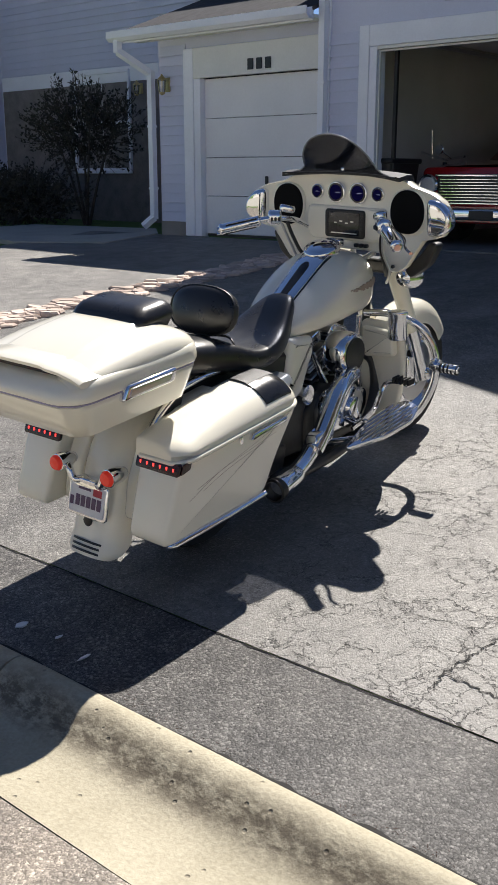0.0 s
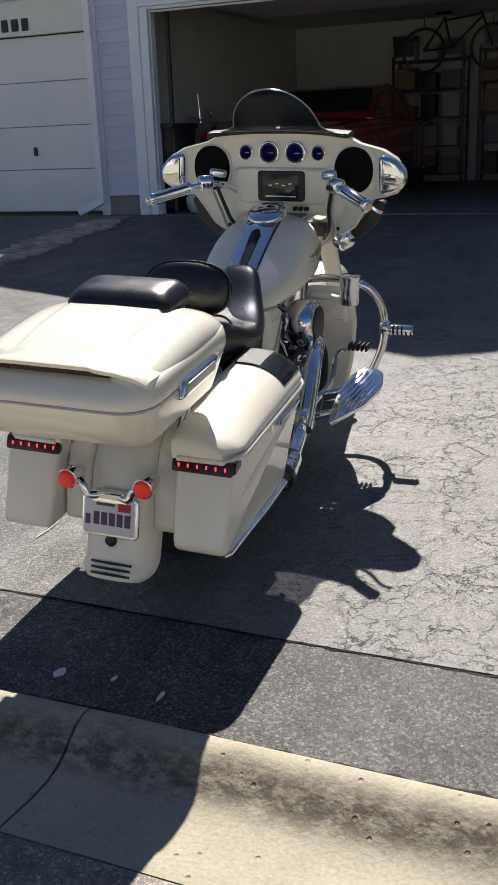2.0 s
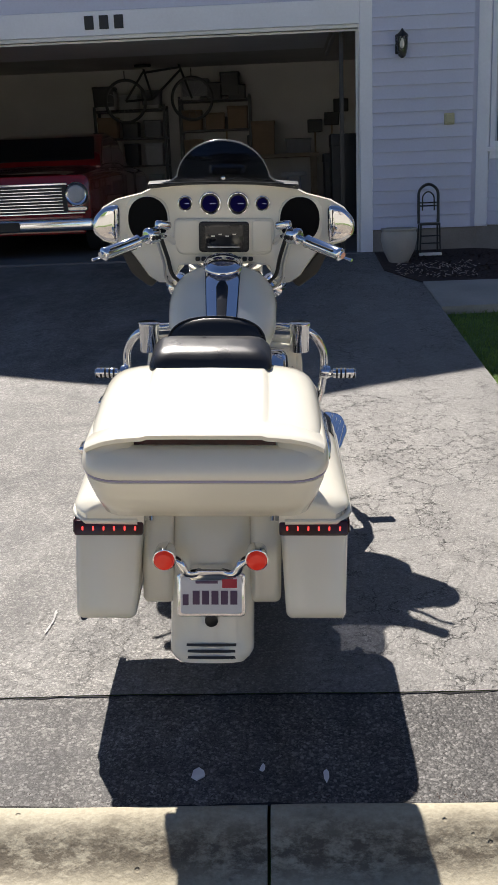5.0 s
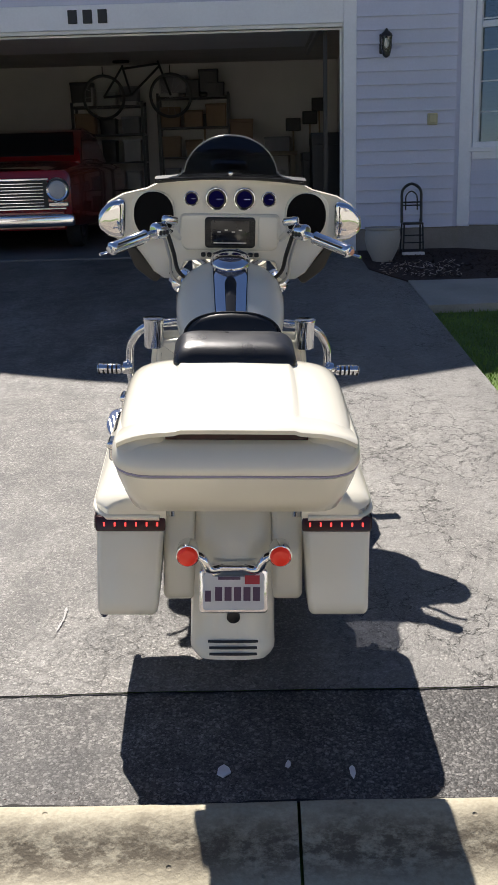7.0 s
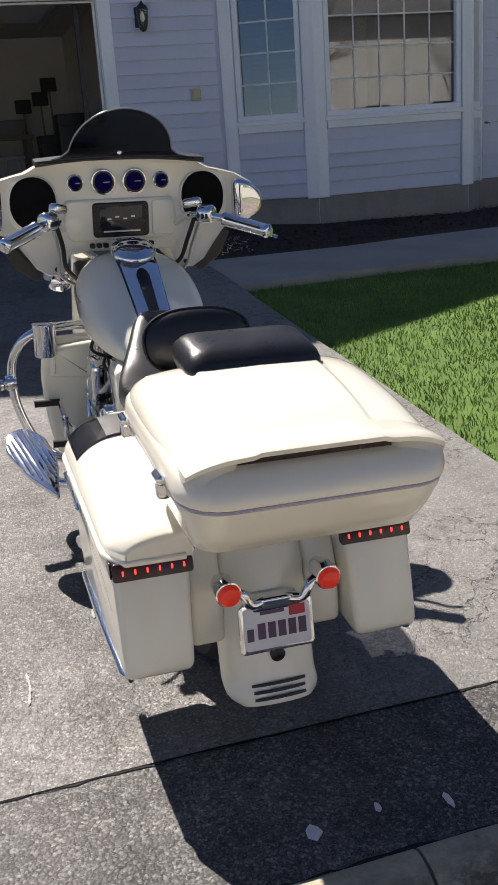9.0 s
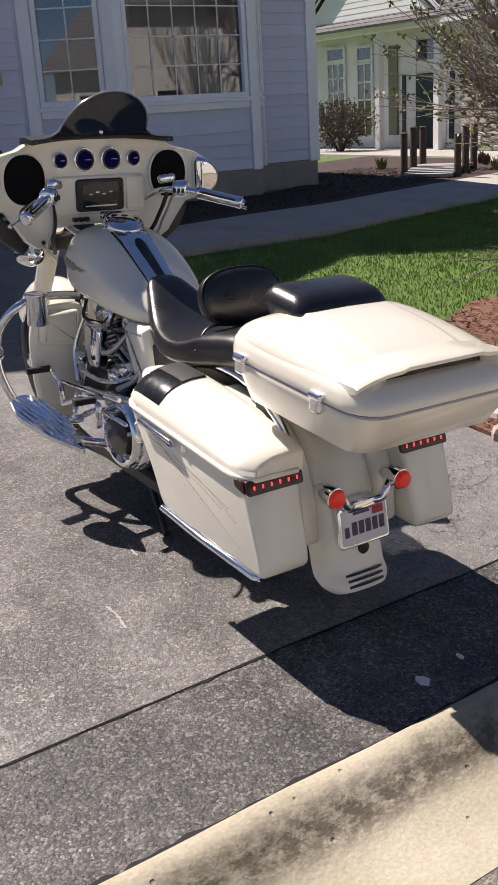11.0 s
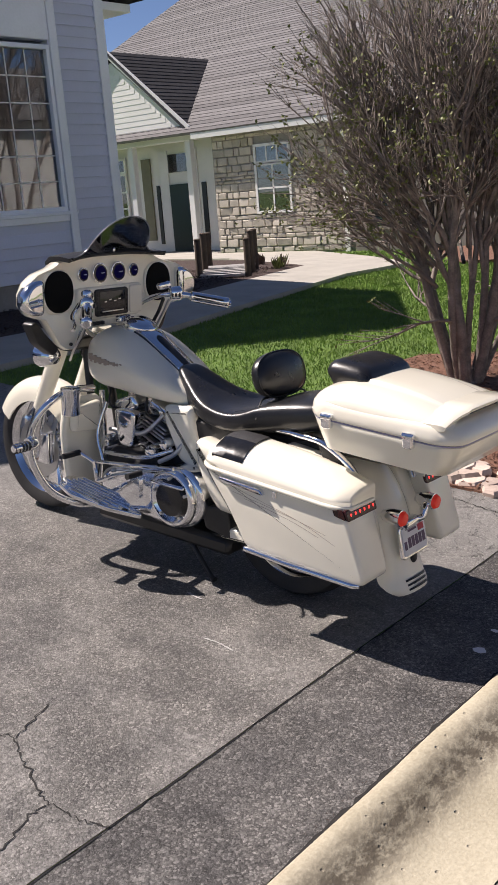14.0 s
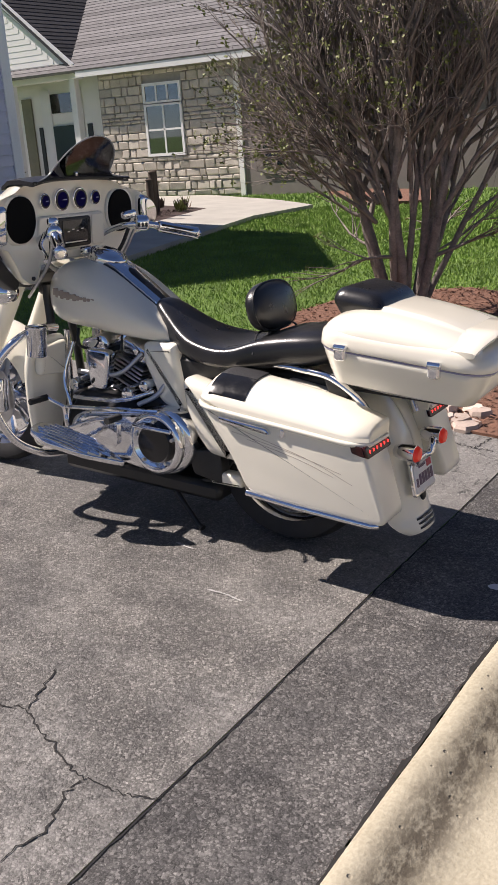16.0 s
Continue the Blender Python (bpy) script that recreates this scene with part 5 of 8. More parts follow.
bp("lid_crown", loft([lid_section(y, w, z, 0.008 * min(1.0, max(0.0, (-0.23 - y) / 0.04)) * min(1.0, max(0.15, (y + 0.70) / 0.10))) for y, w, z in _lid]), PEARL, trunk_lid, "crowned top with a raised middle panel", 35)


def lip_row(y, w, z, thick):
    us = (-1.0, -0.97, -0.92, -0.85, -0.72, -0.52, -0.47, -0.25, 0.0, 0.25, 0.47, 0.52, 0.72, 0.85, 0.92, 0.97, 1.0)
    top = [(w * u, y + 0.020 * abs(u) ** 4, z + 0.006 - 0.036 * abs(u) ** 5 + (0.004 if abs(u) < 0.5 else 0)) for u in us]
    return top + [(x, yy + 0.004, zz - thick) for x, yy, zz in reversed(top)]


bp("spoiler_lip", loft([lip_row(-0.640, 0.268, 0.893, 0.030), lip_row(-0.690, 0.276, 0.894, 0.022), lip_row(-0.728, 0.278, 0.895, 0.020), lip_row(-0.748, 0.278, 0.894, 0.018), lip_row(-0.759, 0.276, 0.889, 0.011)]), PEARL, trunk_lid, "overhanging spoiler lip", 40)
for _s in (-1, 1):
    bp("lip_end", loft([[(_s * x, y, z) for y, z in ((-0.66, zt), (-0.730 + dy, zt - 0.002), (-0.756 + dy, 0.845), (-0.66, 0.845))] for x, zt, dy in ((0.158, 0.858, 0.026), (0.176, 0.878, 0.010), (0.215, 0.878, 0.004), (0.250, 0.872, 0.006), (0.268, 0.864, 0.012), (0.275, 0.854, 0.022))]), PEARL, trunk_lid, "", 40)
# near-black strip that fills the slot under the lip
bp("brake_light", box(-0.165, 0.165, -0.716, -0.700, 0.858, 0.880), RED_DARK, trunk_lid, "dark strip in the slot under the lip")
for _y in (-0.30, -0.62):
    _z = tilt(0.806, _y)
    _l = bp("trunk_latch", slab(rounded(_y - 0.020, _y + 0.020, _z - 0.030, _z + 0.020, 0.012), -0.276, -0.306, 0.009), CHROME, box_base, "chrome latch")
    bp("latch_pivot", tube([(-0.298, _y - 0.024, _z + 0.014), (-0.298, _y - 0.020, _z + 0.014), (-0.298, _y + 0.020, _z + 0.014), (-0.298, _y + 0.024, _z + 0.014)], [0.006, 0.011, 0.011, 0.006], sides=14), CHROME, _l)
_h = bp("side_guard", slab(fillet([(-0.60, 0.772), (-0.37, 0.784), (-0.354, 0.830), (-0.575, 0.820)], 0.014), 0.276, 0.304, 0.010), CHROME, box_base, "chrome hinge cover", 60)
bp("guard_inset", slab(fillet([(-0.575, 0.784), (-0.39, 0.794), (-0.380, 0.818), (-0.56, 0.810)], 0.008), 0.302, 0.3065, 0.002), STEEL, _h)
bp("rack", box(-0.13, 0.13, -0.62, -0.22, 0.645, 0.672, 0.008), BLACKMETAL, None, "black luggage rack")
for _s in (-1, 1):
    bp("rack_rail", tube([(_s * 0.14, -0.64, 0.665), (_s * 0.15, -0.4, 0.672), (_s * 0.15, -0.05, 0.70), (_s * 0.15, 0.02, 0.70)], 0.011, sides=10), CHROME)
    bp("rack_bracket", slab(fillet([(-0.30, 0.60), (-0.22, 0.60), (-0.18, 0.70), (-0.24, 0.71)], 0.015), _s * 0.15, _s * 0.172, 0.004), BLACKMETAL)


# cushions and seat
def cushion(cx, cy, cz, hx, hy, hz, m, p=3.2, n=28, rows=12):
    secs = []
    for i in range(rows + 1):
        t = -1 + 2 * i / rows
        k = max(0.02, (1 - abs(t) ** 3.0)) ** (1 / 3.0)
        secs.append([m @ Vector((x, y, t * hz)) for x, y in oval(0, 0, hx * (0.80 + 0.20 * k) * (k if abs(t) == 1 else max(k, 0.55)), hy * (0.80 + 0.20 * k) * (k if abs(t) == 1 else max(k, 0.55)), n, p)])
    bm = loft(secs)
    for v in bm.verts:
        v.co += Vector((cx, cy, cz))
    return bm


bp("trunk_pad", loft([[(x, y, z + 0.10 * (y + 0.30)) for x, y in rounded(-hx, hx, -0.30 - a, -0.30 + b, r, 5)] for hx, a, b, z, r in ((0.150, 0.070, 0.085, 0.905, 0.03), (0.160, 0.078, 0.103, 0.935, 0.035), (0.163, 0.080, 0.106, 0.946, 0.035), (0.162, 0.079, 0.105, 0.955, 0.035), (0.156, 0.070, 0.100, 0.970, 0.035), (0.144, 0.056, 0.090, 0.984, 0.035), (0.128, 0.040, 0.074, 0.991, 0.03), (0.09, 0.015, 0.04, 0.994, 0.02))]), LEATHER, None, "black leather pad on the trunk lid", 60)
_bk = pose(0, 0, 0, 74, 0, 0)
backrest = bp("backrest", cushion(0, 0.125, 0.880, 0.152, 0.090, 0.042, _bk, 2.5), LEATHER, None, "black leather rider backrest", 60)
bp("piping", tube([tuple(_bk @ Vector((x, y, 0.016)) + Vector((0, 0.125, 0.880))) for x, y in oval(0, 0, 0.152, 0.089, 40, 2.5) + [(0.152, 0)]], 0.0035, sides=6), BLACK, backrest)
bp("backrest_post", box(-0.03, 0.03, 0.10, 0.125, 0.76, 0.87, 0.006), BLACKMETAL)
_seat = [(0.622, 0.030, 0.846, 0.815), (0.610, 0.056, 0.862, 0.79), (0.575, 0.084, 0.858, 0.74), (0.525, 0.106, 0.830, 0.70), (0.47, 0.132, 0.796, 0.675), (0.41, 0.160, 0.766, 0.660), (0.33, 0.186, 0.742, 0.650), (0.25, 0.202, 0.734, 0.65), (0.17, 0.200, 0.748, 0.655), (0.11, 0.192, 0.784, 0.66), (0.05, 0.184, 0.812, 0.67), (-0.04, 0.178, 0.828, 0.69), (-0.12, 0.170, 0.836, 0.70), (-0.19, 0.150, 0.838, 0.72), (-0.225, 0.12, 0.828, 0.745)]
_sec = []
for _y, _hw, _zt, _zb in _seat:
    _ring = []
    for _k in range(26):
        _a = 2 * math.pi * _k / 26
        _c, _q = math.cos(_a), math.sin(_a)
        _x = _hw * math.copysign(abs(_c) ** 0.62, _c)
        _zz = (_zt + _zb) / 2 + (_zt - _zb) / 2 * math.copysign(abs(_q) ** 0.62, _q)
        if _q > 0 and 0.05 < _y < 0.38:
            _zz += 0.022 * (abs(_x) / _hw) ** 2 - 0.006
        _ring.append((_x, _y, _zz))
    _sec.append(_ring)
seat = bp("seat", loft(_sec), LEATHER, None, "two-up black leather saddle", 70, 1)
bp("seat_seam", tube(smooth_path([(-0.190, 0.09, 0.735), (-0.13, 0.105, 0.800), (0, 0.115, 0.790), (0.13, 0.105, 0.800), (0.190, 0.09, 0.735)], 6), 0.004, sides=6), BLACK, seat)

# fuel tank
_tank = [(1.135, 0.035, 0.845, 0.035), (1.125, 0.075, 0.85, 0.07), (1.09, 0.130, 0.852, 0.102), (1.03, 0.172, 0.856, 0.126), (0.96, 0.195, 0.859, 0.136), (0.88, 0.205, 0.858, 0.134), (0.80, 0.207, 0.840, 0.120), (0.72, 0.202, 0.812, 0.098), (0.64, 0.184, 0.785, 0.075), (0.57, 0.154, 0.760, 0.056), (0.51, 0.118, 0.741, 0.041), (0.475, 0.080, 0.730, 0.030), (0.465, 0.04, 0.727, 0.016)]


def tank_ring(hw, zc, rz, n=32):
    out = []
    for k in range(n):
        a = 2 * math.pi * k / n
        c, s = math.cos(a), math.sin(a)
        e = 0.86 if s > 0 else 0.55
        out.append((hw * math.copysign(abs(c) ** e, c), zc + (rz if s > 0 else rz * 1.0) * math.copysign(abs(s) ** e, s)))
    return out


tank = bp("fuel_tank", loft([[(x, y, z) for x, z in tank_ring(hw, zc, rz)] for y, hw, zc, rz in _tank]), PEARL, None, "pearl white teardrop fuel tank", 70, 1)


def tank_top(y):
    for (a, w, z, r), (b, w2, z2, r2) in zip(_tank, _tank[1:]):
        if b <= y <= a:
            t = (y - a) / (b - a)
            return z + r + (z2 + r2 - z - r) * t
    return 0.9


def console(hw0, hw1, y0, y1, lift, mat, name, label, r=0.0):
    secs = []
    for i in range(25):
        y = y0 + (y1 - y0) * i / 24
        hw = hw0 + (hw1 - hw0) * i / 24
        e = min(1.0, math.sqrt(max(0.0, min(i, 24 - i) / 3.0)))
        hw = hw * (0.35 + 0.65 * e)
        z = tank_top(y)
        secs.append([(-hw, y, z - 0.022), (-hw, y, z + lift - 0.006), (-hw * 0.85, y, z + lift - 0.001), (0, y, z + lift), (hw * 0.85, y, z + lift - 0.001), (hw, y, z + lift - 0.006), (hw, y, z - 0.022)])
    return bp(name, loft(secs), mat, tank, label, 50)


console(0.068, 0.050, 0.93, 0.555, 0.014, CHROME, "console", "chrome tank console")
console(0.024, 0.017, 0.775, 0.585, 0.0185, BLACK, "console_insert", "black console insert")
console(0.0715, 0.053, 0.94, 0.55, 0.006, BLACK, "console_gasket", "")
bp("fuel_cap", lathe([(0.070, -0.075), (0.076, -0.012), (0.077, 0.002), (0.073, 0.009), (0.068, 0.011), (0.066, 0.010), (0.060, 0.015), (0.045, 0.020), (0.025, 0.0225), (0.0, 0.0235)], "z", 40), CHROME, tank, "large round chrome filler cap", 40).matrix_basis = pose(0, 0.880, tank_top(0.880) + 0.012, 20, 0, 0)
bp("ignition_switch", slab(rounded(-0.035, 0.035, -0.02, 0.02, 0.012), 0.0, 0.03, 0.008, "z"), CHROME, tank).matrix_basis = Matrix.Translation((0.0, 0.985, 1.0))
for _s in (-1, 1):
    def _x_at(y, z):
        for (a, w, zc, r), (b, w2, zc2, r2) in zip(_tank, _tank[1:]):
            if b <= y <= a:
                t = (y - a) / (b - a)
                w, zc, r = w + (w2 - w) * t, zc + (zc2 - zc) * t, r + (r2 - r) * t
                q = min(0.98, abs(z - zc) / r)
                return w * (1 - q ** (1 / 0.7)) ** 0.62
        return 0.2
    random.seed(3)
    for _k in range(13):
        _y = 1.02 - 0.018 * _k
        _z = 0.868 - 0.0010 * _k
        _hh = (0.016, 0.022, 0.012, 0.02, 0.014, 0.018, 0.010)[_k % 7] * (1.0 if _k < 8 else 0.5)
        _x = _s * (_x_at(_y, _z) + 0.001)
        bp("badge_stroke", slab(rounded(_y - 0.0085, _y + 0.0085, _z - _hh, _z + _hh * 0.7, 0.004), _x - _s * 0.012, _x + _s * 0.002, 0.001), PINSTRIPE, tank)
    bp("pinstripe", tube([(_s * (_x_at(y, 0.875 + 0.10 * (y - 0.75)) + 0.0005), y, 0.875 + 0.10 * (y - 0.75)) for y in steps(0.74, 1.02, 0.03)], 0.0016, sides=5), PINSTRIPE, tank)

# fairing
_half = [(0.0, 1.292), (0.10, 1.292), (0.20, 1.286), (0.285, 1.272), (0.325, 1.252), (0.365, 1.243), (0.42, 1.230), (0.475, 1.200), (0.508, 1.155), (0.510, 1.105), (0.480, 1.068), (0.43, 1.050), (0.385, 1.040), (0.345, 0.985), (0.305, 0.925), (0.265, 0.898), (0.215, 0.895), (0.200, 0.93), (0.185, 0.965), (0.10, 0.972), (0.0, 0.972)]
_out = [(x, z) for x, z in _half] + [(-x, z) for x, z in reversed(_half[1:-1])]
FC = (0.0, 1.13)


def fair_ring(k, y, bow=0.0, kz=None):
    kz = k if kz is None else kz
    return [(FC[0] + (x - FC[0]) * k, y + bow * (abs(x) / 0.5) ** 2, FC[1] + (z - FC[1]) * kz) for x, z in _out]


fairing = bp("fairing", loft([fair_ring(0.955, 1.088, -0.045), fair_ring(0.985, 1.080, -0.045), fair_ring(1.0, 1.090, -0.045), fair_ring(1.0, 1.11, -0.05), fair_ring(0.965, 1.15, -0.05), fair_ring(0.86, 1.20, -0.05), fair_ring(0.66, 1.245, -0.045), fair_ring(0.38, 1.28, -0.03), fair_ring(0.1, 1.29, 0.0)]), PEARL, None, "pearl white batwing fairing", 45)
# dished rider's side: gauges, speakers, radio
def disc(x, z, rx, rz, y0, y1, mat, name, label="", parent=None, n=32, p=2.0, r=0.004):
    return bp(name, slab(oval(x, z, rx, rz, n, p), y0, y1, r, "y"), mat, parent or fairing, label, 50)


SPEAKER = plain("speaker_cloth", (0.006, 0.006, 0.006), 0.9, vary=0.3, scale=300, bump=0.3, spec=0.15)
for _x, _r in ((-0.152, 0.030), (-0.054, 0.044), (0.056, 0.044), (0.152, 0.030)):
    _g = disc(_x, 1.212, _r, _r * 1.02, 1.064, 1.090, CHROME, "gauge", "round gauge in chrome bezel")
    disc(_x, 1.212, _r * 0.86, _r * 0.88, 1.0615, 1.07, GAUGE, "gauge_face", "", _g, 28, 2, 0.001)
    disc(_x, 1.212, _r * 0.70, _r * 0.72, 1.0609, 1.063, BLUE_GLOW, "gauge_dial", "dim blue lit dial", _g, 24, 2, 0.0004)
    bp("gauge_needle", box(_x - 0.001, _x + _r * 0.5, 1.0590, 1.0605, 1.211, 1.213), PLATEWHITE, _g)
for _s in (-1, 1):
    _sp = disc(_s * 0.308, 1.148, 0.092, 0.094, 1.058, 1.085, PEARL, "speaker_pod", "pearl speaker surround", None, 36, 2.6, 0.010)
    disc(_s * 0.300, 1.150, 0.078, 0.088, 1.050, 1.07, SPEAKER, "speaker", "black speaker grille", _sp, 36, 2.2, 0.006)
    _mr = bp("mirror", slab(fillet([(_s * 0.405, 1.215), (_s * 0.47, 1.202), (_s * 0.515, 1.155), (_s * 0.515, 1.10), (_s * 0.475, 1.072), (_s * 0.41, 1.062)], 0.025), 1.012, 1.08, 0.02, "y"), CHROME, fairing, "chrome mirror housing", 50)
    bp("mirror_glass", slab(fillet([(_s * 0.425, 1.195), (_s * 0.468, 1.186), (_s * 0.500, 1.148), (_s * 0.500, 1.108), (_s * 0.470, 1.087), (_s * 0.43, 1.080)], 0.02), 1.008, 1.014, 0.001, "y"), MIRROR, _mr)
    bp("fairing_bolt", lathe([(0.008, 0.0), (0.008, -0.006), (0.004, -0.008)], "y", 12, (_s * 0.235, 1.072, 0.92)), BLACKMETAL, fairing)
    bp("vent_panel", slab(fillet([(_s * 0.27, 0.905), (_s * 0.335, 0.965), (_s * 0.385, 1.03), (_s * 0.42, 1.02), (_s * 0.38, 0.93), (_s * 0.30, 0.87)], 0.02), 1.10, 1.17, 0.01, "y"), BLACK, fairing, "black lower vent")
    bp("spot_lamp", lathe([(0.005, -0.10), (0.035, -0.085), (0.052, -0.04), (0.056, 0.0), (0.05, 0.006)], "y", 28, (_s * 0.205, 1.30, 0.845)), CHROME, None, "chrome passing lamp")
bp("radio_panel", slab(fillet([(-0.195, 1.155), (0.195, 1.155), (0.205, 1.06), (0.18, 1.012), (-0.18, 1.012), (-0.205, 1.06)], 0.02), 1.060, 1.092, 0.010, "y"), PEARL, fairing, "pearl radio panel", 50)
_rd = bp("radio", slab(rounded(-0.100, 0.100, 1.024, 1.143, 0.014), 1.050, 1.08, 0.006, "y"), BLACK, fairing, "black infotainment radio", 50)
bp("screen", slab(rounded(-0.076, 0.076, 1.036, 1.132, 0.004), 1.048, 1.054, 0.001, "y"), SCREENGLASS, _rd, "dark glass screen")
for _k in range(4):
    bp("screen_text", box(-0.05 + 0.028 * _k, -0.036 + 0.028 * _k, 1.0468, 1.0479, 1.085 + 0.007 * (_k % 2), 1.090 + 0.007 * (_k % 2)), STEEL, _rd)
bp("screen_text", box(-0.065, 0.065, 1.0468, 1.0479, 1.042, 1.047), STEEL, _rd)
for _s in (-1, 1):
    for _k in range(5):
        bp("radio_key", box(_s * 0.088 - 0.005, _s * 0.088 + 0.005, 1.0470, 1.051, 1.042 + 0.019 * _k, 1.053 + 0.019 * _k, 0.001), BLACKMETAL, _rd)
bp("glove_door", slab(rounded(0.112, 0.190, 1.024, 1.147, 0.012), 1.055, 1.07, 0.004, "y"), PEARL, fairing, "pearl glove door", 50)
for _s in (-1, 1):
    for _k in range(3):
        bp("switch", box(_s * 0.082 + 0.024 * (_k - 1) - 0.009, _s * 0.082 + 0.024 * (_k - 1) + 0.009, 1.050, 1.070, 0.988, 1.004, 0.003), BLACK, fairing, "black rocker switch")
# smoked wind screen
_ws = []
for _j in range(15):
    _t = _j / 14
    _z = 1.285 + 0.172 * math.sin(_t * math.pi / 2) ** 1.05
    _h = (_z - 1.285) / 0.172
    _hw = 0.178 * math.sqrt(max(0.0, 1 - (_h / 1.002) ** 2.2)) + 0.095 * max(0.0, 1 - _h / 0.18) ** 1.7 + 0.002
    _row = []
    for _i in range(25):
        _u = -1 + _i / 12
        _x = _hw * _u
        _row.append((_x, 1.062 - 0.148 * _h - 0.85 * _x * _x, _z))
    _ws.append(_row)
_bm = bmesh.new()
_fr = [[_bm.verts.new(p) for p in r] for r in _ws]
_bk2 = [[_bm.verts.new((p[0], p[1] + 0.005, p[2])) for p in r] for r in _ws]
for _g, _flip in ((_fr, False), (_bk2, True)):
    for _a, _b in zip(_g, _g[1:]):
        for _i in range(24):
            _q = (_a[_i], _a[_i + 1], _b[_i + 1], _b[_i])
            _bm.faces.new(_q[::-1] if _flip else _q)
_rim = [r[0] for r in _fr] + _fr[-1][1:-1] + [r[-1] for r in reversed(_fr)] + _fr[0][1:-1][::-1]
_rim2 = [r[0] for r in _bk2] + _bk2[-1][1:-1] + [r[-1] for r in reversed(_bk2)] + _bk2[0][1:-1][::-1]
for _i in range(len(_rim)):
    _k = (_i + 1) % len(_rim)
    _bm.faces.new((_rim[_i], _rim[_k], _rim2[_k], _rim2[_i]))
bmesh.ops.recalc_face_normals(_bm, faces=_bm.faces)
screen = bp("windscreen", _bm, TINT, None, "smoked curved windscreen", 60)
bp("screen_edge", tube([tuple(Vector(r[0]) + Vector((0, 0.0025, 0))) for r in _ws] + [tuple(Vector(r[-1]) + Vector((0, 0.0025, 0))) for r in reversed(_ws)], 0.0028, sides=6), plain("screen_rim", (0.22, 0.23, 0.24), 0.2), screen, "polished rim of the screen")
bp("screen_cowl", loft([[(x * k, y + 0.03 - 0.8 * (x * k) ** 2, z - 0.10 * (x * k) ** 2) for x in (-0.29, -0.2, -0.1, 0, 0.1, 0.2, 0.29)] + [(x * k, y + 0.03 - 0.8 * (x * k) ** 2, z - 0.012 - 0.16 * (x * k) ** 2) for x in (0.29, 0.2, 0.1, 0, -0.1, -0.2, -0.29)] for y, z, k in ((1.035, 1.299, 1.0), (1.10, 1.305, 1.0), (1.17, 1.298, 0.95), (1.22, 1.27, 0.85))]), BLACK, fairing, "black inner cowl behind the screen", 50)
bp("screen_trim", tube([(x, 1.058 - 0.85 * x * x - 0.004, 1.294 - 0.05 * x * x) for x in steps(-0.28, 0.28, 0.03)], 0.006, sides=8, flat=0.7), BLACK, screen, "black trim below the screen")
bp("screen_bolt", lathe([(0.008, 0.0), (0.008, -0.006), (0.004, -0.008)], "y", 12, (0, 1.036, 1.312)), CHROME, screen)

# handlebar and controls
_hb = smooth_path([(s * x, y, z) for s, x, y, z in [(-1, 0.445, 0.735, 1.062), (-1, 0.30, 0.885, 1.100), (-1, 0.235, 0.955, 1.102), (-1, 0.218, 1.02, 1.085), (-1, 0.190, 1.085, 1.045), (-1, 0.12, 1.105, 0.97), (-1, 0.05, 1.11, 0.93), (1, 0.05, 1.11, 0.93), (1, 0.12, 1.105, 0.97), (1, 0.190, 1.085, 1.045), (1, 0.218, 1.02, 1.085), (1, 0.235, 0.955, 1.102), (1, 0.30, 0.885, 1.100), (1, 0.445, 0.735, 1.062)]], 5)
handlebar = bp("handlebar", tube(_hb, 0.0128, sides=12), CHROME, None, "chrome handlebar", 60)
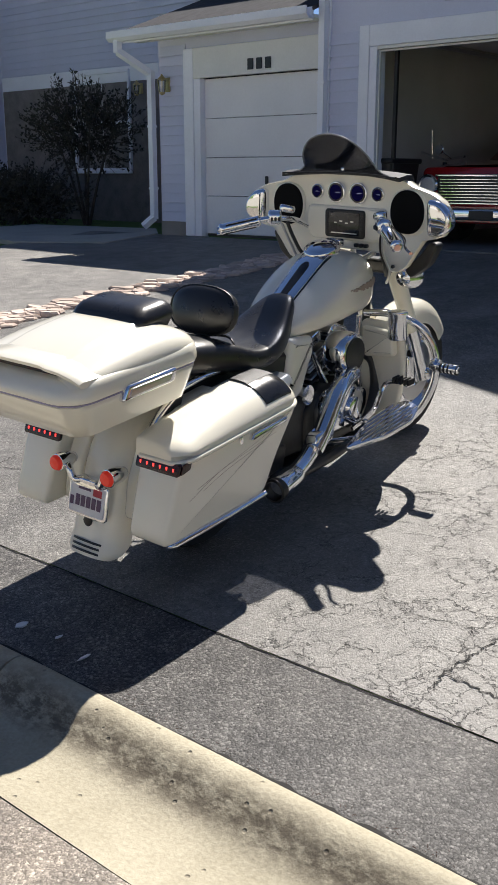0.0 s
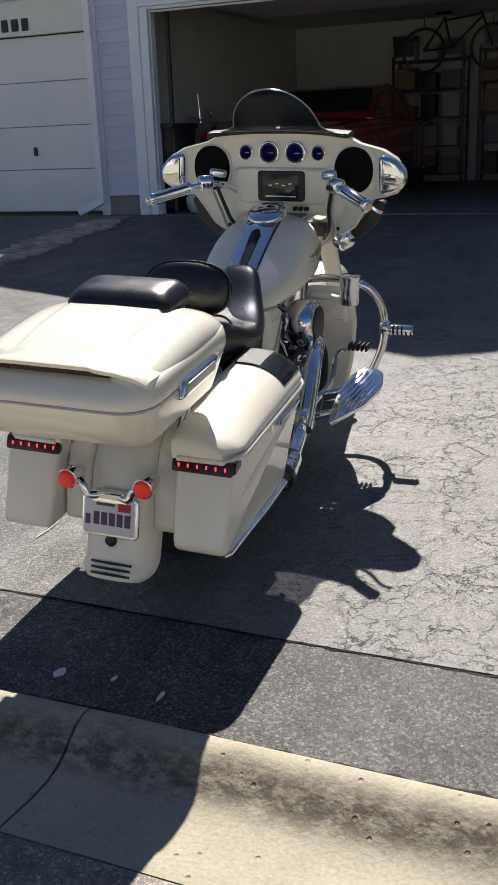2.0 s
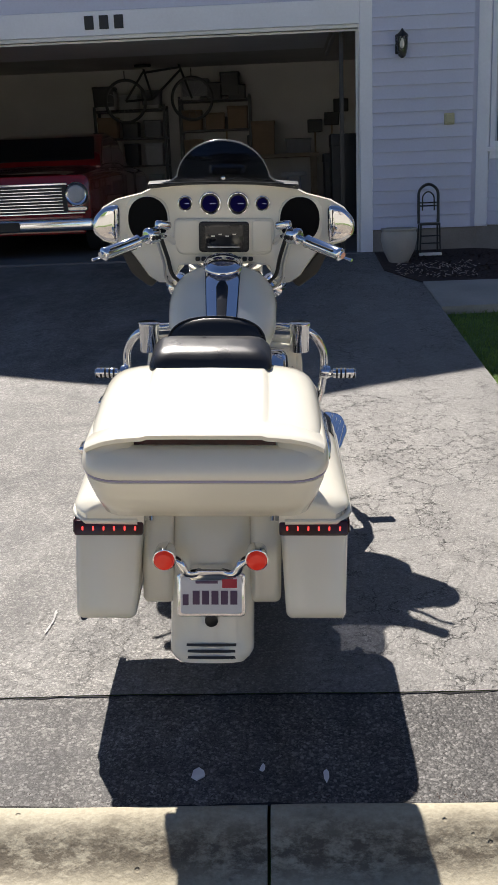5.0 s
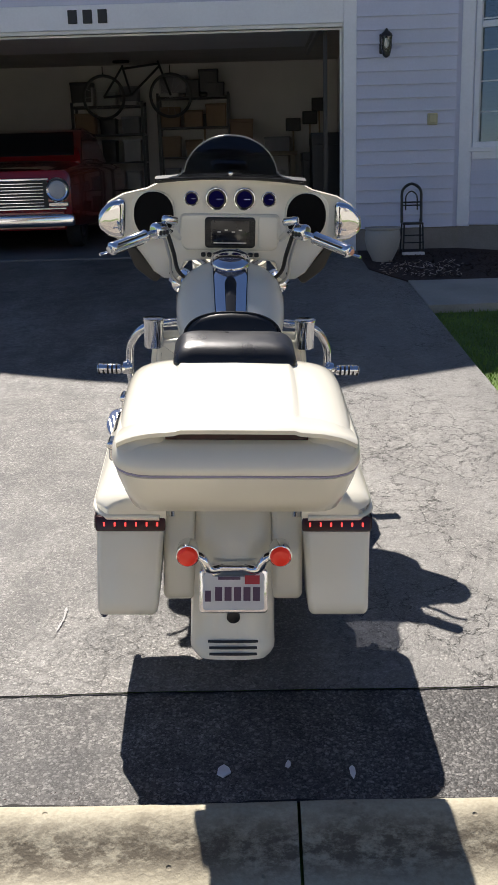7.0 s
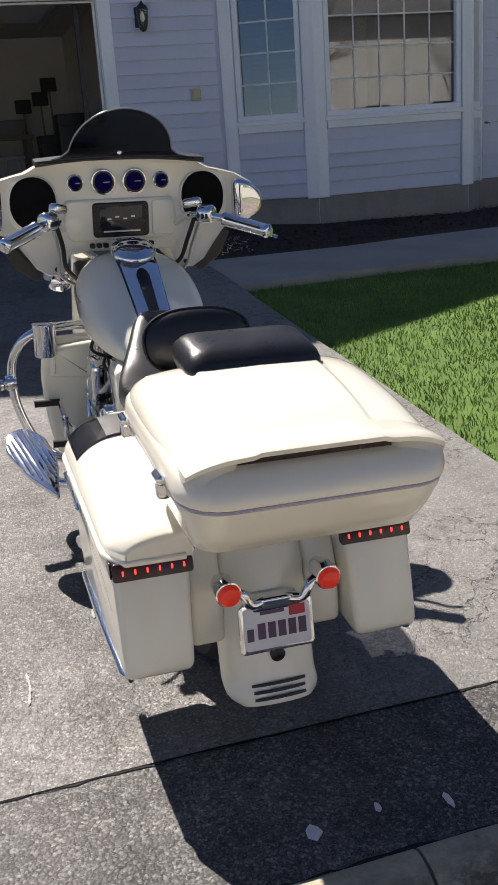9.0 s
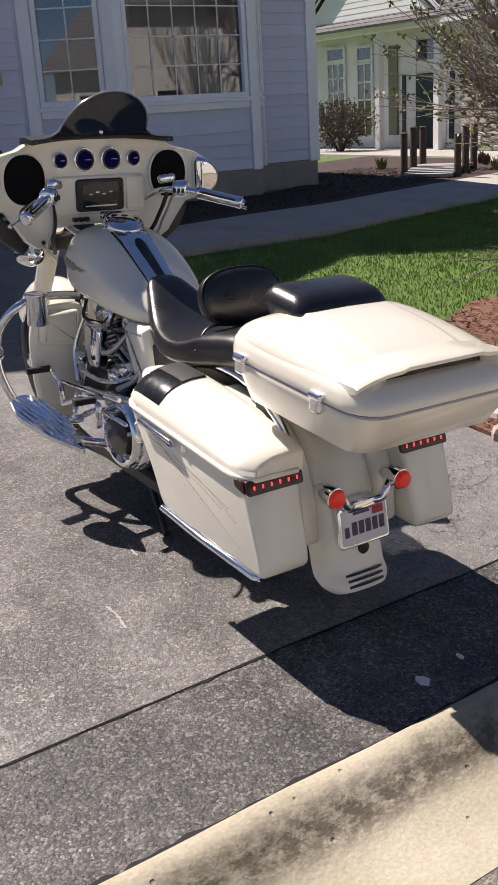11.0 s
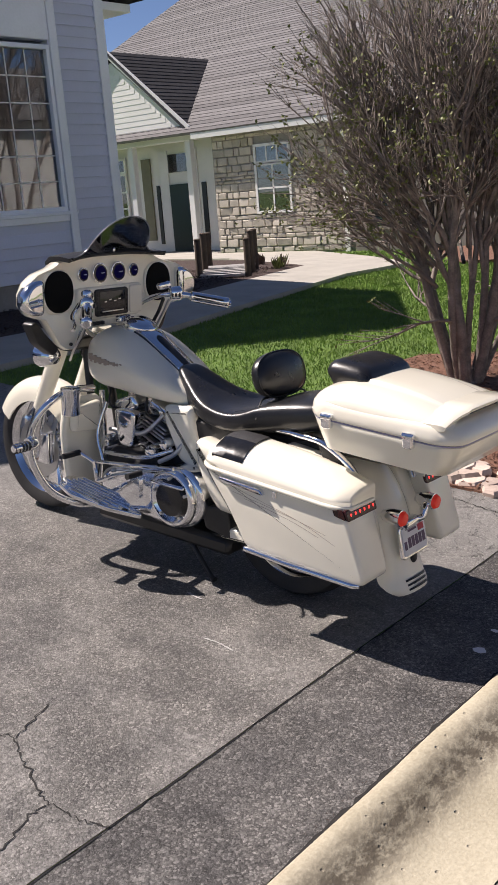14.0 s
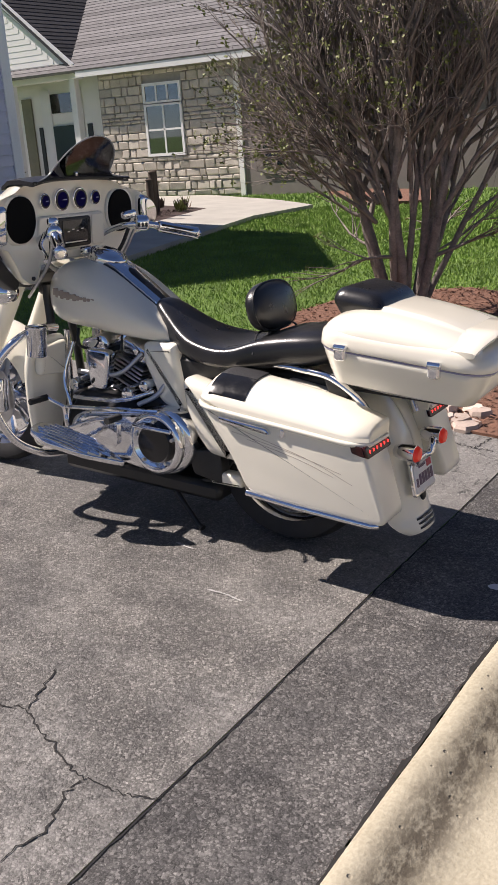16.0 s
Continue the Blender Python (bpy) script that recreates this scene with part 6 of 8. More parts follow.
for _s in (-1, 1):
    _d = Vector((_s * 0.145, -0.150, -0.038)).normalized()
    _a = Vector((_s * 0.315, 0.870, 1.096))
    _g = bp("grip", tube([tuple(_a + _d * t) for t in (0.0, 0.008, 0.012, 0.12, 0.165, 0.175, 0.182)], [0.018, 0.025, 0.0225, 0.0225, 0.0225, 0.025, 0.018], sides=16), CHROME, handlebar, "chrome grip", 60)
    for _k in range(3):
        _an = 2 * math.pi * _k / 3 + 0.4
        _o = _d.cross(Vector((0, 0, 1))).normalized() * math.cos(_an) * 0.022 + Vector((0, 0, 1)) * math.sin(_an) * 0.022
        bp("grip_rubber", tube([tuple(_a + _d * 0.02 + _o), tuple(_a + _d * 0.155 + _o)], 0.0045, sides=6), RUBBER, _g)
    _c = Vector((_s * 0.272, 0.918, 1.106))
    _sw = bp("switch_housing", slab(rounded(-0.030, 0.030, -0.030, 0.034, 0.026), -0.030, 0.030, 0.016, "x", 6), CHROME, handlebar, "chrome switch housing", 50)
    _sw.matrix_basis = Matrix.Translation(_c) @ pose(0, 0, 0, 0, 0, -_s * 44)
    for _k in range(3):
        _bt = bp("switch_button", box(-0.022 + 0.016 * _k, -0.012 + 0.016 * _k, -0.036, -0.028, -0.012, 0.006, 0.003), BLACK, handlebar, "black switch button")
        _bt.matrix_basis = Matrix.Translation(_c) @ pose(0, 0, 0, 0, 0, -_s * 44)
    _rv = bp("reservoir", slab(rounded(-0.034, 0.034, -0.022, 0.022, 0.018), 0.0, 0.032, 0.012, "z", 6), CHROME, handlebar, "chrome fluid reservoir", 50)
    _rv.matrix_basis = Matrix.Translation((_s * 0.235, 0.955, 1.128)) @ pose(0, 0, 0, 0, -_s * 12, -_s * 35)
    bp("lever", tube(smooth_path([tuple(_c + Vector((_s * 0.0, 0.045, 0.0))), tuple(_a + Vector((_s * 0.03, 0.055, -0.012)) + _d * 0.05), tuple(_a + Vector((_s * 0.025, 0.040, -0.02)) + _d * 0.15), tuple(_a + Vector((_s * 0.03, 0.045, -0.022)) + _d * 0.20)], 4), [0.010, 0.009, 0.008, 0.008, 0.008, 0.008, 0.008, 0.007, 0.007, 0.007, 0.007, 0.008, 0.009], sides=8, flat=0.7), CHROME, handlebar, "chrome lever", 60)
    bp("cable", tube(smooth_path([(_s * 0.24, 0.965, 1.085), (_s * 0.22, 0.99, 1.01), (_s * 0.205, 1.05, 0.93), (_s * 0.15, 1.16, 0.86)], 5), 0.008, sides=8), BLACK, handlebar, "black control cable", 60)
    bp("cable", tube(smooth_path([(_s * 0.255, 0.945, 1.08), (_s * 0.235, 0.985, 0.99), (_s * 0.225, 1.06, 0.90), (_s * 0.13, 1.20, 0.82)], 5), 0.006, sides=8), STEEL, handlebar, "braided line", 60)
bp("riser", box(-0.06, 0.06, 1.09, 1.13, 0.88, 0.935, 0.012), CHROME, handlebar, "chrome riser")

# engine
engine = bp("crankcase", slab(fillet([(0.54, 0.20), (0.98, 0.20), (1.02, 0.34), (0.94, 0.47), (0.66, 0.47), (0.54, 0.40)], 0.04), -0.14, 0.15, 0.02), ENGINE, None, "black engine crankcase")
for _y, _tilt in ((0.98, -22), (0.74, 22)):
    _m = Matrix.Translation((0.0, 0.80, 0.40)) @ pose(0, 0, 0, _tilt, 0, 0)
    for _k in range(9):
        _w = 0.085 + 0.004 * (_k > 5)
        _bm = box(-_w, _w, -_w * 0.82, _w * 0.82, 0.06 + 0.0185 * _k, 0.071 + 0.0185 * _k, 0.004)
        for v in _bm.verts:
            v.co = _m @ v.co
        bp("cooling_fin", _bm, ENGINE if _k % 2 == 0 and _k < 6 else STEEL, engine)
    _bm = box(-0.06, 0.06, -0.055, 0.055, 0.02, 0.24)
    for v in _bm.verts:
        v.co = _m @ v.co
    bp("cylinder", _bm, ENGINE, engine)
    _bm = slab(rounded(-0.088, 0.088, -0.072, 0.072, 0.025), 0.235, 0.305, 0.022, "z")
    for v in _bm.verts:
        v.co = _m @ v.co
    bp("rocker_cover", _bm, CHROME, engine, "chrome rocker cover", 50)
    for _dx in (0.082, 0.098):
        bp("pushrod_tube", tube([tuple(_m @ Vector((_dx + 0.03, 0.02 * (1 if _tilt < 0 else -1), 0.0))), tuple(_m @ Vector((_dx, 0.03 * (1 if _tilt < 0 else -1), 0.24)))], 0.011, sides=10), CHROME, engine)
_ac = bp("air_cleaner", lathe([(0.06, 0.12), (0.085, 0.135), (0.092, 0.165), (0.090, 0.225), (0.080, 0.240), (0.072, 0.242)], "x", 40, (0, 0.775, 0.605)), CHROME, engine, "round chrome air cleaner", 50)
bp("air_filter_face", lathe([(0.072, 0.236), (0.068, 0.247), (0.04, 0.250), (0.0, 0.250)], "x", 36, (0, 0.775, 0.605)), ENGINE, _ac, "dark insert", 50)
bp("cam_cover", slab(fillet([(0.62, 0.27), (0.90, 0.27), (0.95, 0.38), (0.86, 0.46), (0.66, 0.46), (0.60, 0.38)], 0.05), 0.14, 0.195, 0.015), CHROME, engine, "chrome cam cover", 50)
bp("cam_badge", lathe([(0.05, 0.19), (0.05, 0.205), (0.042, 0.208)], "x", 28, (0, 0.85, 0.345)), CHROME, engine, "", 50)
for _y, _z in ((0.66, 0.30), (0.66, 0.43), (0.89, 0.30), (0.89, 0.42)):
    bp("bolt", lathe([(0.009, 0.19), (0.009, 0.203), (0.005, 0.205)], "x", 8, (0, _y, _z)), STEEL, engine)
bp("oil_pump", slab(rounded(0.93, 1.0, 0.24, 0.40, 0.03), 0.10, 0.17, 0.015), CHROME, engine, "chrome oil cooler housing", 50)
bp("oil_filter", tube([(0.03, 0.98, 0.33), (0.03, 1.10, 0.31)], 0.042, sides=24), CHROME, engine)
bp("horn_cover", slab(fillet([(0.76, 0.50), (0.84, 0.50), (0.87, 0.66), (0.74, 0.66)], 0.03), -0.19, -0.14, 0.012), CHROME, engine, "chrome horn cover", 50)
bp("gearbox", slab(fillet([(0.25, 0.24), (0.58, 0.22), (0.58, 0.46), (0.30, 0.48)], 0.04), -0.13, 0.14, 0.02), ENGINE, None, "black gearbox")
bp("starter", tube([(0.16, 0.56, 0.47), (-0.06, 0.56, 0.47)], 0.042, sides=20), CHROME, engine)
bp("voltage_box", slab(rounded(1.08, 1.13, 0.22, 0.40, 0.015), -0.09, 0.09, 0.008), ENGINE, engine)
# primary drive on the left
prim = bp("primary_cover", slab(fillet([(0.32, 0.30), (0.40, 0.225), (0.52, 0.215), (0.86, 0.25), (0.93, 0.31), (0.91, 0.38), (0.84, 0.42), (0.58, 0.46), (0.42, 0.49), (0.32, 0.43)], 0.06), -0.135, -0.235, 0.025), CHROME, None, "chrome primary drive cover", 50)
bp("derby_cover", lathe([(0.125, -0.225), (0.125, -0.250), (0.112, -0.262), (0.10, -0.262), (0.094, -0.256)], "x", 44, (0, 0.475, 0.352)), CHROME, prim, "round chrome clutch cover", 50)
bp("derby_inset", lathe([(0.075, -0.252), (0.072, -0.266), (0.0, -0.268)], "x", 36, (0, 0.475, 0.352)), GLOSSBLACK, prim, "glossy black round inset", 50)
for _k in range(5):
    _a = 2 * math.pi * _k / 5 + 0.3
    bp("bolt", lathe([(0.007, -0.255), (0.007, -0.267)], "x", 8, (0, 0.475 + 0.087 * math.cos(_a), 0.352 + 0.087 * math.sin(_a))), STEEL, prim)
bp("chain_inspect", slab(fillet([(0.66, 0.30), (0.78, 0.31), (0.78, 0.40), (0.66, 0.41)], 0.025), -0.23, -0.248, 0.006), CHROME, prim, "", 50)
bp("derby_bar", box(-0.278, -0.262, 0.39, 0.57, 0.405, 0.421, 0.005), CHROME, prim, "chrome bar across the clutch cover", 50)
for _k in range(9):
    _a = 2 * math.pi * _k / 9
    bp("bolt", lathe([(0.009, -0.226), (0.009, -0.243), (0.005, -0.246)], "x", 8, (0, 0.62 + 0.27 * math.cos(_a), 0.345 + (0.085 + 0.02 * (math.cos(_a) < 0)) * math.sin(_a))), STEEL, prim)
for _y, _z, _r in ((0.66, 0.50, 0.030), (0.93, 0.50, 0.026), (0.58, 0.545, 0.024)):
    bp("engine_cap", lathe([(_r, -0.10), (_r, -0.175), (_r * 0.86, -0.185), (_r * 0.4, -0.188), (0.0, -0.188)], "x", 24, (0, _y, _z)), CHROME, engine, "chrome round cap", 50)
for _k, (_a, _b, _c) in enumerate((((-0.15, 0.55, 0.52), (-0.185, 0.70, 0.47), (-0.16, 0.95, 0.44)), ((-0.13, 0.62, 0.66), (-0.165, 0.72, 0.57), (-0.15, 0.93, 0.55)), ((-0.12, 0.98, 0.66), (-0.16, 1.0, 0.52), (-0.17, 0.96, 0.40)), ((-0.14, 0.48, 0.60), (-0.17, 0.52, 0.52), (-0.19, 0.60, 0.47)))):
    bp("oil_line", tube(smooth_path([_a, _b, _c], 6), 0.010, sides=10), (CHROME, STEEL)[_k % 2], engine, "braided and chromed line", 60)
for _y in (0.68, 0.90):
    bp("spark_lead", tube(smooth_path([(-0.09, _y, 0.63), (-0.155, _y + 0.02, 0.66), (-0.13, _y + 0.04, 0.72)], 5), 0.006, sides=8), BLACK, engine, "black ignition lead", 60)
bp("heel_lever", tube(smooth_path([(-0.265, 0.90, 0.34), (-0.27, 0.76, 0.40), (-0.27, 0.63, 0.435)], 5), 0.010, sides=8), CHROME, None, "chrome heel shift lever", 60)
bp("heel_peg", tube([(-0.27, 0.63, 0.435), (-0.35, 0.63, 0.437)], 0.013, sides=12), RUBBER)
bp("shift_rod", tube([(-0.265, 0.45, 0.485), (-0.265, 0.91, 0.43)], 0.008, sides=8), CHROME)
bp("shift_lever", tube([(-0.265, 0.90, 0.34), (-0.27, 0.91, 0.43), (-0.27, 1.00, 0.455)], 0.010, sides=8), CHROME)
bp("shift_peg", tube([(-0.27, 1.00, 0.455), (-0.36, 1.005, 0.455)], 0.013, sides=12), RUBBER)
bp("brake_pedal", tube(smooth_path([(0.22, 0.80, 0.27), (0.26, 0.90, 0.33), (0.27, 0.98, 0.43), (0.36, 0.99, 0.455)], 5), 0.011, sides=8), CHROME)
for _k in range(5):
    bp("pedal_rib", box(0.31 + 0.018 * _k, 0.318 + 0.018 * _k, 0.965, 1.02, 0.445, 0.472, 0.002), RUBBER)
# exhaust on the right
_ex = smooth_path([(0.10, 0.90, 0.56), (0.17, 0.88, 0.545), (0.215, 0.80, 0.525), (0.24, 0.70, 0.52), (0.255, 0.62, 0.49), (0.268, 0.54, 0.42), (0.278, 0.46, 0.345), (0.286, 0.37, 0.285), (0.294, 0.28, 0.252)], 5)
pipe = bp("exhaust_pipe", tube(_ex, [0.032] * len(_ex), sides=18), CHROME, None, "chrome exhaust header with heat shield", 60)
_ex2 = smooth_path([(0.10, 1.00, 0.56), (0.16, 1.05, 0.50), (0.19, 1.02, 0.36), (0.205, 0.90, 0.24), (0.225, 0.70, 0.205), (0.255, 0.45, 0.215), (0.29, 0.27, 0.235)], 5)
bp("front_header", tube(_ex2, 0.022, sides=16), ENGINE, pipe, "", 60)
bp("muffler", tube([(0.292, 0.30, 0.250), (0.297, 0.26, 0.246), (0.305, 0.17, 0.238), (0.307, 0.150, 0.236)], [0.034, 0.045, 0.046, 0.044], sides=24), CHROME, pipe, "chrome muffler", 60)
bp("muffler_end", lathe([(0.044, 0.03), (0.0475, 0.02), (0.0475, -0.004), (0.038, -0.008), (0.036, 0.02)], "y", 28, (0.308, 0.135, 0.235)), BLACK, pipe, "black muffler tip", 50)
bp("heat_shield", tube([tuple(Vector(p) + Vector((0.012, 0, 0.004))) for p in _ex[12:34]], [0.037] * len(_ex[12:34]), sides=18), CHROME, pipe, "", 60)
bp("pipe_bracket", slab(fillet([(0.38, 0.30), (0.52, 0.33), (0.53, 0.40), (0.40, 0.37)], 0.02), 0.255, 0.315, 0.012), CHROME, pipe, "", 50)
# frame tubes
for _s in (-1, 1):
    bp("frame_tube", tube(smooth_path([(_s * 0.05, 1.18, 0.86), (_s * 0.07, 1.13, 0.60), (_s * 0.09, 1.08, 0.24), (_s * 0.12, 0.98, 0.175), (_s * 0.13, 0.4, 0.175), (_s * 0.13, 0.22, 0.30), (_s * 0.12, 0.2, 0.62)], 5), 0.018, sides=10), BLACKMETAL, None, "black frame tube", 60)
    bp("swing_arm", box(_s * 0.115 - 0.02, _s * 0.115 + 0.02, -0.06, 0.34, 0.285, 0.34, 0.012), BLACKMETAL)
bp("backbone", tube([(0, 1.24, 0.84), (0, 0.55, 0.72), (0, 0.1, 0.66)], 0.03, sides=12), BLACKMETAL)
# black block made low and wide to fill the shadow beneath the engine
bp("belly", box(-0.165, 0.165, 0.24, 1.02, 0.125, 0.20, 0.02), BLACKMETAL)
bp("battery_box", box(-0.14, 0.14, 0.22, 0.50, 0.44, 0.68, 0.02), BLACKMETAL)
bp("fender_tray", box(-0.11, 0.11, -0.20, 0.22, 0.62, 0.67, 0.01), BLACKMETAL)

# crash bars, leg shields, pegs, boards
for _s in (-1, 1):
    _cb = bp("crash_bar", tube(smooth_path([(_s * 0.09, 1.10, 0.70), (_s * 0.22, 1.08, 0.715), (_s * 0.345, 1.07, 0.695), (_s * 0.405, 1.11, 0.62), (_s * 0.418, 1.15, 0.52), (_s * 0.405, 1.15, 0.40), (_s * 0.35, 1.11, 0.275), (_s * 0.25, 1.05, 0.205), (_s * 0.12, 1.02, 0.185)], 6), 0.0165, sides=14), CHROME, None, "chrome crash bar", 60)
    bp("peg_clamp", lathe([(0.026, -0.02), (0.03, 0.0), (0.026, 0.02)], "x", 20, (_s * 0.425, 1.135, 0.505)), CHROME, _cb, "", 50)
    bp("peg_arm", tube([(_s * 0.42, 1.14, 0.50), (_s * 0.455, 1.11, 0.505)], 0.014, sides=12), CHROME, _cb, "", 50)
    _pg = bp("highway_peg", tube([(_s * 0.45, 1.105, 0.508), (_s * 0.455, 1.105, 0.508), (_s * 0.542, 1.10, 0.511), (_s * 0.550, 1.10, 0.511)], [0.012, 0.020, 0.020, 0.014], sides=16), CHROME, _cb, "chrome highway peg with black grooves", 50)
    for _k in range(5):
        bp("peg_ring", lathe([(0.0185, -0.004), (0.0225, -0.0035), (0.0225, 0.0035), (0.0185, 0.004)], "x", 16, (_s * (0.470 + 0.018 * _k), 1.1035, 0.509), closed=True), RUBBER, _pg)
    _ls = bp("leg_shield", slab(fillet([(_s * 0.10, 0.69), (_s * 0.30, 0.685), (_s * 0.325, 0.56), (_s * 0.315, 0.40), (_s * 0.285, 0.24), (_s * 0.16, 0.21), (_s * 0.09, 0.45)], 0.04), 1.035, 1.075, 0.018, "y"), PEARL, None, "pearl painted leg shield", 60)
    bp("glove_box", slab(fillet([(_s * 0.13, 0.67), (_s * 0.29, 0.66), (_s * 0.30, 0.55), (_s * 0.14, 0.53)], 0.02), 0.995, 1.04, 0.020, "y"), PEARL, _ls, "pearl shield pocket", 60)
    bp("cup_holder", lathe([(0.036, -0.06), (0.04, -0.055), (0.04, 0.045), (0.043, 0.05), (0.043, 0.058), (0.036, 0.06)], "z", 28, (_s * 0.305, 1.005, 0.690)), CHROME, _ls, "chrome round cap", 50)
    bp("shield_trim", tube([(_s * 0.10, 1.03, 0.70), (_s * 0.092, 1.03, 0.45), (_s * 0.13, 1.03, 0.22)], 0.013, sides=10), CHROME, _ls, "", 50)
    # ribbed teardrop footboard, tilted nose up
    _bo = [(_s * 0.385 + x, y) for x, y in fillet([(0.0, -0.27), (0.065, -0.05), (0.075, 0.13), (0.035, 0.245), (-0.035, 0.245), (-0.07, 0.13), (-0.05, -0.08)], 0.035, 5)]
    _bm = slab(_bo, -0.012, 0.010, 0.005, "z")
    _mm = Matrix.Translation((_s * 0.40, 0.735, 0.338)) @ pose(0, 0, 0, 15, _s * 10, -_s * 10) @ Matrix.Translation((-_s * 0.385, 0, 0)) @ Matrix.Diagonal((1, 0.80, 1, 1))
    for v in _bm.verts:
        v.co = _mm @ v.co
    _fb = bp("footboard", _bm, CHROME, None, "chrome ribbed teardrop footboard", 50)
    for _k in range(7):
        _x = _s * 0.385 - 0.052 + 0.0175 * _k
        _l0, _l1 = -0.20 + 0.05 * abs(_k - 3.4), 0.215 - 0.018 * abs(_k - 3)
        _bm = box(_x - 0.0045, _x + 0.0045, _l0, _l1, 0.009, 0.017, 0.002)
        for v in _bm.verts:
            v.co = _mm @ v.co
        bp("board_rib", _bm, CHROME, _fb)
    bp("board_bracket", tube([(_s * 0.14, 0.60, 0.24), (_s * 0.37, 0.66, 0.30)], 0.016, sides=10), CHROME, _fb)
    bp("board_bracket", tube([(_s * 0.14, 0.88, 0.25), (_s * 0.39, 0.82, 0.335)], 0.016, sides=10), CHROME, _fb)
    bp("passenger_mount", slab(fillet([(0.20, 0.22), (0.34, 0.24), (0.36, 0.33), (0.22, 0.36)], 0.02), _s * 0.14, _s * 0.20, 0.01), BLACKMETAL)
_ks = bp("kickstand", tube([(-0.12, 0.52, 0.17), (-0.14, 0.43, 0.09), (-0.155, 0.34, 0.010), (-0.16, 0.32, 0.004)], [0.014, 0.011, 0.011, 0.014], sides=10), BLACKMETAL, None, "black kickstand", 60)


# ---- trees, shrubs, lawn ----
def inside(poly, x, y):
    hit = False
    n = len(poly)
    for i in range(n):
        (x0, y0), (x1, y1) = poly[i], poly[(i + 1) % n]
        if (y0 > y) != (y1 > y) and x < (x1 - x0) * (y - y0) / (y1 - y0) + x0:
            hit = not hit
    return hit


WALK = [(-0.98, 6.97), (0.1, 7.03), (1.4, 7.02), (4.3, 7.72), (6.3, 8.25), (8.2, 8.35), (12.0, 13.0), (12.3, 22), (10.3, 22), (9.7, 13.5), (7.3, 9.75), (5.4, 9.15), (2.5, 8.3), (0.34, 7.98), (-0.98, 7.98)]
BED2 = [(-0.97, 2.2), (-0.97, 3.3), (-0.3, 4.0), (0.6, 4.45), (1.7, 4.35), (2.4, 3.6), (2.2, 2.5), (1.2, 1.9), (0, 1.75)]
BED3 = [(9.2, 6.6), (11.5, 7.4), (12.3, 9.5), (11.6, 9.9), (9.9, 8.6), (8.6, 7.6)]


def blades(name, label, count, area, skip, height, mat, seed, clump=0.0):
    """Grass as one object: thin bent blades."""
    rng = np.random.default_rng(seed)
    vs, fs = [], []
    x0, x1, y0, y1 = area
    while len(fs) < count:
        x, y = rng.uniform(x0, x1), rng.uniform(y0, y1)
        if any(inside(p, x, y) for p in skip):
            continue
        if clump and noise.noise((x * 1.7, y * 1.7, 2.0)) < -clump:
            continue
        z = earth(x, y) - 0.005
        a = rng.uniform(0, 6.283)
        h = height * rng.uniform(0.6, 1.25) * (1 + 0.35 * noise.noise((x * 2.2, y * 2.2, 0))) + 0.012
        w = 0.0042 + 0.0006 * max(0.0, x)
        c, s = math.cos(a) * w, math.sin(a) * w
        lx, ly = rng.normal(0, 0.35) * h, rng.normal(0, 0.35) * h
        k = len(vs)
        vs += [(x - c, y - s, z), (x + c, y + s, z), (x + lx, y + ly, z + h)]
        fs.append((k, k + 1, k + 2))
    me = bpy.data.meshes.new(name)
    me.from_pydata(vs, [], fs)
    me.materials.append(mat)
    return tagged(new(name, me), label, "grass", kind="stuff")


blades("grass", "short sunlit green lawn blades", 130000, (-0.97, 9.5, 1.9, 8.3), [WALK, BED2, BED3], 0.022, GRASS, 1)
blades("grass", "short green lawn blades by stone house", 12000, (5.0, 12.2, 4.0, 13.0), [WALK, BED2, BED3], 0.05, GRASS, 2)


def chips(name, label, count, poly, size, mat, seed):
    """Loose bark chips over a bed, as one object."""
    rng = np.random.default_rng(seed)
    xs, ys = [p[0] for p in poly], [p[1] for p in poly]
    vs, fs = [], []
    while len(fs) < count * 4:
        x, y = rng.uniform(min(xs), max(xs)), rng.uniform(min(ys), max(ys))
        if not inside(poly, x, y):
            continue
        z = ground_z(x, y) + 0.012 + rng.uniform(0, 0.02)
        m = Matrix.Translation((x, y, z)) @ Euler((rng.uniform(-0.6, 0.6), rng.uniform(-0.6, 0.6), rng.uniform(0, 6.28))).to_matrix().to_4x4()
        l, w, h = size * rng.uniform(0.5, 1.4), size * rng.uniform(0.15, 0.35), size * 0.12
        k = len(vs)
        vs += [tuple(m @ Vector(p)) for p in ((-l, -w, 0), (l, -w * 0.6, 0), (l * 0.8, w, 0), (-l * 0.9, w, 0), (0, 0, h))]
        fs += [(k, k + 1, k + 4), (k + 1, k + 2, k + 4), (k + 2, k + 3, k + 4), (k + 3, k, k + 4)]
    me = bpy.data.meshes.new(name)
    me.from_pydata(vs, [], fs)
    me.materials.append(mat)
    return tagged(new(name, me), label, "mulch", kind="stuff")


chips("mulch_chips", "loose reddish bark chips round the tree", 5000, BED2, 0.022, MULCH_RED, 4)
chips("mulch_chips", "loose dark bark chips along the house", 5000, [(-0.9, 8.05), (0.34, 8.05), (2.5, 8.4), (5.4, 9.3), (7.0, 9.9), (6.0, 12), (3.6, 11.0), (3.5, 9.6), (0.6, 9.1), (-1.1, 9.5)], 0.022, MULCH, 5)


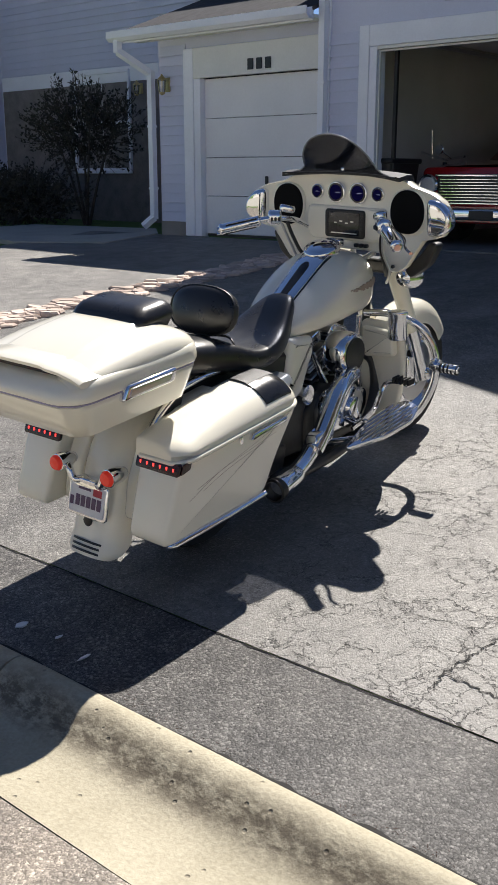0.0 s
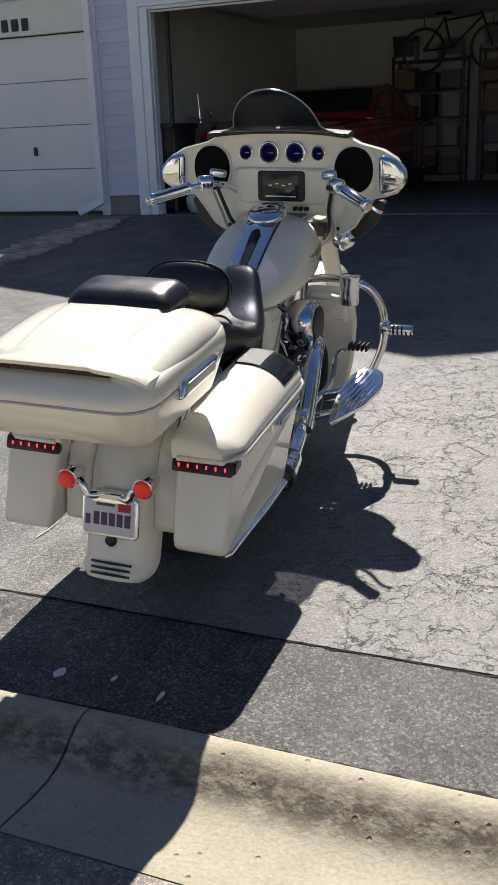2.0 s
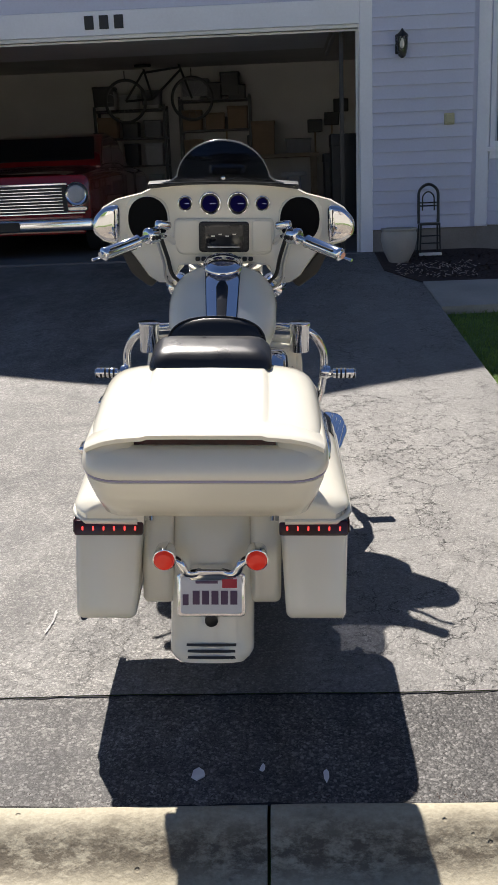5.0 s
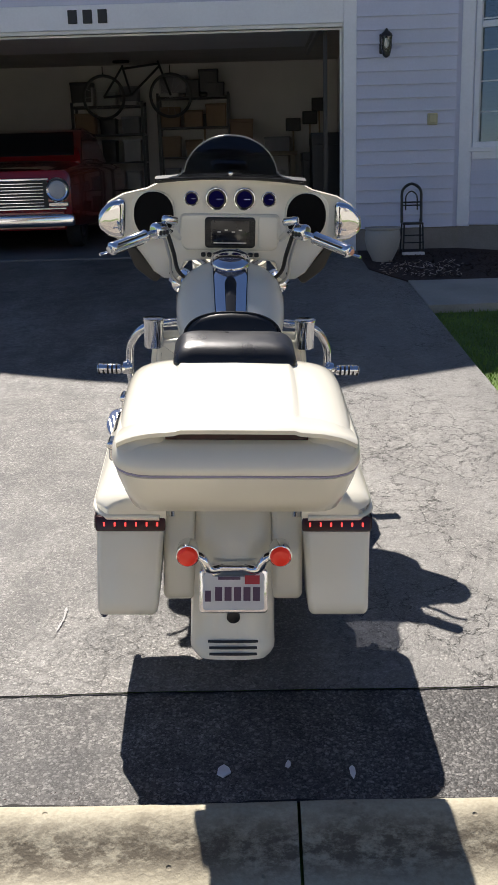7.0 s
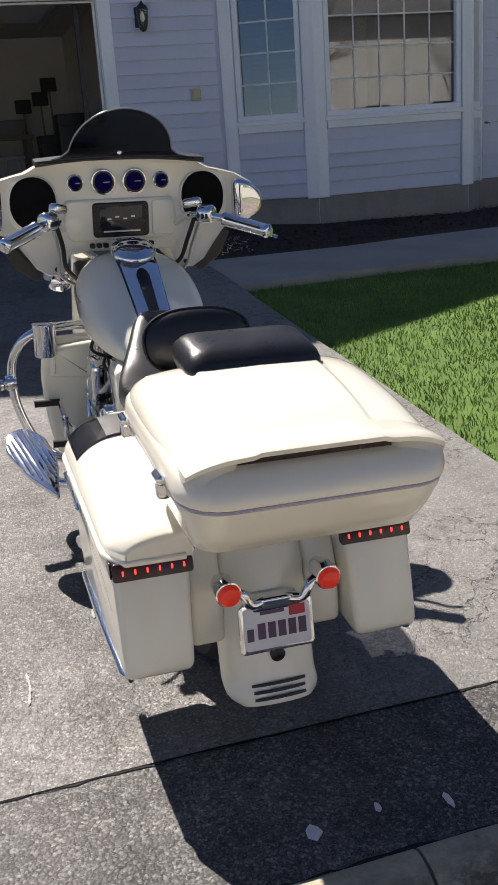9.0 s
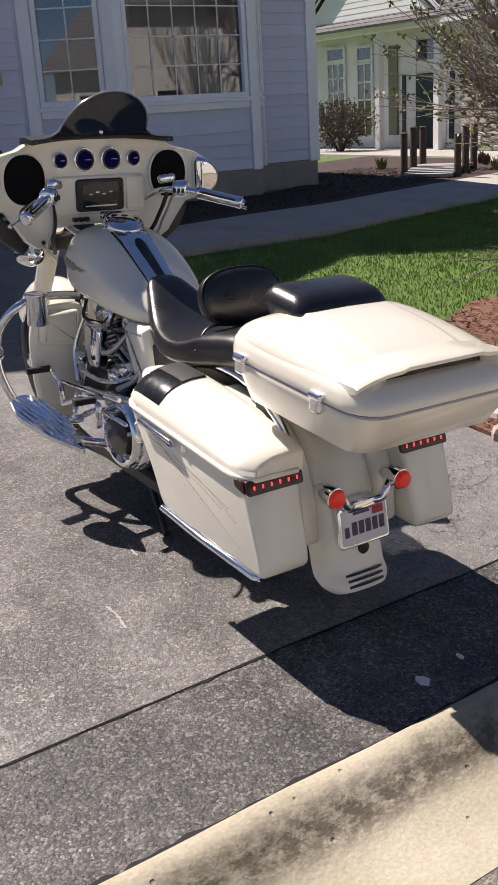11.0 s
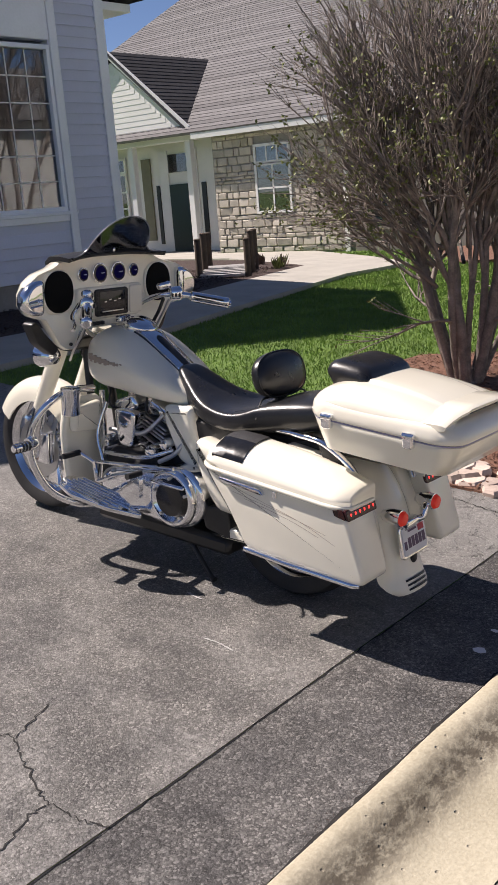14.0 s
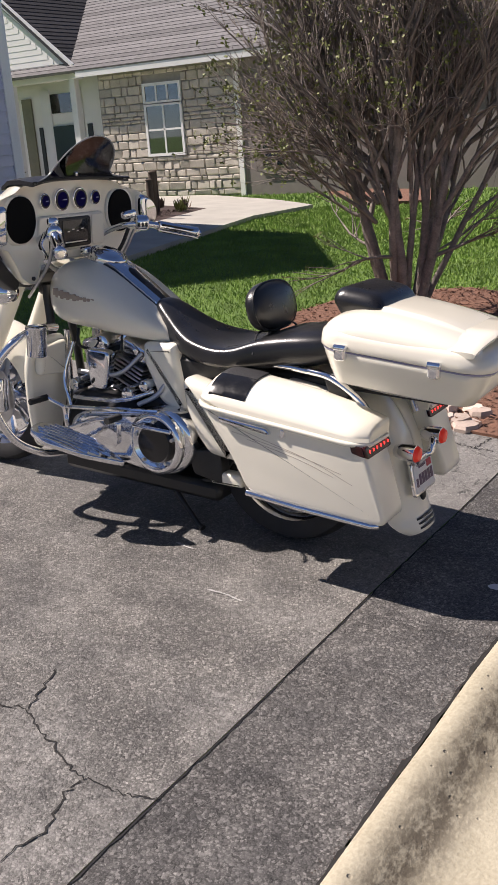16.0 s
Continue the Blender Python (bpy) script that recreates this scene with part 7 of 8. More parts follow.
def twig(bm, start, direction, length, r0, r1, rng, sides=5, bend=0.25, lift=0.15, segs=4):
    pts, p, d = [Vector(start)], Vector(start), Vector(direction).normalized()
    for i in range(segs):
        d = (d + Vector((rng.normal(0, bend), rng.normal(0, bend), rng.normal(0, bend) + lift)) * (1.0 / segs)).normalized()
        p = p + d * (length / segs)
        pts.append(p.copy())
    rs = [r0 + (r1 - r0) * i / segs for i in range(segs + 1)]
    tube(pts, rs, bm, sides, cap=False)
    return pts, d


class Verts:
    """A light mesh gatherer for thousands of thin twigs and leaves."""

    def __init__(self):
        self.v, self.f = [], []

    def stick(self, pts, rs, sides=4):
        base = len(self.v)
        n = len(pts)
        for i, p in enumerate(pts):
            d = (pts[min(i + 1, n - 1)] - pts[max(i - 1, 0)]).normalized()
            s = d.cross(Vector((0.3, 0.2, 0.93)))
            s = s.normalized() if s.length > 0.05 else Vector((1, 0, 0))
            u = s.cross(d)
            for k in range(sides):
                a = 6.2832 * k / sides
                self.v.append(tuple(p + (s * math.cos(a) + u * math.sin(a)) * rs[i]))
        for i in range(n - 1):
            for k in range(sides):
                a, b = base + i * sides, base + (i + 1) * sides
                self.f.append((a + k, a + (k + 1) % sides, b + (k + 1) % sides, b + k))

    def leaf(self, p, d, side, l, w):
        k = len(self.v)
        q = p + d * l * 0.5
        self.v += [tuple(p), tuple(q + side * w), tuple(p + d * l), tuple(q - side * w)]
        self.f.append((k, k + 1, k + 2, k + 3))

    def make(self, name, mat, parent, label="", smooth=True):
        me = bpy.data.meshes.new(name)
        me.from_pydata(self.v, [], self.f)
        me.materials.append(mat)
        if smooth:
            me.shade_smooth()
        o = new(name, me)
        o.parent = parent
        if label:
            o["label"] = label
        return o


def grow(g, p, d, length, r, depth, rng, leaves=None, spread=0.6, lift=0.25, kids=(3, 4)):
    """A limb and its smaller limbs."""
    segs = 3 if depth else 2
    pts, q, v = [p.copy()], p.copy(), d.normalized()
    for i in range(segs):
        v = (v + Vector((rng.normal(0, 0.13), rng.normal(0, 0.13), rng.normal(0, 0.10) + lift / segs * 0.5))).normalized()
        q = q + v * (length / segs)
        pts.append(q.copy())
    tip = r * 0.55 if depth else r * 0.4
    g.stick(pts, [r + (tip - r) * i / segs for i in range(segs + 1)], 5 if r > 0.012 else 3)
    if depth == 0:
        if leaves is not None and rng.random() < 0.5:
            for _ in range(rng.integers(3, 8)):
                t = pts[rng.integers(1, len(pts))]
                dd = Vector((rng.normal(), rng.normal(), rng.normal())).normalized()
                ss = dd.cross(Vector((rng.normal(), rng.normal(), rng.normal()))).normalized()
                leaves.leaf(t, dd, ss, rng.uniform(0.022, 0.038), 0.009)
        return
    for k in range(rng.integers(kids[0], kids[1] + 1)):
        t = rng.uniform(0.35, 1.0)
        i = min(segs - 1, int(t * segs))
        s = pts[i].lerp(pts[i + 1], t * segs - i)
        nd = (v + Vector((rng.normal(0, spread), rng.normal(0, spread), rng.normal(0, spread * 0.6) + lift))).normalized()
        grow(g, s, nd, length * rng.uniform(0.55, 0.85), max(0.0028, r * 0.55), depth - 1, rng, leaves, spread, lift, kids)
    grow(g, pts[-1], v, length * 0.7, max(0.0028, tip), depth - 1, rng, leaves, spread, lift, kids)


def bare_tree(x, y, z, label, seed, stems, lean, rise, thick, limbs, reach, depth, leafed=True, group="", kids=(3, 3), low=()):
    """A many-stemmed tree: thin stems fan out of one root and break into a dense crown of upright twigs."""
    rng = np.random.default_rng(seed)
    t = thing("tree", label, "tree", group, m=Matrix.Translation((x, y, z)))
    crown, leafy = Verts(), Verts()
    part("root_flare", lathe([(2.6 * thick, -0.08), (2.4 * thick, 0.02), (1.7 * thick, 0.10), (1.0 * thick, 0.16)], "z", 18), BARK, None).parent = t
    for k in range(stems):
        a = 2 * math.pi * k / stems + rng.uniform(-0.22, 0.22)
        out = lean * (0.35 + 0.65 * rng.random())
        v = Vector((math.cos(a) * out, math.sin(a) * out, 1.0)).normalized()
        pts = [Vector((math.cos(a) * thick * 1.3, math.sin(a) * thick * 1.3, 0.02))]
        for i in range(6):
            v = (v + Vector((rng.normal(0, 0.06), rng.normal(0, 0.06), 0.02))).normalized()
            pts.append(pts[-1] + v * rise * rng.uniform(0.85, 1.1))
        r = thick * rng.uniform(0.42, 0.72)
        g = Verts()
        g.stick(pts, [r * (1 - 0.085 * i) for i in range(7)], 9)
        g.make("stem", BARK, t)
        for j in range(limbs):
            at = pts[(3, 4, 5, 6, 6, 4, 5, 6, 3, 5)[j % 10]]
            nd = (v * 1.2 + Vector((rng.normal(0, 0.38) + math.cos(a) * 0.22, rng.normal(0, 0.38) + math.sin(a) * 0.22, rng.uniform(-0.05, 0.35)))).normalized()
            grow(crown, at.copy(), nd, reach * rng.uniform(0.75, 1.15), r * 0.55, depth, rng, leafy if leafed and rng.random() < 0.5 else None, 0.42, 0.20, kids)
        if k % 3 == 0:
            nd = Vector((math.cos(a), math.sin(a), 0.35)).normalized()
            grow(crown, pts[2].copy(), nd, reach * 0.8, r * 0.4, 2, rng, leafy if leafed else None, 0.45, 0.12, (3, 3))
    for k, az in enumerate(low):
        a = radians(az)
        nd = Vector((math.cos(a), math.sin(a), 0.45 + 0.5 * (k % 3))).normalized()
        grow(crown, Vector((math.cos(a) * 0.22, math.sin(a) * 0.22, 0.78 + 0.14 * (k % 4))), nd, 0.56, thick * 0.27, 3, rng, leafy, 0.44, 0.10, (3, 4))
    crown.make("crown", BARK, t, "dense crown of bare twigs")
    if leafed:
        leafy.make("foliage", LEAF, t, "sparse yellow-green young leaves", False)
    return t


bare_tree(1.12, 3.62, 0.10, "many-stemmed bare tree with dark bark and a few young leaves", 11, 13, 0.42, 0.27, 0.060, 8, 0.62, 3, low=(104, 116, 126, 134, 142, 152, 166, 128, 140, 30, 215, 290))
# unseen trees across the street, set where the panes mirror them
for _x, _y, _sd, _up in ((-9.5, -15.0, 51, 0.75), (0.5, -19.0, 52, 0.75), (8.5, -16.5, 53, 0.9), (21.5, -18.0, 55, 1.2)):
    bare_tree(_x, _y, -0.1, "tall bare street tree across the road", _sd, 4, 0.25, _up, 0.22, 9, 2.2 * _up, 2, False, "trees across the street", (4, 5))


def bush(name, label, x, y, rx, ry, z0, z1, mat, stems, seed, twigs=420, leafmat=None, group=""):
    """A clipped shrub: short stems and a dense uneven mass of twigs and small leaves."""
    r = np.random.default_rng(seed)
    t = thing(name, label, "shrub", group, m=Matrix.Translation((x, y, ground_z(x, y) - 0.02)))
    for k in range(stems):
        a = 6.283 * k / max(1, stems) + r.uniform(-0.4, 0.4)
        g = Verts()
        top = Vector((math.cos(a) * rx * 0.55, math.sin(a) * ry * 0.55, (z0 + z1) * 0.5))
        g.stick([Vector((math.cos(a) * 0.04, math.sin(a) * 0.04, 0)), top * 0.45 + Vector((0, 0, 0.05)), top], [0.028, 0.02, 0.012], 6)
        g.make("stem", BARK_DARK, t)
    g, lv = Verts(), Verts()
    for k in range(twigs):
        u = Vector((r.normal(), r.normal(), r.normal())).normalized()
        rad = r.uniform(0.25, 0.95) * (1 + 0.14 * noise.noise(u * 2.5))
        p = Vector((u.x * rx * rad, u.y * ry * rad, (z0 + z1) / 2 + u.z * (z1 - z0) / 2 * rad))
        d = (u + Vector((0, 0, 0.5))).normalized()
        q = p + d * r.uniform(0.10, 0.22) * (rx + 0.3)
        g.stick([p, p.lerp(q, 0.5) + Vector((r.normal(0, 0.02), r.normal(0, 0.02), 0)), q], [0.006, 0.005, 0.002], 3)
        for _ in range(5):
            w = p.lerp(q, r.uniform(0, 1))
            dd = Vector((r.normal(), r.normal(), r.normal())).normalized()
            lv.leaf(w, dd, dd.cross(Vector((r.normal(), r.normal(), r.normal()))).normalized(), r.uniform(0.04, 0.08), 0.018)
    g.make("brushwood", HEDGE, t)
    lv.make("foliage", leafmat or mat, t, "", False)
    return t


DARKLEAF = plain("dark_bud", (0.030, 0.028, 0.022), 0.8, vary=0.4, scale=8)
BROWNLEAF = plain("brown_bud", (0.12, 0.085, 0.06), 0.8, vary=0.4, scale=8)
bush("topiary_shrub", "tall dark clipped shrub with bare stems by the entry", -12.75, 10.9, 1.15, 0.85, 0.85, 2.25, HEDGE, 6, 21, 900, DARKLEAF)
bush("low_hedge", "low dark hedge beside the entry path", -14.0, 10.4, 1.7, 0.6, 0.05, 0.75, HEDGE, 5, 22, 800, DARKLEAF, "entry hedges")
bush("low_hedge", "low dark hedge under the entry window", -15.6, 11.4, 1.4, 0.6, 0.05, 0.85, HEDGE, 5, 23, 600, DARKLEAF, "entry hedges")
bush("porch_shrub", "bare brown rounded shrub in front of porch", 11.4, 19.2, 0.85, 0.85, 0.10, 1.15, HEDGE, 6, 24, 900, BROWNLEAF)


def tuft(x, y, h, mat, seed, label):
    r = np.random.default_rng(seed)
    t = thing("bedding_plant", label, "plant", "plants by the small bridge", m=Matrix.Translation((x, y, ground_z(x, y))))
    g = Verts()
    for k in range(26):
        a = r.uniform(0, 6.283)
        d = Vector((math.cos(a) * 0.45, math.sin(a) * 0.45, 1)).normalized()
        g.leaf(Vector((r.normal(0, 0.03), r.normal(0, 0.03), 0)), d, d.cross(Vector((0, 0, 1))).normalized(), h * r.uniform(0.6, 1.1), 0.022)
    g.make("foliage", mat, t, "", False)


for _k, (_x, _y) in enumerate(((6.9, 9.9), (7.3, 10.2), (7.6, 10.9), (6.6, 9.75), (7.9, 11.3), (5.9, 11.4))):
    tuft(_x, _y, 0.22, (BROWNLEAF, LEAF)[_k % 2], 40 + _k, "low spiky plant sprouting in the mulch bed")


# ---- stones and the small bridge ----
def rock(parent, name, x, y, rx, ry, h, ang, seed, mat):
    r = np.random.default_rng(seed)
    n = 7
    out = [(math.cos(6.283 * k / n) * rx * r.uniform(0.78, 1.1), math.sin(6.283 * k / n) * ry * r.uniform(0.78, 1.1)) for k in range(n)]
    z = ground_z(x, y)
    m = Matrix.Translation((x, y, z)) @ Euler((r.normal(0, 0.05), r.normal(0, 0.05) + 0.0, ang)).to_matrix().to_4x4()
    secs = [[m @ Vector((p * k, q * k, zz)) for p, q in out] for k, zz in ((0.95, -0.04), (1.0, h * 0.55), (0.86, h))]
    return part(name, loft(secs), mat, parent)


random.seed(5)
border = thing("stone_border", "band of flat pinkish stones between the drives", "stone border", kind="structure")
for _k in range(190):
    _y = 4.0 + 5.2 * _k / 190 + random.uniform(-0.05, 0.05)
    _x = -6.70 + random.uniform(-0.21, 0.21) + 0.06 * math.sin(_y)
    rock(border, "stone", _x, _y, random.uniform(0.08, 0.15), random.uniform(0.06, 0.11), random.uniform(0.02, 0.04), random.uniform(0, 6.28), _k, ROCK)
edging = thing("stone_edging", "flat pale stones edging the tree bed", "stone edging", kind="structure")
for _k in range(22):
    _y = 2.42 + 0.80 * (_k // 2) / 13 + random.uniform(-0.04, 0.04)
    _x = -0.88 + 0.20 * (_k % 2) + random.uniform(-0.05, 0.05) + max(0, (_y - 2.7)) * 0.2
    rock(edging, "stone", _x, _y, random.uniform(0.07, 0.12), random.uniform(0.05, 0.08), random.uniform(0.03, 0.055), random.uniform(0, 6.28), 300 + _k, ROCK)
under_border = part("border_bed", polygon([(-6.96, 2.1), (-6.60, 2.1), (-6.60, 9.6), (-6.96, 9.6)], on_ground, 0.005), MORTAR)
tagged(under_border, "sandy bed under the stone border", "bed", kind="structure")

bridge = thing("garden_bridge", "small weathered wooden bridge with dark posts", "bridge")
_bz = 0.50
PLANK = plain("grey_plank", (0.30, 0.29, 0.28), 0.8, vary=0.2, scale=9, piece=0.1)
_near_l, _near_r, _far_l, _far_r = Vector((4.92, 9.86)), Vector((5.26, 9.30)), Vector((6.30, 10.86)), Vector((6.70, 10.26))
for _k in range(12):
    _a, _b = _k / 12, (_k + 0.93) / 12
    _q = [_near_l.lerp(_far_l, _a), _near_r.lerp(_far_r, _a), _near_r.lerp(_far_r, _b), _near_l.lerp(_far_l, _b)]
    _z = _bz + 0.05 * math.sin(math.pi * _a)
    part("plank", loft([[(p.x, p.y, z) for p in _q] for z in (_z, _z + 0.04)]), PLANK, bridge)
for _x, _y, _h, _r in ((5.1, 10.02, 0.53, 0.048), (5.45, 9.38, 0.50, 0.048), (5.5, 10.27, 0.59, 0.050), (5.9, 9.68, 0.58, 0.050), (6.2, 10.82, 0.56, 0.052), (6.6, 10.20, 0.57, 0.052)):
    _p = part("post", tube([(_x, _y, _bz - 0.15), (_x, _y, _bz + _h - 0.02), (_x, _y, _bz + _h)], [_r, _r, _r * 0.9], sides=12), DARKWOOD, bridge, "", 40)
    part("post_cap", lathe([(_r * 1.05, 0.0), (_r * 1.06, 0.015), (_r * 0.7, 0.028)], "z", 12, (_x, _y, _bz + _h)), DARKWOOD, _p)

# ---- things along the front wall ----
def lantern(x, y, z, label, mat, glassmat):
    """A wall lantern: back plate, arm, cage with panes, cap and finial."""
    t = thing("wall_lantern", label, "wall lamp", "wall lanterns", m=Matrix.Translation((x, y, z)))
    for nm, bm, mt in (("back_plate", box(-0.055, 0.055, -0.02, 0.0, -0.09, 0.09, 0.006), mat),
                       ("arm", tube([(0, -0.01, 0.05), (0, -0.07, 0.07), (0, -0.11, 0.05)], 0.01, sides=8), mat),
                       ("cap", lathe([(0.062, 0.055), (0.05, 0.08), (0.02, 0.105), (0.006, 0.13)], "z", 14, (0, -0.11, 0)), mat),
                       ("glass_shade", lathe([(0.035, -0.10), (0.052, -0.05), (0.055, 0.05), (0.05, 0.054)], "z", 14, (0, -0.11, 0)), glassmat),
                       ("bulb", lathe([(0.004, -0.05), (0.02, -0.03), (0.02, 0.0), (0.01, 0.04)], "z", 12, (0, -0.11, 0)), WHITE),
                       ("base_cup", lathe([(0.012, -0.135), (0.036, -0.115), (0.038, -0.098)], "z", 14, (0, -0.11, 0)), mat)):
        o = part(nm, bm, mt, None, "", 40)
        o.parent = t
    for k in range(4):
        a = 0.785 + 1.571 * k
        o = part("cage_bar", tube([(math.cos(a) * 0.058, -0.11 + math.sin(a) * 0.058, 0.055), (math.cos(a) * 0.04, -0.11 + math.sin(a) * 0.04, -0.10)], 0.004, sides=5), mat)
        o.parent = t
    return t


lantern(-0.985, W - 0.012, 2.59, "black wall lantern with a ribbed glass shade", BLACKMETAL, LENS)
lantern(-9.60, N - 0.012, 2.57, "brass wall lantern beside the closed garage", BRASS, LENS)
lantern(-13.05, 12.53, 2.88, "brass wall lantern beside the entry window", BRASS, LENS)
cover = thing("outlet_cover", "yellowed square plastic outlet cover on the siding", "outlet cover")
part("cover", box(-0.56, -0.46, W - 0.05, W - 0.012, 1.83, 1.94, 0.008), YELLOWED, cover)
part("flap", box(-0.545, -0.475, W - 0.058, W - 0.05, 1.845, 1.925, 0.006), YELLOWED, cover)
urn = thing("planter", "pale round ceramic planter standing by the garage", "planter", m=Matrix.Translation((-1.07, 9.02, ground_z(-1.07, 9.02))))
part("pot", lathe([(0.09, 0.0), (0.10, 0.02), (0.15, 0.12), (0.172, 0.22), (0.168, 0.28), (0.158, 0.30), (0.172, 0.312), (0.172, 0.325), (0.15, 0.325), (0.145, 0.27), (0.10, 0.26)], "z", 32), TERRACOTTA, None, "", 40).parent = urn
part("soil", lathe([(0.146, 0.265), (0.146, 0.272), (0.0, 0.28)], "z", 24), MULCH, None).parent = urn
trellis = thing("plant_stand", "narrow black metal chair-shaped plant stand", "plant stand", m=Matrix.Translation((-0.74, 9.36, ground_z(-0.74, 9.36) + 0.01)))
_arch = smooth_path([(-0.095, 0, 0.30), (-0.095, 0.02, 0.50), (-0.085, 0.03, 0.62), (0, 0.035, 0.675), (0.085, 0.03, 0.62), (0.095, 0.02, 0.50), (0.095, 0, 0.30)], 5)
for _nm, _bm in (("back_hoop", tube(_arch, 0.014, sides=8)), ("inner_hoop", tube([(p.x * 0.6, p.y, 0.42 + (p.z - 0.42) * 0.72) for p in _arch if p.z > 0.40], 0.007, sides=6)),
                 ("leg", tube([(-0.09, 0.02, 0.34), (-0.10, 0.06, 0.0)], 0.009, sides=6)), ("leg", tube([(0.09, 0.02, 0.34), (0.10, 0.06, 0.0)], 0.009, sides=6)),
                 ("leg", tube([(-0.09, -0.12, 0.30), (-0.10, -0.15, 0.0)], 0.009, sides=6)), ("leg", tube([(0.09, -0.12, 0.30), (0.10, -0.15, 0.0)], 0.009, sides=6)),
                 ("seat", box(-0.10, 0.10, -0.13, 0.03, 0.29, 0.31, 0.006)), ("rung", tube([(-0.09, 0.02, 0.47), (0.09, 0.02, 0.47)], 0.008, sides=6)), ("rung", tube([(-0.09, 0.02, 0.50), (0.09, 0.02, 0.50)], 0.008, sides=6)),
                 ("rung", tube([(-0.095, -0.14, 0.12), (0.095, -0.14, 0.12)], 0.007, sides=6)), ("rung", tube([(-0.095, -0.135, 0.19), (0.095, -0.135, 0.19)], 0.007, sides=6)), ("foot_bar", box(-0.11, 0.11, -0.165, -0.13, 0.0, 0.03, 0.004))):
    _o = part(_nm, _bm, WHITE if _nm == "foot_bar" else BLACKMETAL, None, "", 40)
    _o.parent = trellis
gravel = chips("pale_gravel", "scatter of pale pebbles beside the walk", 160, [(-1.2, 8.2), (-0.5, 8.1), (-0.3, 8.9), (-1.1, 8.9)], 0.022, ROCK, 9)

# ---- open garage: old car and stored things ----
RED = lacquer("dark_red_lacquer", (0.30, 0.008, 0.010), 0.12)
car = thing("vintage_car", "dark red classic car with a chrome grille parked nose-out", "car", m=Matrix.Translation((-5.20, 10.42, 0.622)))


def cp(name, bm, mat, parent=None, label="", smooth=40):
    o = part(name, bm, mat, None, label, smooth)
    o.parent = parent or car
    return o


def car_ring(hw, z0, z1, y, r=0.10):
    return [(x, y, z) for x, z in rounded(-hw, hw, z0, z1, r, 4)]


cp("body", loft([car_ring(0.84, 0.36, 0.78, 0.0, 0.06), car_ring(0.90, 0.30, 0.88, 0.06, 0.08), car_ring(0.93, 0.24, 0.92, 0.5, 0.10), car_ring(0.95, 0.22, 0.97, 1.55, 0.12), car_ring(0.95, 0.22, 0.98, 3.2, 0.12), car_ring(0.93, 0.26, 0.93, 4.5, 0.12), car_ring(0.86, 0.32, 0.88, 4.75, 0.1)]), RED, None, "dark red body")
cp("hood", loft([[(x, y, z) for x, z in ((-w, zz), (-w * 0.8, zz + 0.035), (0, zz + 0.05), (w * 0.8, zz + 0.035), (w, zz))] for y, w, zz in ((0.05, 0.72, 0.86), (0.5, 0.76, 0.91), (1.45, 0.80, 0.955))], cap=False, closed=False), RED, None, "dark red hood")
cp("cabin", loft([car_ring(0.80, 0.9, 0.98, 1.5, 0.04), car_ring(0.72, 0.9, 1.36, 2.15, 0.09), car_ring(0.72, 0.9, 1.42, 2.7, 0.10), car_ring(0.72, 0.9, 1.38, 3.3, 0.09), car_ring(0.76, 0.9, 1.0, 3.9, 0.04)]), RED, None, "dark red cabin")
cp("windscreen", loft([[(-0.70, 1.56, 1.01), (0.70, 1.56, 1.01), (0.70, 1.55, 1.0), (-0.70, 1.55, 1.0)], [(-0.62, 2.08, 1.34), (0.62, 2.08, 1.34), (0.62, 2.06, 1.35), (-0.62, 2.06, 1.35)]]), SCREENGLASS, None, "dark windscreen")
for _k in range(8):
    cp("grille_bar", box(-0.62, 0.62, -0.035, 0.0, 0.50 + 0.034 * _k, 0.514 + 0.034 * _k, 0.004), CHROME)
cp("grille_back", box(-0.66, 0.66, -0.006, 0.02, 0.47, 0.79), BLACK)
cp("grille_top", box(-0.68, 0.68, -0.05, 0.01, 0.775, 0.80, 0.006), CHROME, None, "chrome upper moulding")
cp("grille_bottom", box(-0.86, 0.86, -0.05, 0.01, 0.465, 0.485, 0.006), CHROME)
for _s in (-1, 1):
    _hl = cp("headlight", lathe([(0.125, 0.0), (0.13, -0.04), (0.115, -0.06), (0.10, -0.05)], "y", 32, (_s * 0.775, 0.0, 0.675)), CHROME, None, "round chrome-rimmed headlight")
    cp("lens", lathe([(0.10, -0.045), (0.085, -0.065), (0.0, -0.075)], "y", 28, (_s * 0.775, 0.0, 0.675)), plain("headlight_glass", (0.55, 0.55, 0.55), 0.15) if _s < 0 else bpy.data.materials["headlight_glass"], _hl)
    cp("corner_trim", box(_s * 0.775 - 0.11, _s * 0.775 + 0.11, -0.04, 0.0, 0.495, 0.545, 0.01), CHROME)
    for _y in (0.85, 3.65):
        _w = cp("wheel", lathe([(0.10, _s * 0.80), (0.20, _s * 0.83), (0.215, _s * 0.86)], "x", 28, (0, _y, 0.33)), CHROME)
        cp("tyre", lathe([(0.215, _s * 0.72), (0.31, _s * 0.72), (0.33, _s * 0.76), (0.33, _s * 0.84), (0.31, _s * 0.88), (0.215, _s * 0.88)], "x", 36, (0, _y, 0.33), closed=True), TYRE, _w)
cp("bumper", slab(fillet([(-0.95, 0.29), (0.95, 0.29), (0.97, 0.36), (0.95, 0.42), (-0.95, 0.42), (-0.97, 0.36)], 0.03), -0.17, -0.08, 0.03, "y"), CHROME, None, "chrome front bumper")
cp("lower_valance", box(-0.85, 0.85, -0.06, 0.0, 0.25, 0.46, 0.02), RED)
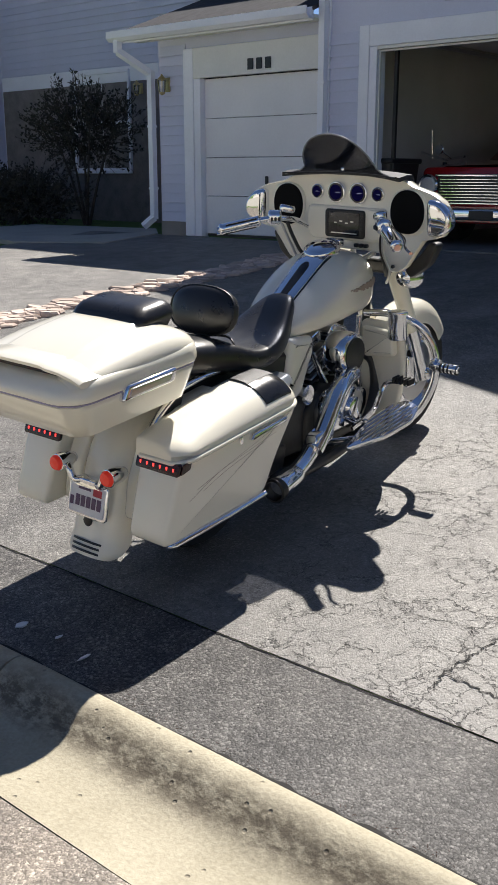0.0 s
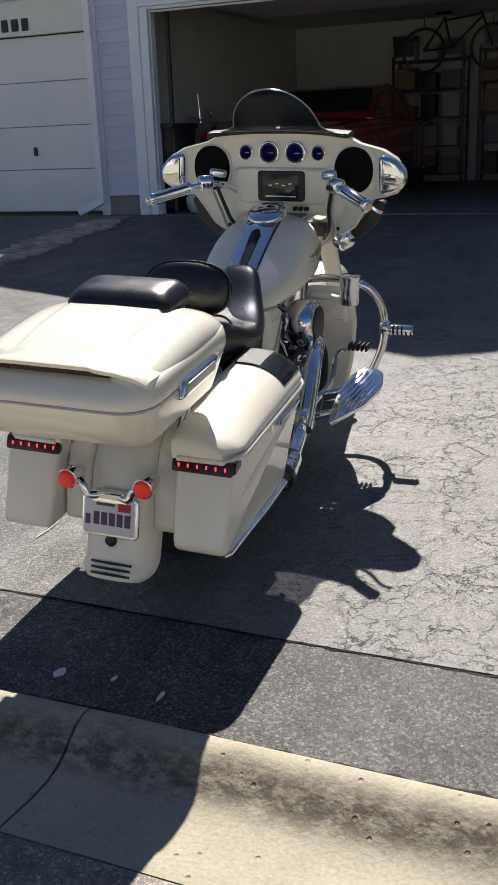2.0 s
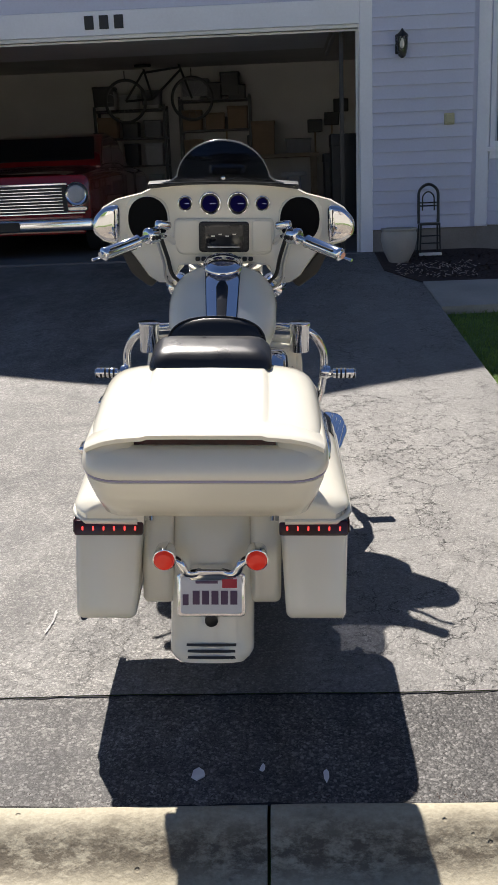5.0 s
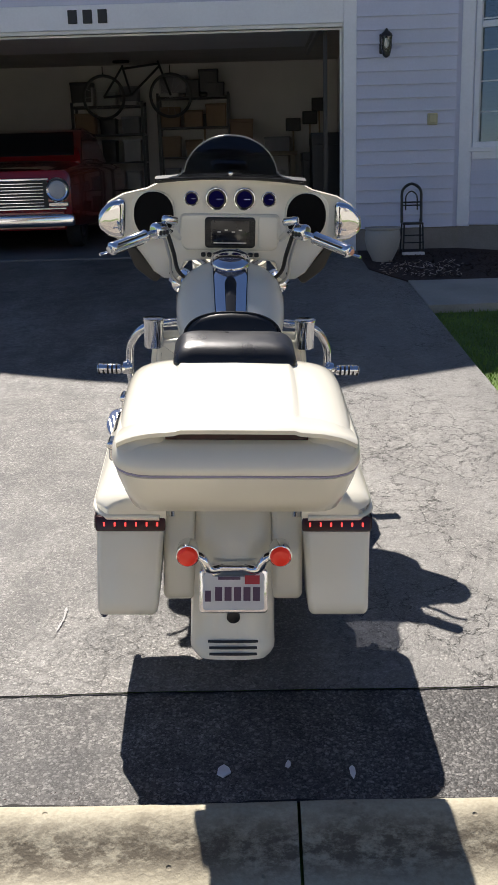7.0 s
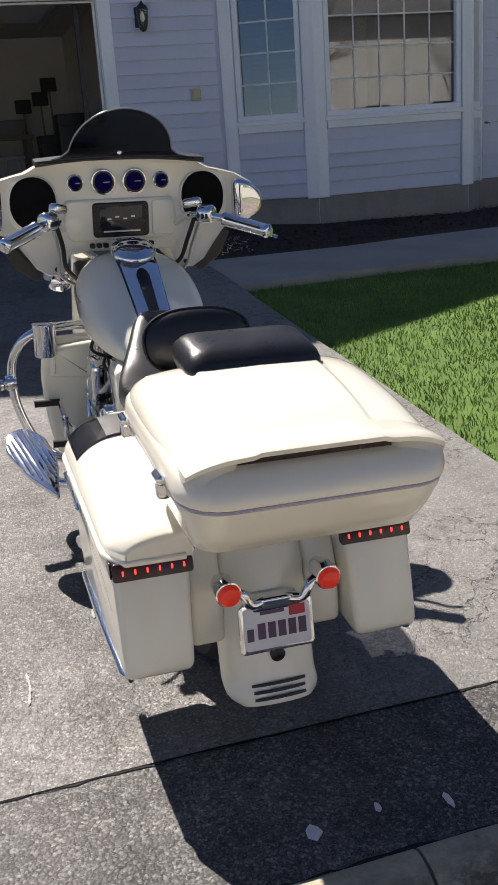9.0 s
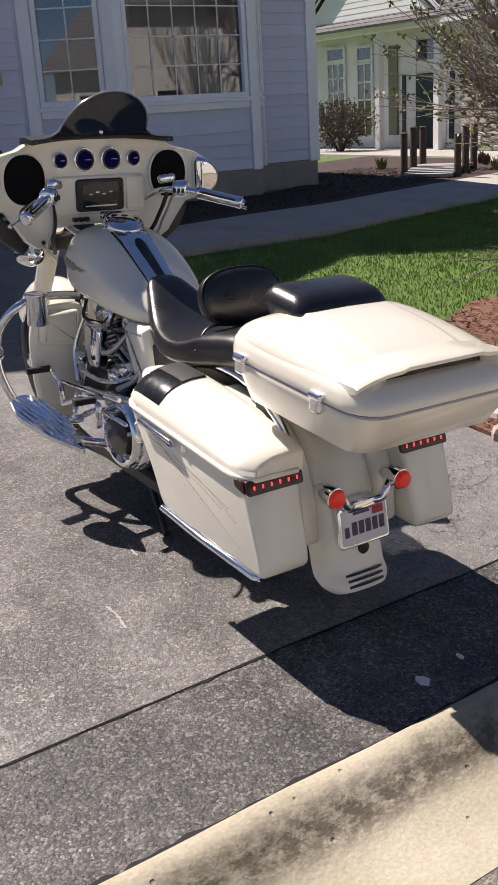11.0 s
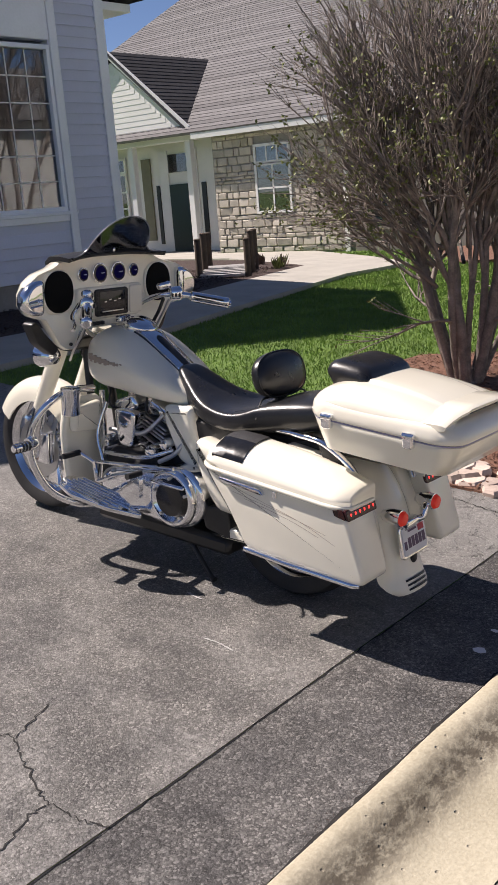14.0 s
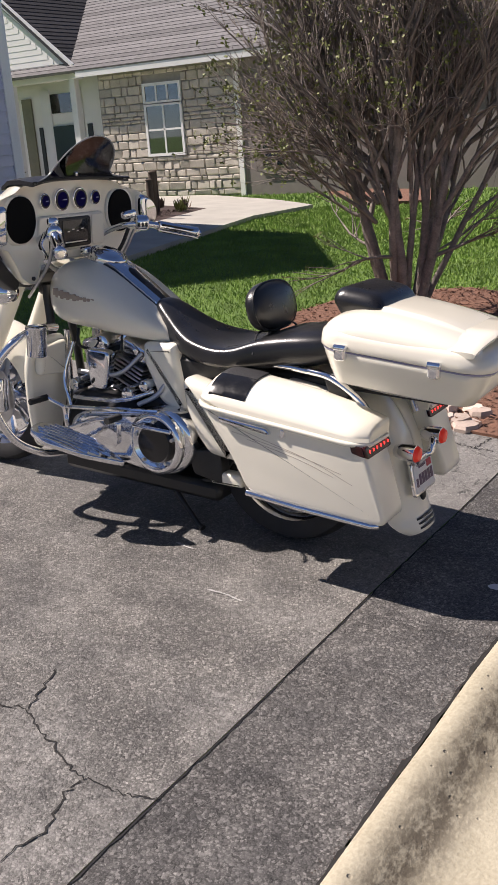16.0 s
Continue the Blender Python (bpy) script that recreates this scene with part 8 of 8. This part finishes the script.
cp("number_plate", box(-0.15, 0.15, -0.178, -0.17, 0.30, 0.40, 0.003), BLACK)

dustbin = thing("wheeled_bin", "tall black plastic wheeled bin inside the garage", "bin", m=Matrix.Translation((-6.42, 10.15, 0.622)))
for _nm, _bm in (("bin_body", loft([[(x, y, 0.04) for x, y in rounded(-0.22, 0.22, -0.26, 0.26, 0.05)], [(x, y, 0.92) for x, y in rounded(-0.28, 0.28, -0.33, 0.33, 0.06)]])), ("bin_lid", slab(rounded(-0.30, 0.30, -0.35, 0.36, 0.06), 0.92, 0.98, 0.02, "z")), ("bin_wheel", lathe([(0.09, -0.3), (0.1, -0.29), (0.1, -0.25), (0.09, -0.24)], "x", 18, (0, 0.28, 0.10))), ("bin_wheel", lathe([(0.09, 0.24), (0.1, 0.25), (0.1, 0.29), (0.09, 0.3)], "x", 18, (0, 0.28, 0.10)))):
    part(_nm, _bm, BLACK, None, "", 40).parent = dustbin
sack = thing("rubbish_sack", "small crumpled white plastic sack on the slab", "bag", m=Matrix.Translation((-5.92, 9.95, 0.622)))
_bm = bmesh.new()
bmesh.ops.create_icosphere(_bm, subdivisions=3, radius=0.13)
for v in _bm.verts:
    n = noise.noise(v.co * 14)
    v.co = Vector((v.co.x * (1 + 0.25 * n), v.co.y * (1 + 0.25 * n), max(-0.12, v.co.z * 1.05) * (1 + 0.2 * n) + 0.12))
part("sack", _bm, plain("plastic_sack", (0.55, 0.55, 0.58), 0.4), None, "", 60).parent = sack
part("knot", lathe([(0.03, 0.22), (0.015, 0.25), (0.04, 0.29)], "z", 12), bpy.data.materials["plastic_sack"], None, "", 40).parent = sack
stand = thing("stored_scooter", "dark stored scooter front with a round chrome mirror", "scooter", m=Matrix.Translation((-6.45, 11.5, 0.622)))
for _nm, _bm, _mt in (("fork", tube([(0, 0, 0.05), (0, 0.12, 0.95)], 0.03, sides=10), BLACKMETAL), ("wheel_ring", lathe([(0.20, -0.04), (0.24, -0.03), (0.24, 0.03), (0.20, 0.04)], "x", 28, (0, -0.02, 0.24), closed=True), TYRE), ("handlebar", tube([(-0.32, 0.05, 1.08), (0, 0.12, 0.98), (0.32, 0.05, 1.02)], 0.016, sides=8), CHROME),
                      ("mirror", lathe([(0.055, -0.01), (0.065, 0.0), (0.06, 0.015), (0.05, 0.0)], "y", 24, (-0.03, 0.0, 1.11)), CHROME), ("mirror_stem", tube([(0.1, 0.10, 1.0), (-0.02, 0.02, 1.10)], 0.008, sides=6), CHROME), ("leg_panel", box(-0.18, 0.18, 0.12, 0.16, 0.25, 0.85, 0.02), BLACK), ("tall_stem", tube([(-0.18, 0.1, 1.0), (-0.2, 0.1, 1.35)], 0.01, sides=6), CHROME)):
    part(_nm, _bm, _mt, None, "", 40).parent = stand


def bicycle(x, y, z):
    t = thing("hanging_bicycle", "bicycle hung from the garage ceiling by hooks", "bicycle", m=Matrix.Translation((x, y, z)))
    for cx in (0.0, 1.02):
        w = part("bicycle_wheel", lathe([(0.285, -0.012), (0.305, -0.014), (0.305, 0.014), (0.285, 0.012)], "y", 48, (cx, 0, 0), closed=True), BLACKMETAL, None, "dark rim", 40)
        w.parent = t
        ty = part("tyre", lathe([(0.305, -0.018), (0.328, -0.012), (0.328, 0.012), (0.305, 0.018)], "y", 48, (cx, 0, 0), closed=True), TYRE, None, "", 40)
        ty.parent = w
        for k in range(14):
            a = 6.283 * k / 14
            o = part("spoke", tube([(cx, 0, 0), (cx + 0.29 * math.cos(a), 0, 0.29 * math.sin(a))], 0.0015, sides=4), STEEL)
            o.parent = w
    for a, b in (((0, 0, 0), (0.42, 0, 0.02)), ((0.42, 0, 0.02), (0.30, 0, 0.45)), ((0, 0, 0), (0.30, 0, 0.42)), ((0.42, 0, 0.02), (0.86, 0, 0.42)), ((0.32, 0, 0.40), (0.86, 0, 0.46)), ((0.84, 0, 0.50), (1.02, 0, 0))):
        part("frame_tube", tube([a, b], 0.017, sides=8), BLACKMETAL, None, "", 40).parent = t
    part("saddle", slab(oval(0.29, 0.0, 0.13, 0.06, 20), 0.48, 0.52, 0.015, "z"), BLACK, None, "", 40).parent = t
    part("handlebar", tube([(0.84, -0.28, 0.56), (0.84, 0, 0.55), (0.84, 0.28, 0.56)], 0.012, sides=8), STEEL, None, "", 40).parent = t
    for cx in (0.0, 1.02):
        part("hook", tube([(cx, 0, 0.30), (cx, 0, 0.44)], 0.008, sides=6), BLACKMETAL).parent = t
    return t


bicycle(-4.53, 15.1, 2.56)
GREYBOX = plain("grey_tote", (0.20, 0.20, 0.21), 0.5, vary=0.15, piece=0.3)
CARD = plain("cardboard", (0.28, 0.20, 0.13), 0.85, vary=0.15, piece=0.2)
PALE = plain("pale_plastic", (0.50, 0.50, 0.48), 0.5, vary=0.1, piece=0.2)


def shelving(x, y, w, h, label):
    t = thing("shelving_unit", label, "shelf", m=Matrix.Translation((x, y, 0.622)))
    for a in (0, w):
        for b in (0, 0.42):
            part("shelf_post", box(a - 0.02, a + 0.02, b - 0.02, b + 0.02, 0, h), BLACKMETAL).parent = t
    for k in range(5):
        z = 0.12 + (h - 0.2) * k / 4
        part("shelf_board", box(-0.02, w + 0.02, -0.02, 0.44, z, z + 0.025, 0.003), BLACKMETAL).parent = t
    return t


def crate(x, y, z, w, d, h, mat, label, cat, bev=0.012):
    t = thing("storage_box", label, cat, "boxes stored in the garage", m=Matrix.Translation((x, y, z)))
    part("box_body", loft([[(a, b, 0) for a, b in rounded(-w * 0.47, w * 0.47, -d * 0.47, d * 0.47, 0.02)], [(a, b, h * 0.88) for a, b in rounded(-w * 0.5, w * 0.5, -d * 0.5, d * 0.5, 0.02)]]), mat, None, "", 40).parent = t
    part("box_lid", slab(rounded(-w * 0.52, w * 0.52, -d * 0.52, d * 0.52, 0.02), h * 0.88, h, 0.008, "z"), mat, None, "", 40).parent = t
    return t


shelving(-5.1, 15.5, 1.1, 1.9, "steel shelving crowded with boxes in the garage")
shelving(-3.75, 15.5, 1.1, 2.0, "tall steel shelving with totes and cans")
random.seed(12)
for _x0, _h in ((-5.1, 1.9), (-3.75, 2.0)):
    for _k in range(5):
        _z = 0.622 + 0.12 + (_h - 0.2) * _k / 4 + 0.025
        for _j in range(3):
            _w = random.uniform(0.22, 0.32)
            crate(_x0 + 0.18 + 0.36 * _j, 15.7, _z, _w, 0.30, random.uniform(0.16, 0.34), random.choice((GREYBOX, CARD, PALE, BLACK)), random.choice(("grey lidded plastic tote on a steel shelf", "worn cardboard carton on a steel shelf")), "box")
for _x, _z, _w, _h, _mt in ((-4.95, 2.525, 0.34, 0.30, BLACK), (-4.2, 2.525, 0.30, 0.22, GREYBOX), (-3.5, 2.625, 0.42, 0.26, GREYBOX), (-2.95, 2.625, 0.30, 0.34, BLACK)):
    crate(_x, 15.7, _z, _w, 0.32, _h, _mt, "dark tote stacked on top of shelving", "box")
for _x, _y, _w, _h in ((-1.32, 15.1, 0.42, 1.05), (-1.30, 13.6, 0.36, 0.80), (-1.34, 12.6, 0.40, 1.25)):
    crate(_x, _y, 0.624, _w, 0.45, _h, BLACK, "tall dark bin standing by the garage side wall", "bin")
bench = thing("workbench", "cluttered wooden workbench by the back wall", "workbench", m=Matrix.Translation((-2.45, 15.3, 0.622)))
part("bench_top", box(-0.75, 0.85, -0.3, 0.55, 1.02, 1.08, 0.006), plain("bench_wood", (0.25, 0.2, 0.14), 0.7, vary=0.2), None).parent = bench
for _x in (-0.68, 0.78):
    for _y in (-0.24, 0.48):
        part("bench_leg", box(_x - 0.04, _x + 0.04, _y - 0.04, _y + 0.04, 0, 1.02, 0.004), bpy.data.materials["bench_wood"]).parent = bench
part("bench_shelf", box(-0.7, 0.8, -0.25, 0.5, 0.25, 0.28, 0.004), bpy.data.materials["bench_wood"]).parent = bench
crate(-2.45, 15.5, 1.705, 0.36, 0.34, 0.5, CARD, "brown lidded drum standing on the workbench", "box")
crate(-2.98, 15.2, 0.90, 0.42, 0.3, 0.5, PALE, "pale carton with printed bars under the bench", "box")
crate(-1.9, 15.4, 1.705, 0.4, 0.3, 0.22, GREYBOX, "grey toolbox on the workbench", "toolbox")
crate(-1.45, 14.6, 0.625, 0.3, 0.3, 0.34, STICKER, "small red container on the slab", "container")
crate(-1.75, 14.5, 0.625, 0.3, 0.3, 0.30, plain("dull_yellow", (0.35, 0.30, 0.05), 0.5), "small yellow container on the slab", "container")
stool = thing("stool", "round white-topped shop stool in the garage", "stool", m=Matrix.Translation((-2.0, 14.3, 0.622)))
part("stool_seat", lathe([(0.17, 0.74), (0.19, 0.76), (0.19, 0.79), (0.16, 0.81)], "z", 28), PALE, None, "", 40).parent = stool
for _k in range(4):
    _a = 0.785 + 1.571 * _k
    part("stool_leg", tube([(math.cos(_a) * 0.12, math.sin(_a) * 0.12, 0.75), (math.cos(_a) * 0.22, math.sin(_a) * 0.22, 0)], 0.014, sides=8), STEEL, None, "", 40).parent = stool
part("stool_ring", lathe([(0.18, 0.30), (0.19, 0.30), (0.19, 0.315), (0.18, 0.315)], "z", 28, closed=True), STEEL, None, "", 40).parent = stool
for _k, (_x, _l) in enumerate(((-1.35, 1.5), (-1.2, 1.7), (-1.62, 1.4), (-3.05, 1.5), (-2.6, 1.2))):
    _t = thing("garden_tool", "long-handled garden tool leaning on the garage wall", "tool", "garden tools", m=Matrix.Translation((_x, 15.82, 0.622)))
    part("handle", tube([(0, -0.25, 0.02), (0, 0.12, _l)], 0.015, sides=8), plain("ash_handle", (0.35, 0.27, 0.17), 0.6) if _k == 0 else bpy.data.materials["ash_handle"], None, "", 40).parent = _t
    part("tool_head", box(-0.12, 0.12, 0.08, 0.13, _l, _l + 0.2, 0.01), BLACKMETAL, None).parent = _t
ladder = thing("step_ladder", "pale folded ladder against the garage side wall", "ladder", m=Matrix.Translation((-1.05, 11.2, 0.622)))
for _y in (0.0, 0.42):
    part("stile", box(-0.03, 0.03, _y - 0.015, _y + 0.015, 0, 1.9, 0.004), STEEL).parent = ladder
for _k in range(6):
    part("rung", box(-0.02, 0.02, 0.015, 0.405, 0.25 + 0.28 * _k, 0.28 + 0.28 * _k, 0.003), STEEL).parent = ladder
opener = thing("door_track", "steel overhead garage door track", "door track")
for _x in (-6.15, -1.55):
    part("rail", box(_x - 0.02, _x + 0.02, W + 0.25, 13.0, 2.86, 2.90), STEEL, opener)
    part("vertical_rail", box(_x - 0.02, _x + 0.02, W + 0.20, W + 0.24, 0.63, 2.86), BLACKMETAL, opener)
part("raised_door", box(-6.1, -1.6, W + 0.55, 12.6, 2.92, 2.96), DOORPAINT, opener, "raised door panel under ceiling")

# ---- a parked car beyond the tree ----
van = thing("parked_van", "white van parked beyond the far lawn", "van", m=pose(17.2, 8.2, 0.28, 0, 0, 20))
for _nm, _bm, _mt in (("body", loft([car_ring(0.9, 0.35, 1.0, -2.3, 0.12), car_ring(0.95, 0.3, 1.25, -1.9, 0.15), car_ring(0.97, 0.3, 1.9, -0.9, 0.2), car_ring(0.97, 0.3, 1.95, 2.2, 0.2)]), WHITE), ("windscreen", loft([[(-0.8, -1.80, 1.26), (0.8, -1.80, 1.26), (0.8, -1.82, 1.24), (-0.8, -1.82, 1.24)], [(-0.7, -1.05, 1.8), (0.7, -1.05, 1.8), (0.7, -1.07, 1.82), (-0.7, -1.07, 1.82)]]), SCREENGLASS),
                      ("side_window", box(-0.985, -0.96, -0.7, 1.8, 1.3, 1.75, 0.005), SCREENGLASS), ("bumper", box(-0.9, 0.9, -2.42, -2.3, 0.35, 0.6, 0.03), GREYBOX)):
    part(_nm, _bm, _mt, None, "", 40).parent = van
for _y in (-1.5, 1.5):
    for _s in (-1, 1):
        _w = part("wheel", lathe([(0.1, _s * 0.86), (0.2, _s * 0.92), (0.34, _s * 0.92), (0.34, _s * 0.76), (0.1, _s * 0.76)], "x", 24, (0, _y, 0.34)), TYRE, None, "", 40)
        _w.parent = van

# ---- marks on the drive ----
def crack(pts, width, seed, jit=0.006, dz=0.004):
    r = np.random.default_rng(seed)
    full = []
    for (x0, y0), (x1, y1) in zip(pts, pts[1:]):
        for k in range(12):
            t = k / 12
            full.append((x0 + (x1 - x0) * t + r.normal(0, jit), y0 + (y1 - y0) * t + r.normal(0, jit)))
    full.append(pts[-1])
    bm = bmesh.new()
    prev = None
    for i, (x, y) in enumerate(full):
        a, b = full[max(0, i - 1)], full[min(len(full) - 1, i + 1)]
        d = Vector((b[0] - a[0], b[1] - a[1])).normalized()
        w = width * r.uniform(0.4, 1.3) * (0.3 if i in (0, len(full) - 1) else 1)
        row = [bm.verts.new((x - d.y * w, y + d.x * w, worn(x, y) + dz)), bm.verts.new((x + d.y * w, y - d.x * w, worn(x, y) + dz))]
        if prev:
            bm.faces.new((prev[0], prev[1], row[1], row[0]))
        prev = row
    return bm


TAR = plain("crack_dirt", (0.016, 0.015, 0.014), 0.9, vary=0.3, scale=30)
cracks = thing("drive_cracks", "dark wandering cracks in the asphalt", "crack", kind="structure")
for _k, _c in enumerate(([(-3.80, 3.0), (-3.84, 2.74), (-3.79, 2.59), (-3.86, 2.44), (-3.93, 2.27), (-3.91, 2.11), (-3.88, 2.05)], [(-3.93, 2.27), (-4.1, 2.22), (-4.3, 2.24)], [(-3.79, 2.59), (-3.6, 2.66)], [(-1.13, 2.51), (-1.15, 2.38), (-1.17, 2.25), (-1.16, 2.16)], [(-1.17, 2.25), (-1.05, 2.24), (-0.99, 2.23)], [(-1.13, 2.51), (-1.02, 2.62)])):
    part("crack", crack(_c, 0.0027, 60 + _k, 0.006, 0.0025), TAR, cracks)
seam = part("drive_seam", crack([(-6.6 + 0.4 * k, 2.0570 + 0.001 * math.sin(k * 1.7)) for k in range(15)], 0.0030, 70, 0.0022, -0.0015), TAR)
tagged(seam, "dark sealed joint across the drive", "joint", kind="structure")
seam_2 = part("kerb_seam", crack([(-9.0 + 0.4 * k, 1.601 + 0.004 * math.sin(k * 2.3)) for k in range(22)], 0.0075, 71, 0.004, -0.0015), TAR)
tagged(seam_2, "ragged dark gap between asphalt and kerb", "joint", kind="structure")
random.seed(31)
for _x, _y, _r, _k in ((-2.424, 1.716, 0.026, 0.8), (-2.26, 1.735, 0.016, 0.45), (-2.098, 1.704, 0.026, 0.3)):
    _out = [(math.cos(a + 0.5) * _r * random.uniform(0.75, 1.15) * _k, math.sin(a + 0.5) * _r * random.uniform(0.75, 1.15)) for a in (0, 1.1, 2.0, 3.1, 4.2, 5.3)]
    _bm = loft([[(x, y, 0.0) for x, y in _out], [(x * 0.97 + 0.002, y * 0.97, 0.004 + 0.10 * abs(x)) for x, y in _out]])
    _o = part("paper_scrap", _bm, PLATEWHITE, m=Matrix.Translation((_x, _y, worn(_x, _y) - 0.001)))
    tagged(_o, "small torn pale paper scrap lying on asphalt", "litter", "scraps by the kerb")
_deb = chips("leaf_crumbs", "dry brown leaf crumbs caught along the kerb", 420, [(-5.2, 1.588), (-0.75, 1.588), (-0.75, 1.618), (-5.2, 1.618)], 0.004, MULCH, 44)
tagged(_deb, "dry brown leaf crumbs caught along the kerb", "debris", kind="stuff")

CHALK = plain("scrape_chalk", (0.42, 0.41, 0.40), 0.9, vary=0.2, scale=40)
for _pts in ([(-2.97, 2.55), (-2.965, 2.47), (-2.975, 2.40)], [(-2.73, 2.86), (-2.74, 2.81), (-2.74, 2.77)]):
    _o = part("scrape_mark", crack(_pts, 0.0045, 90, 0.0012), CHALK)
    tagged(_o, "pale scrape mark on the asphalt", "scrape", "scrapes on the drive")
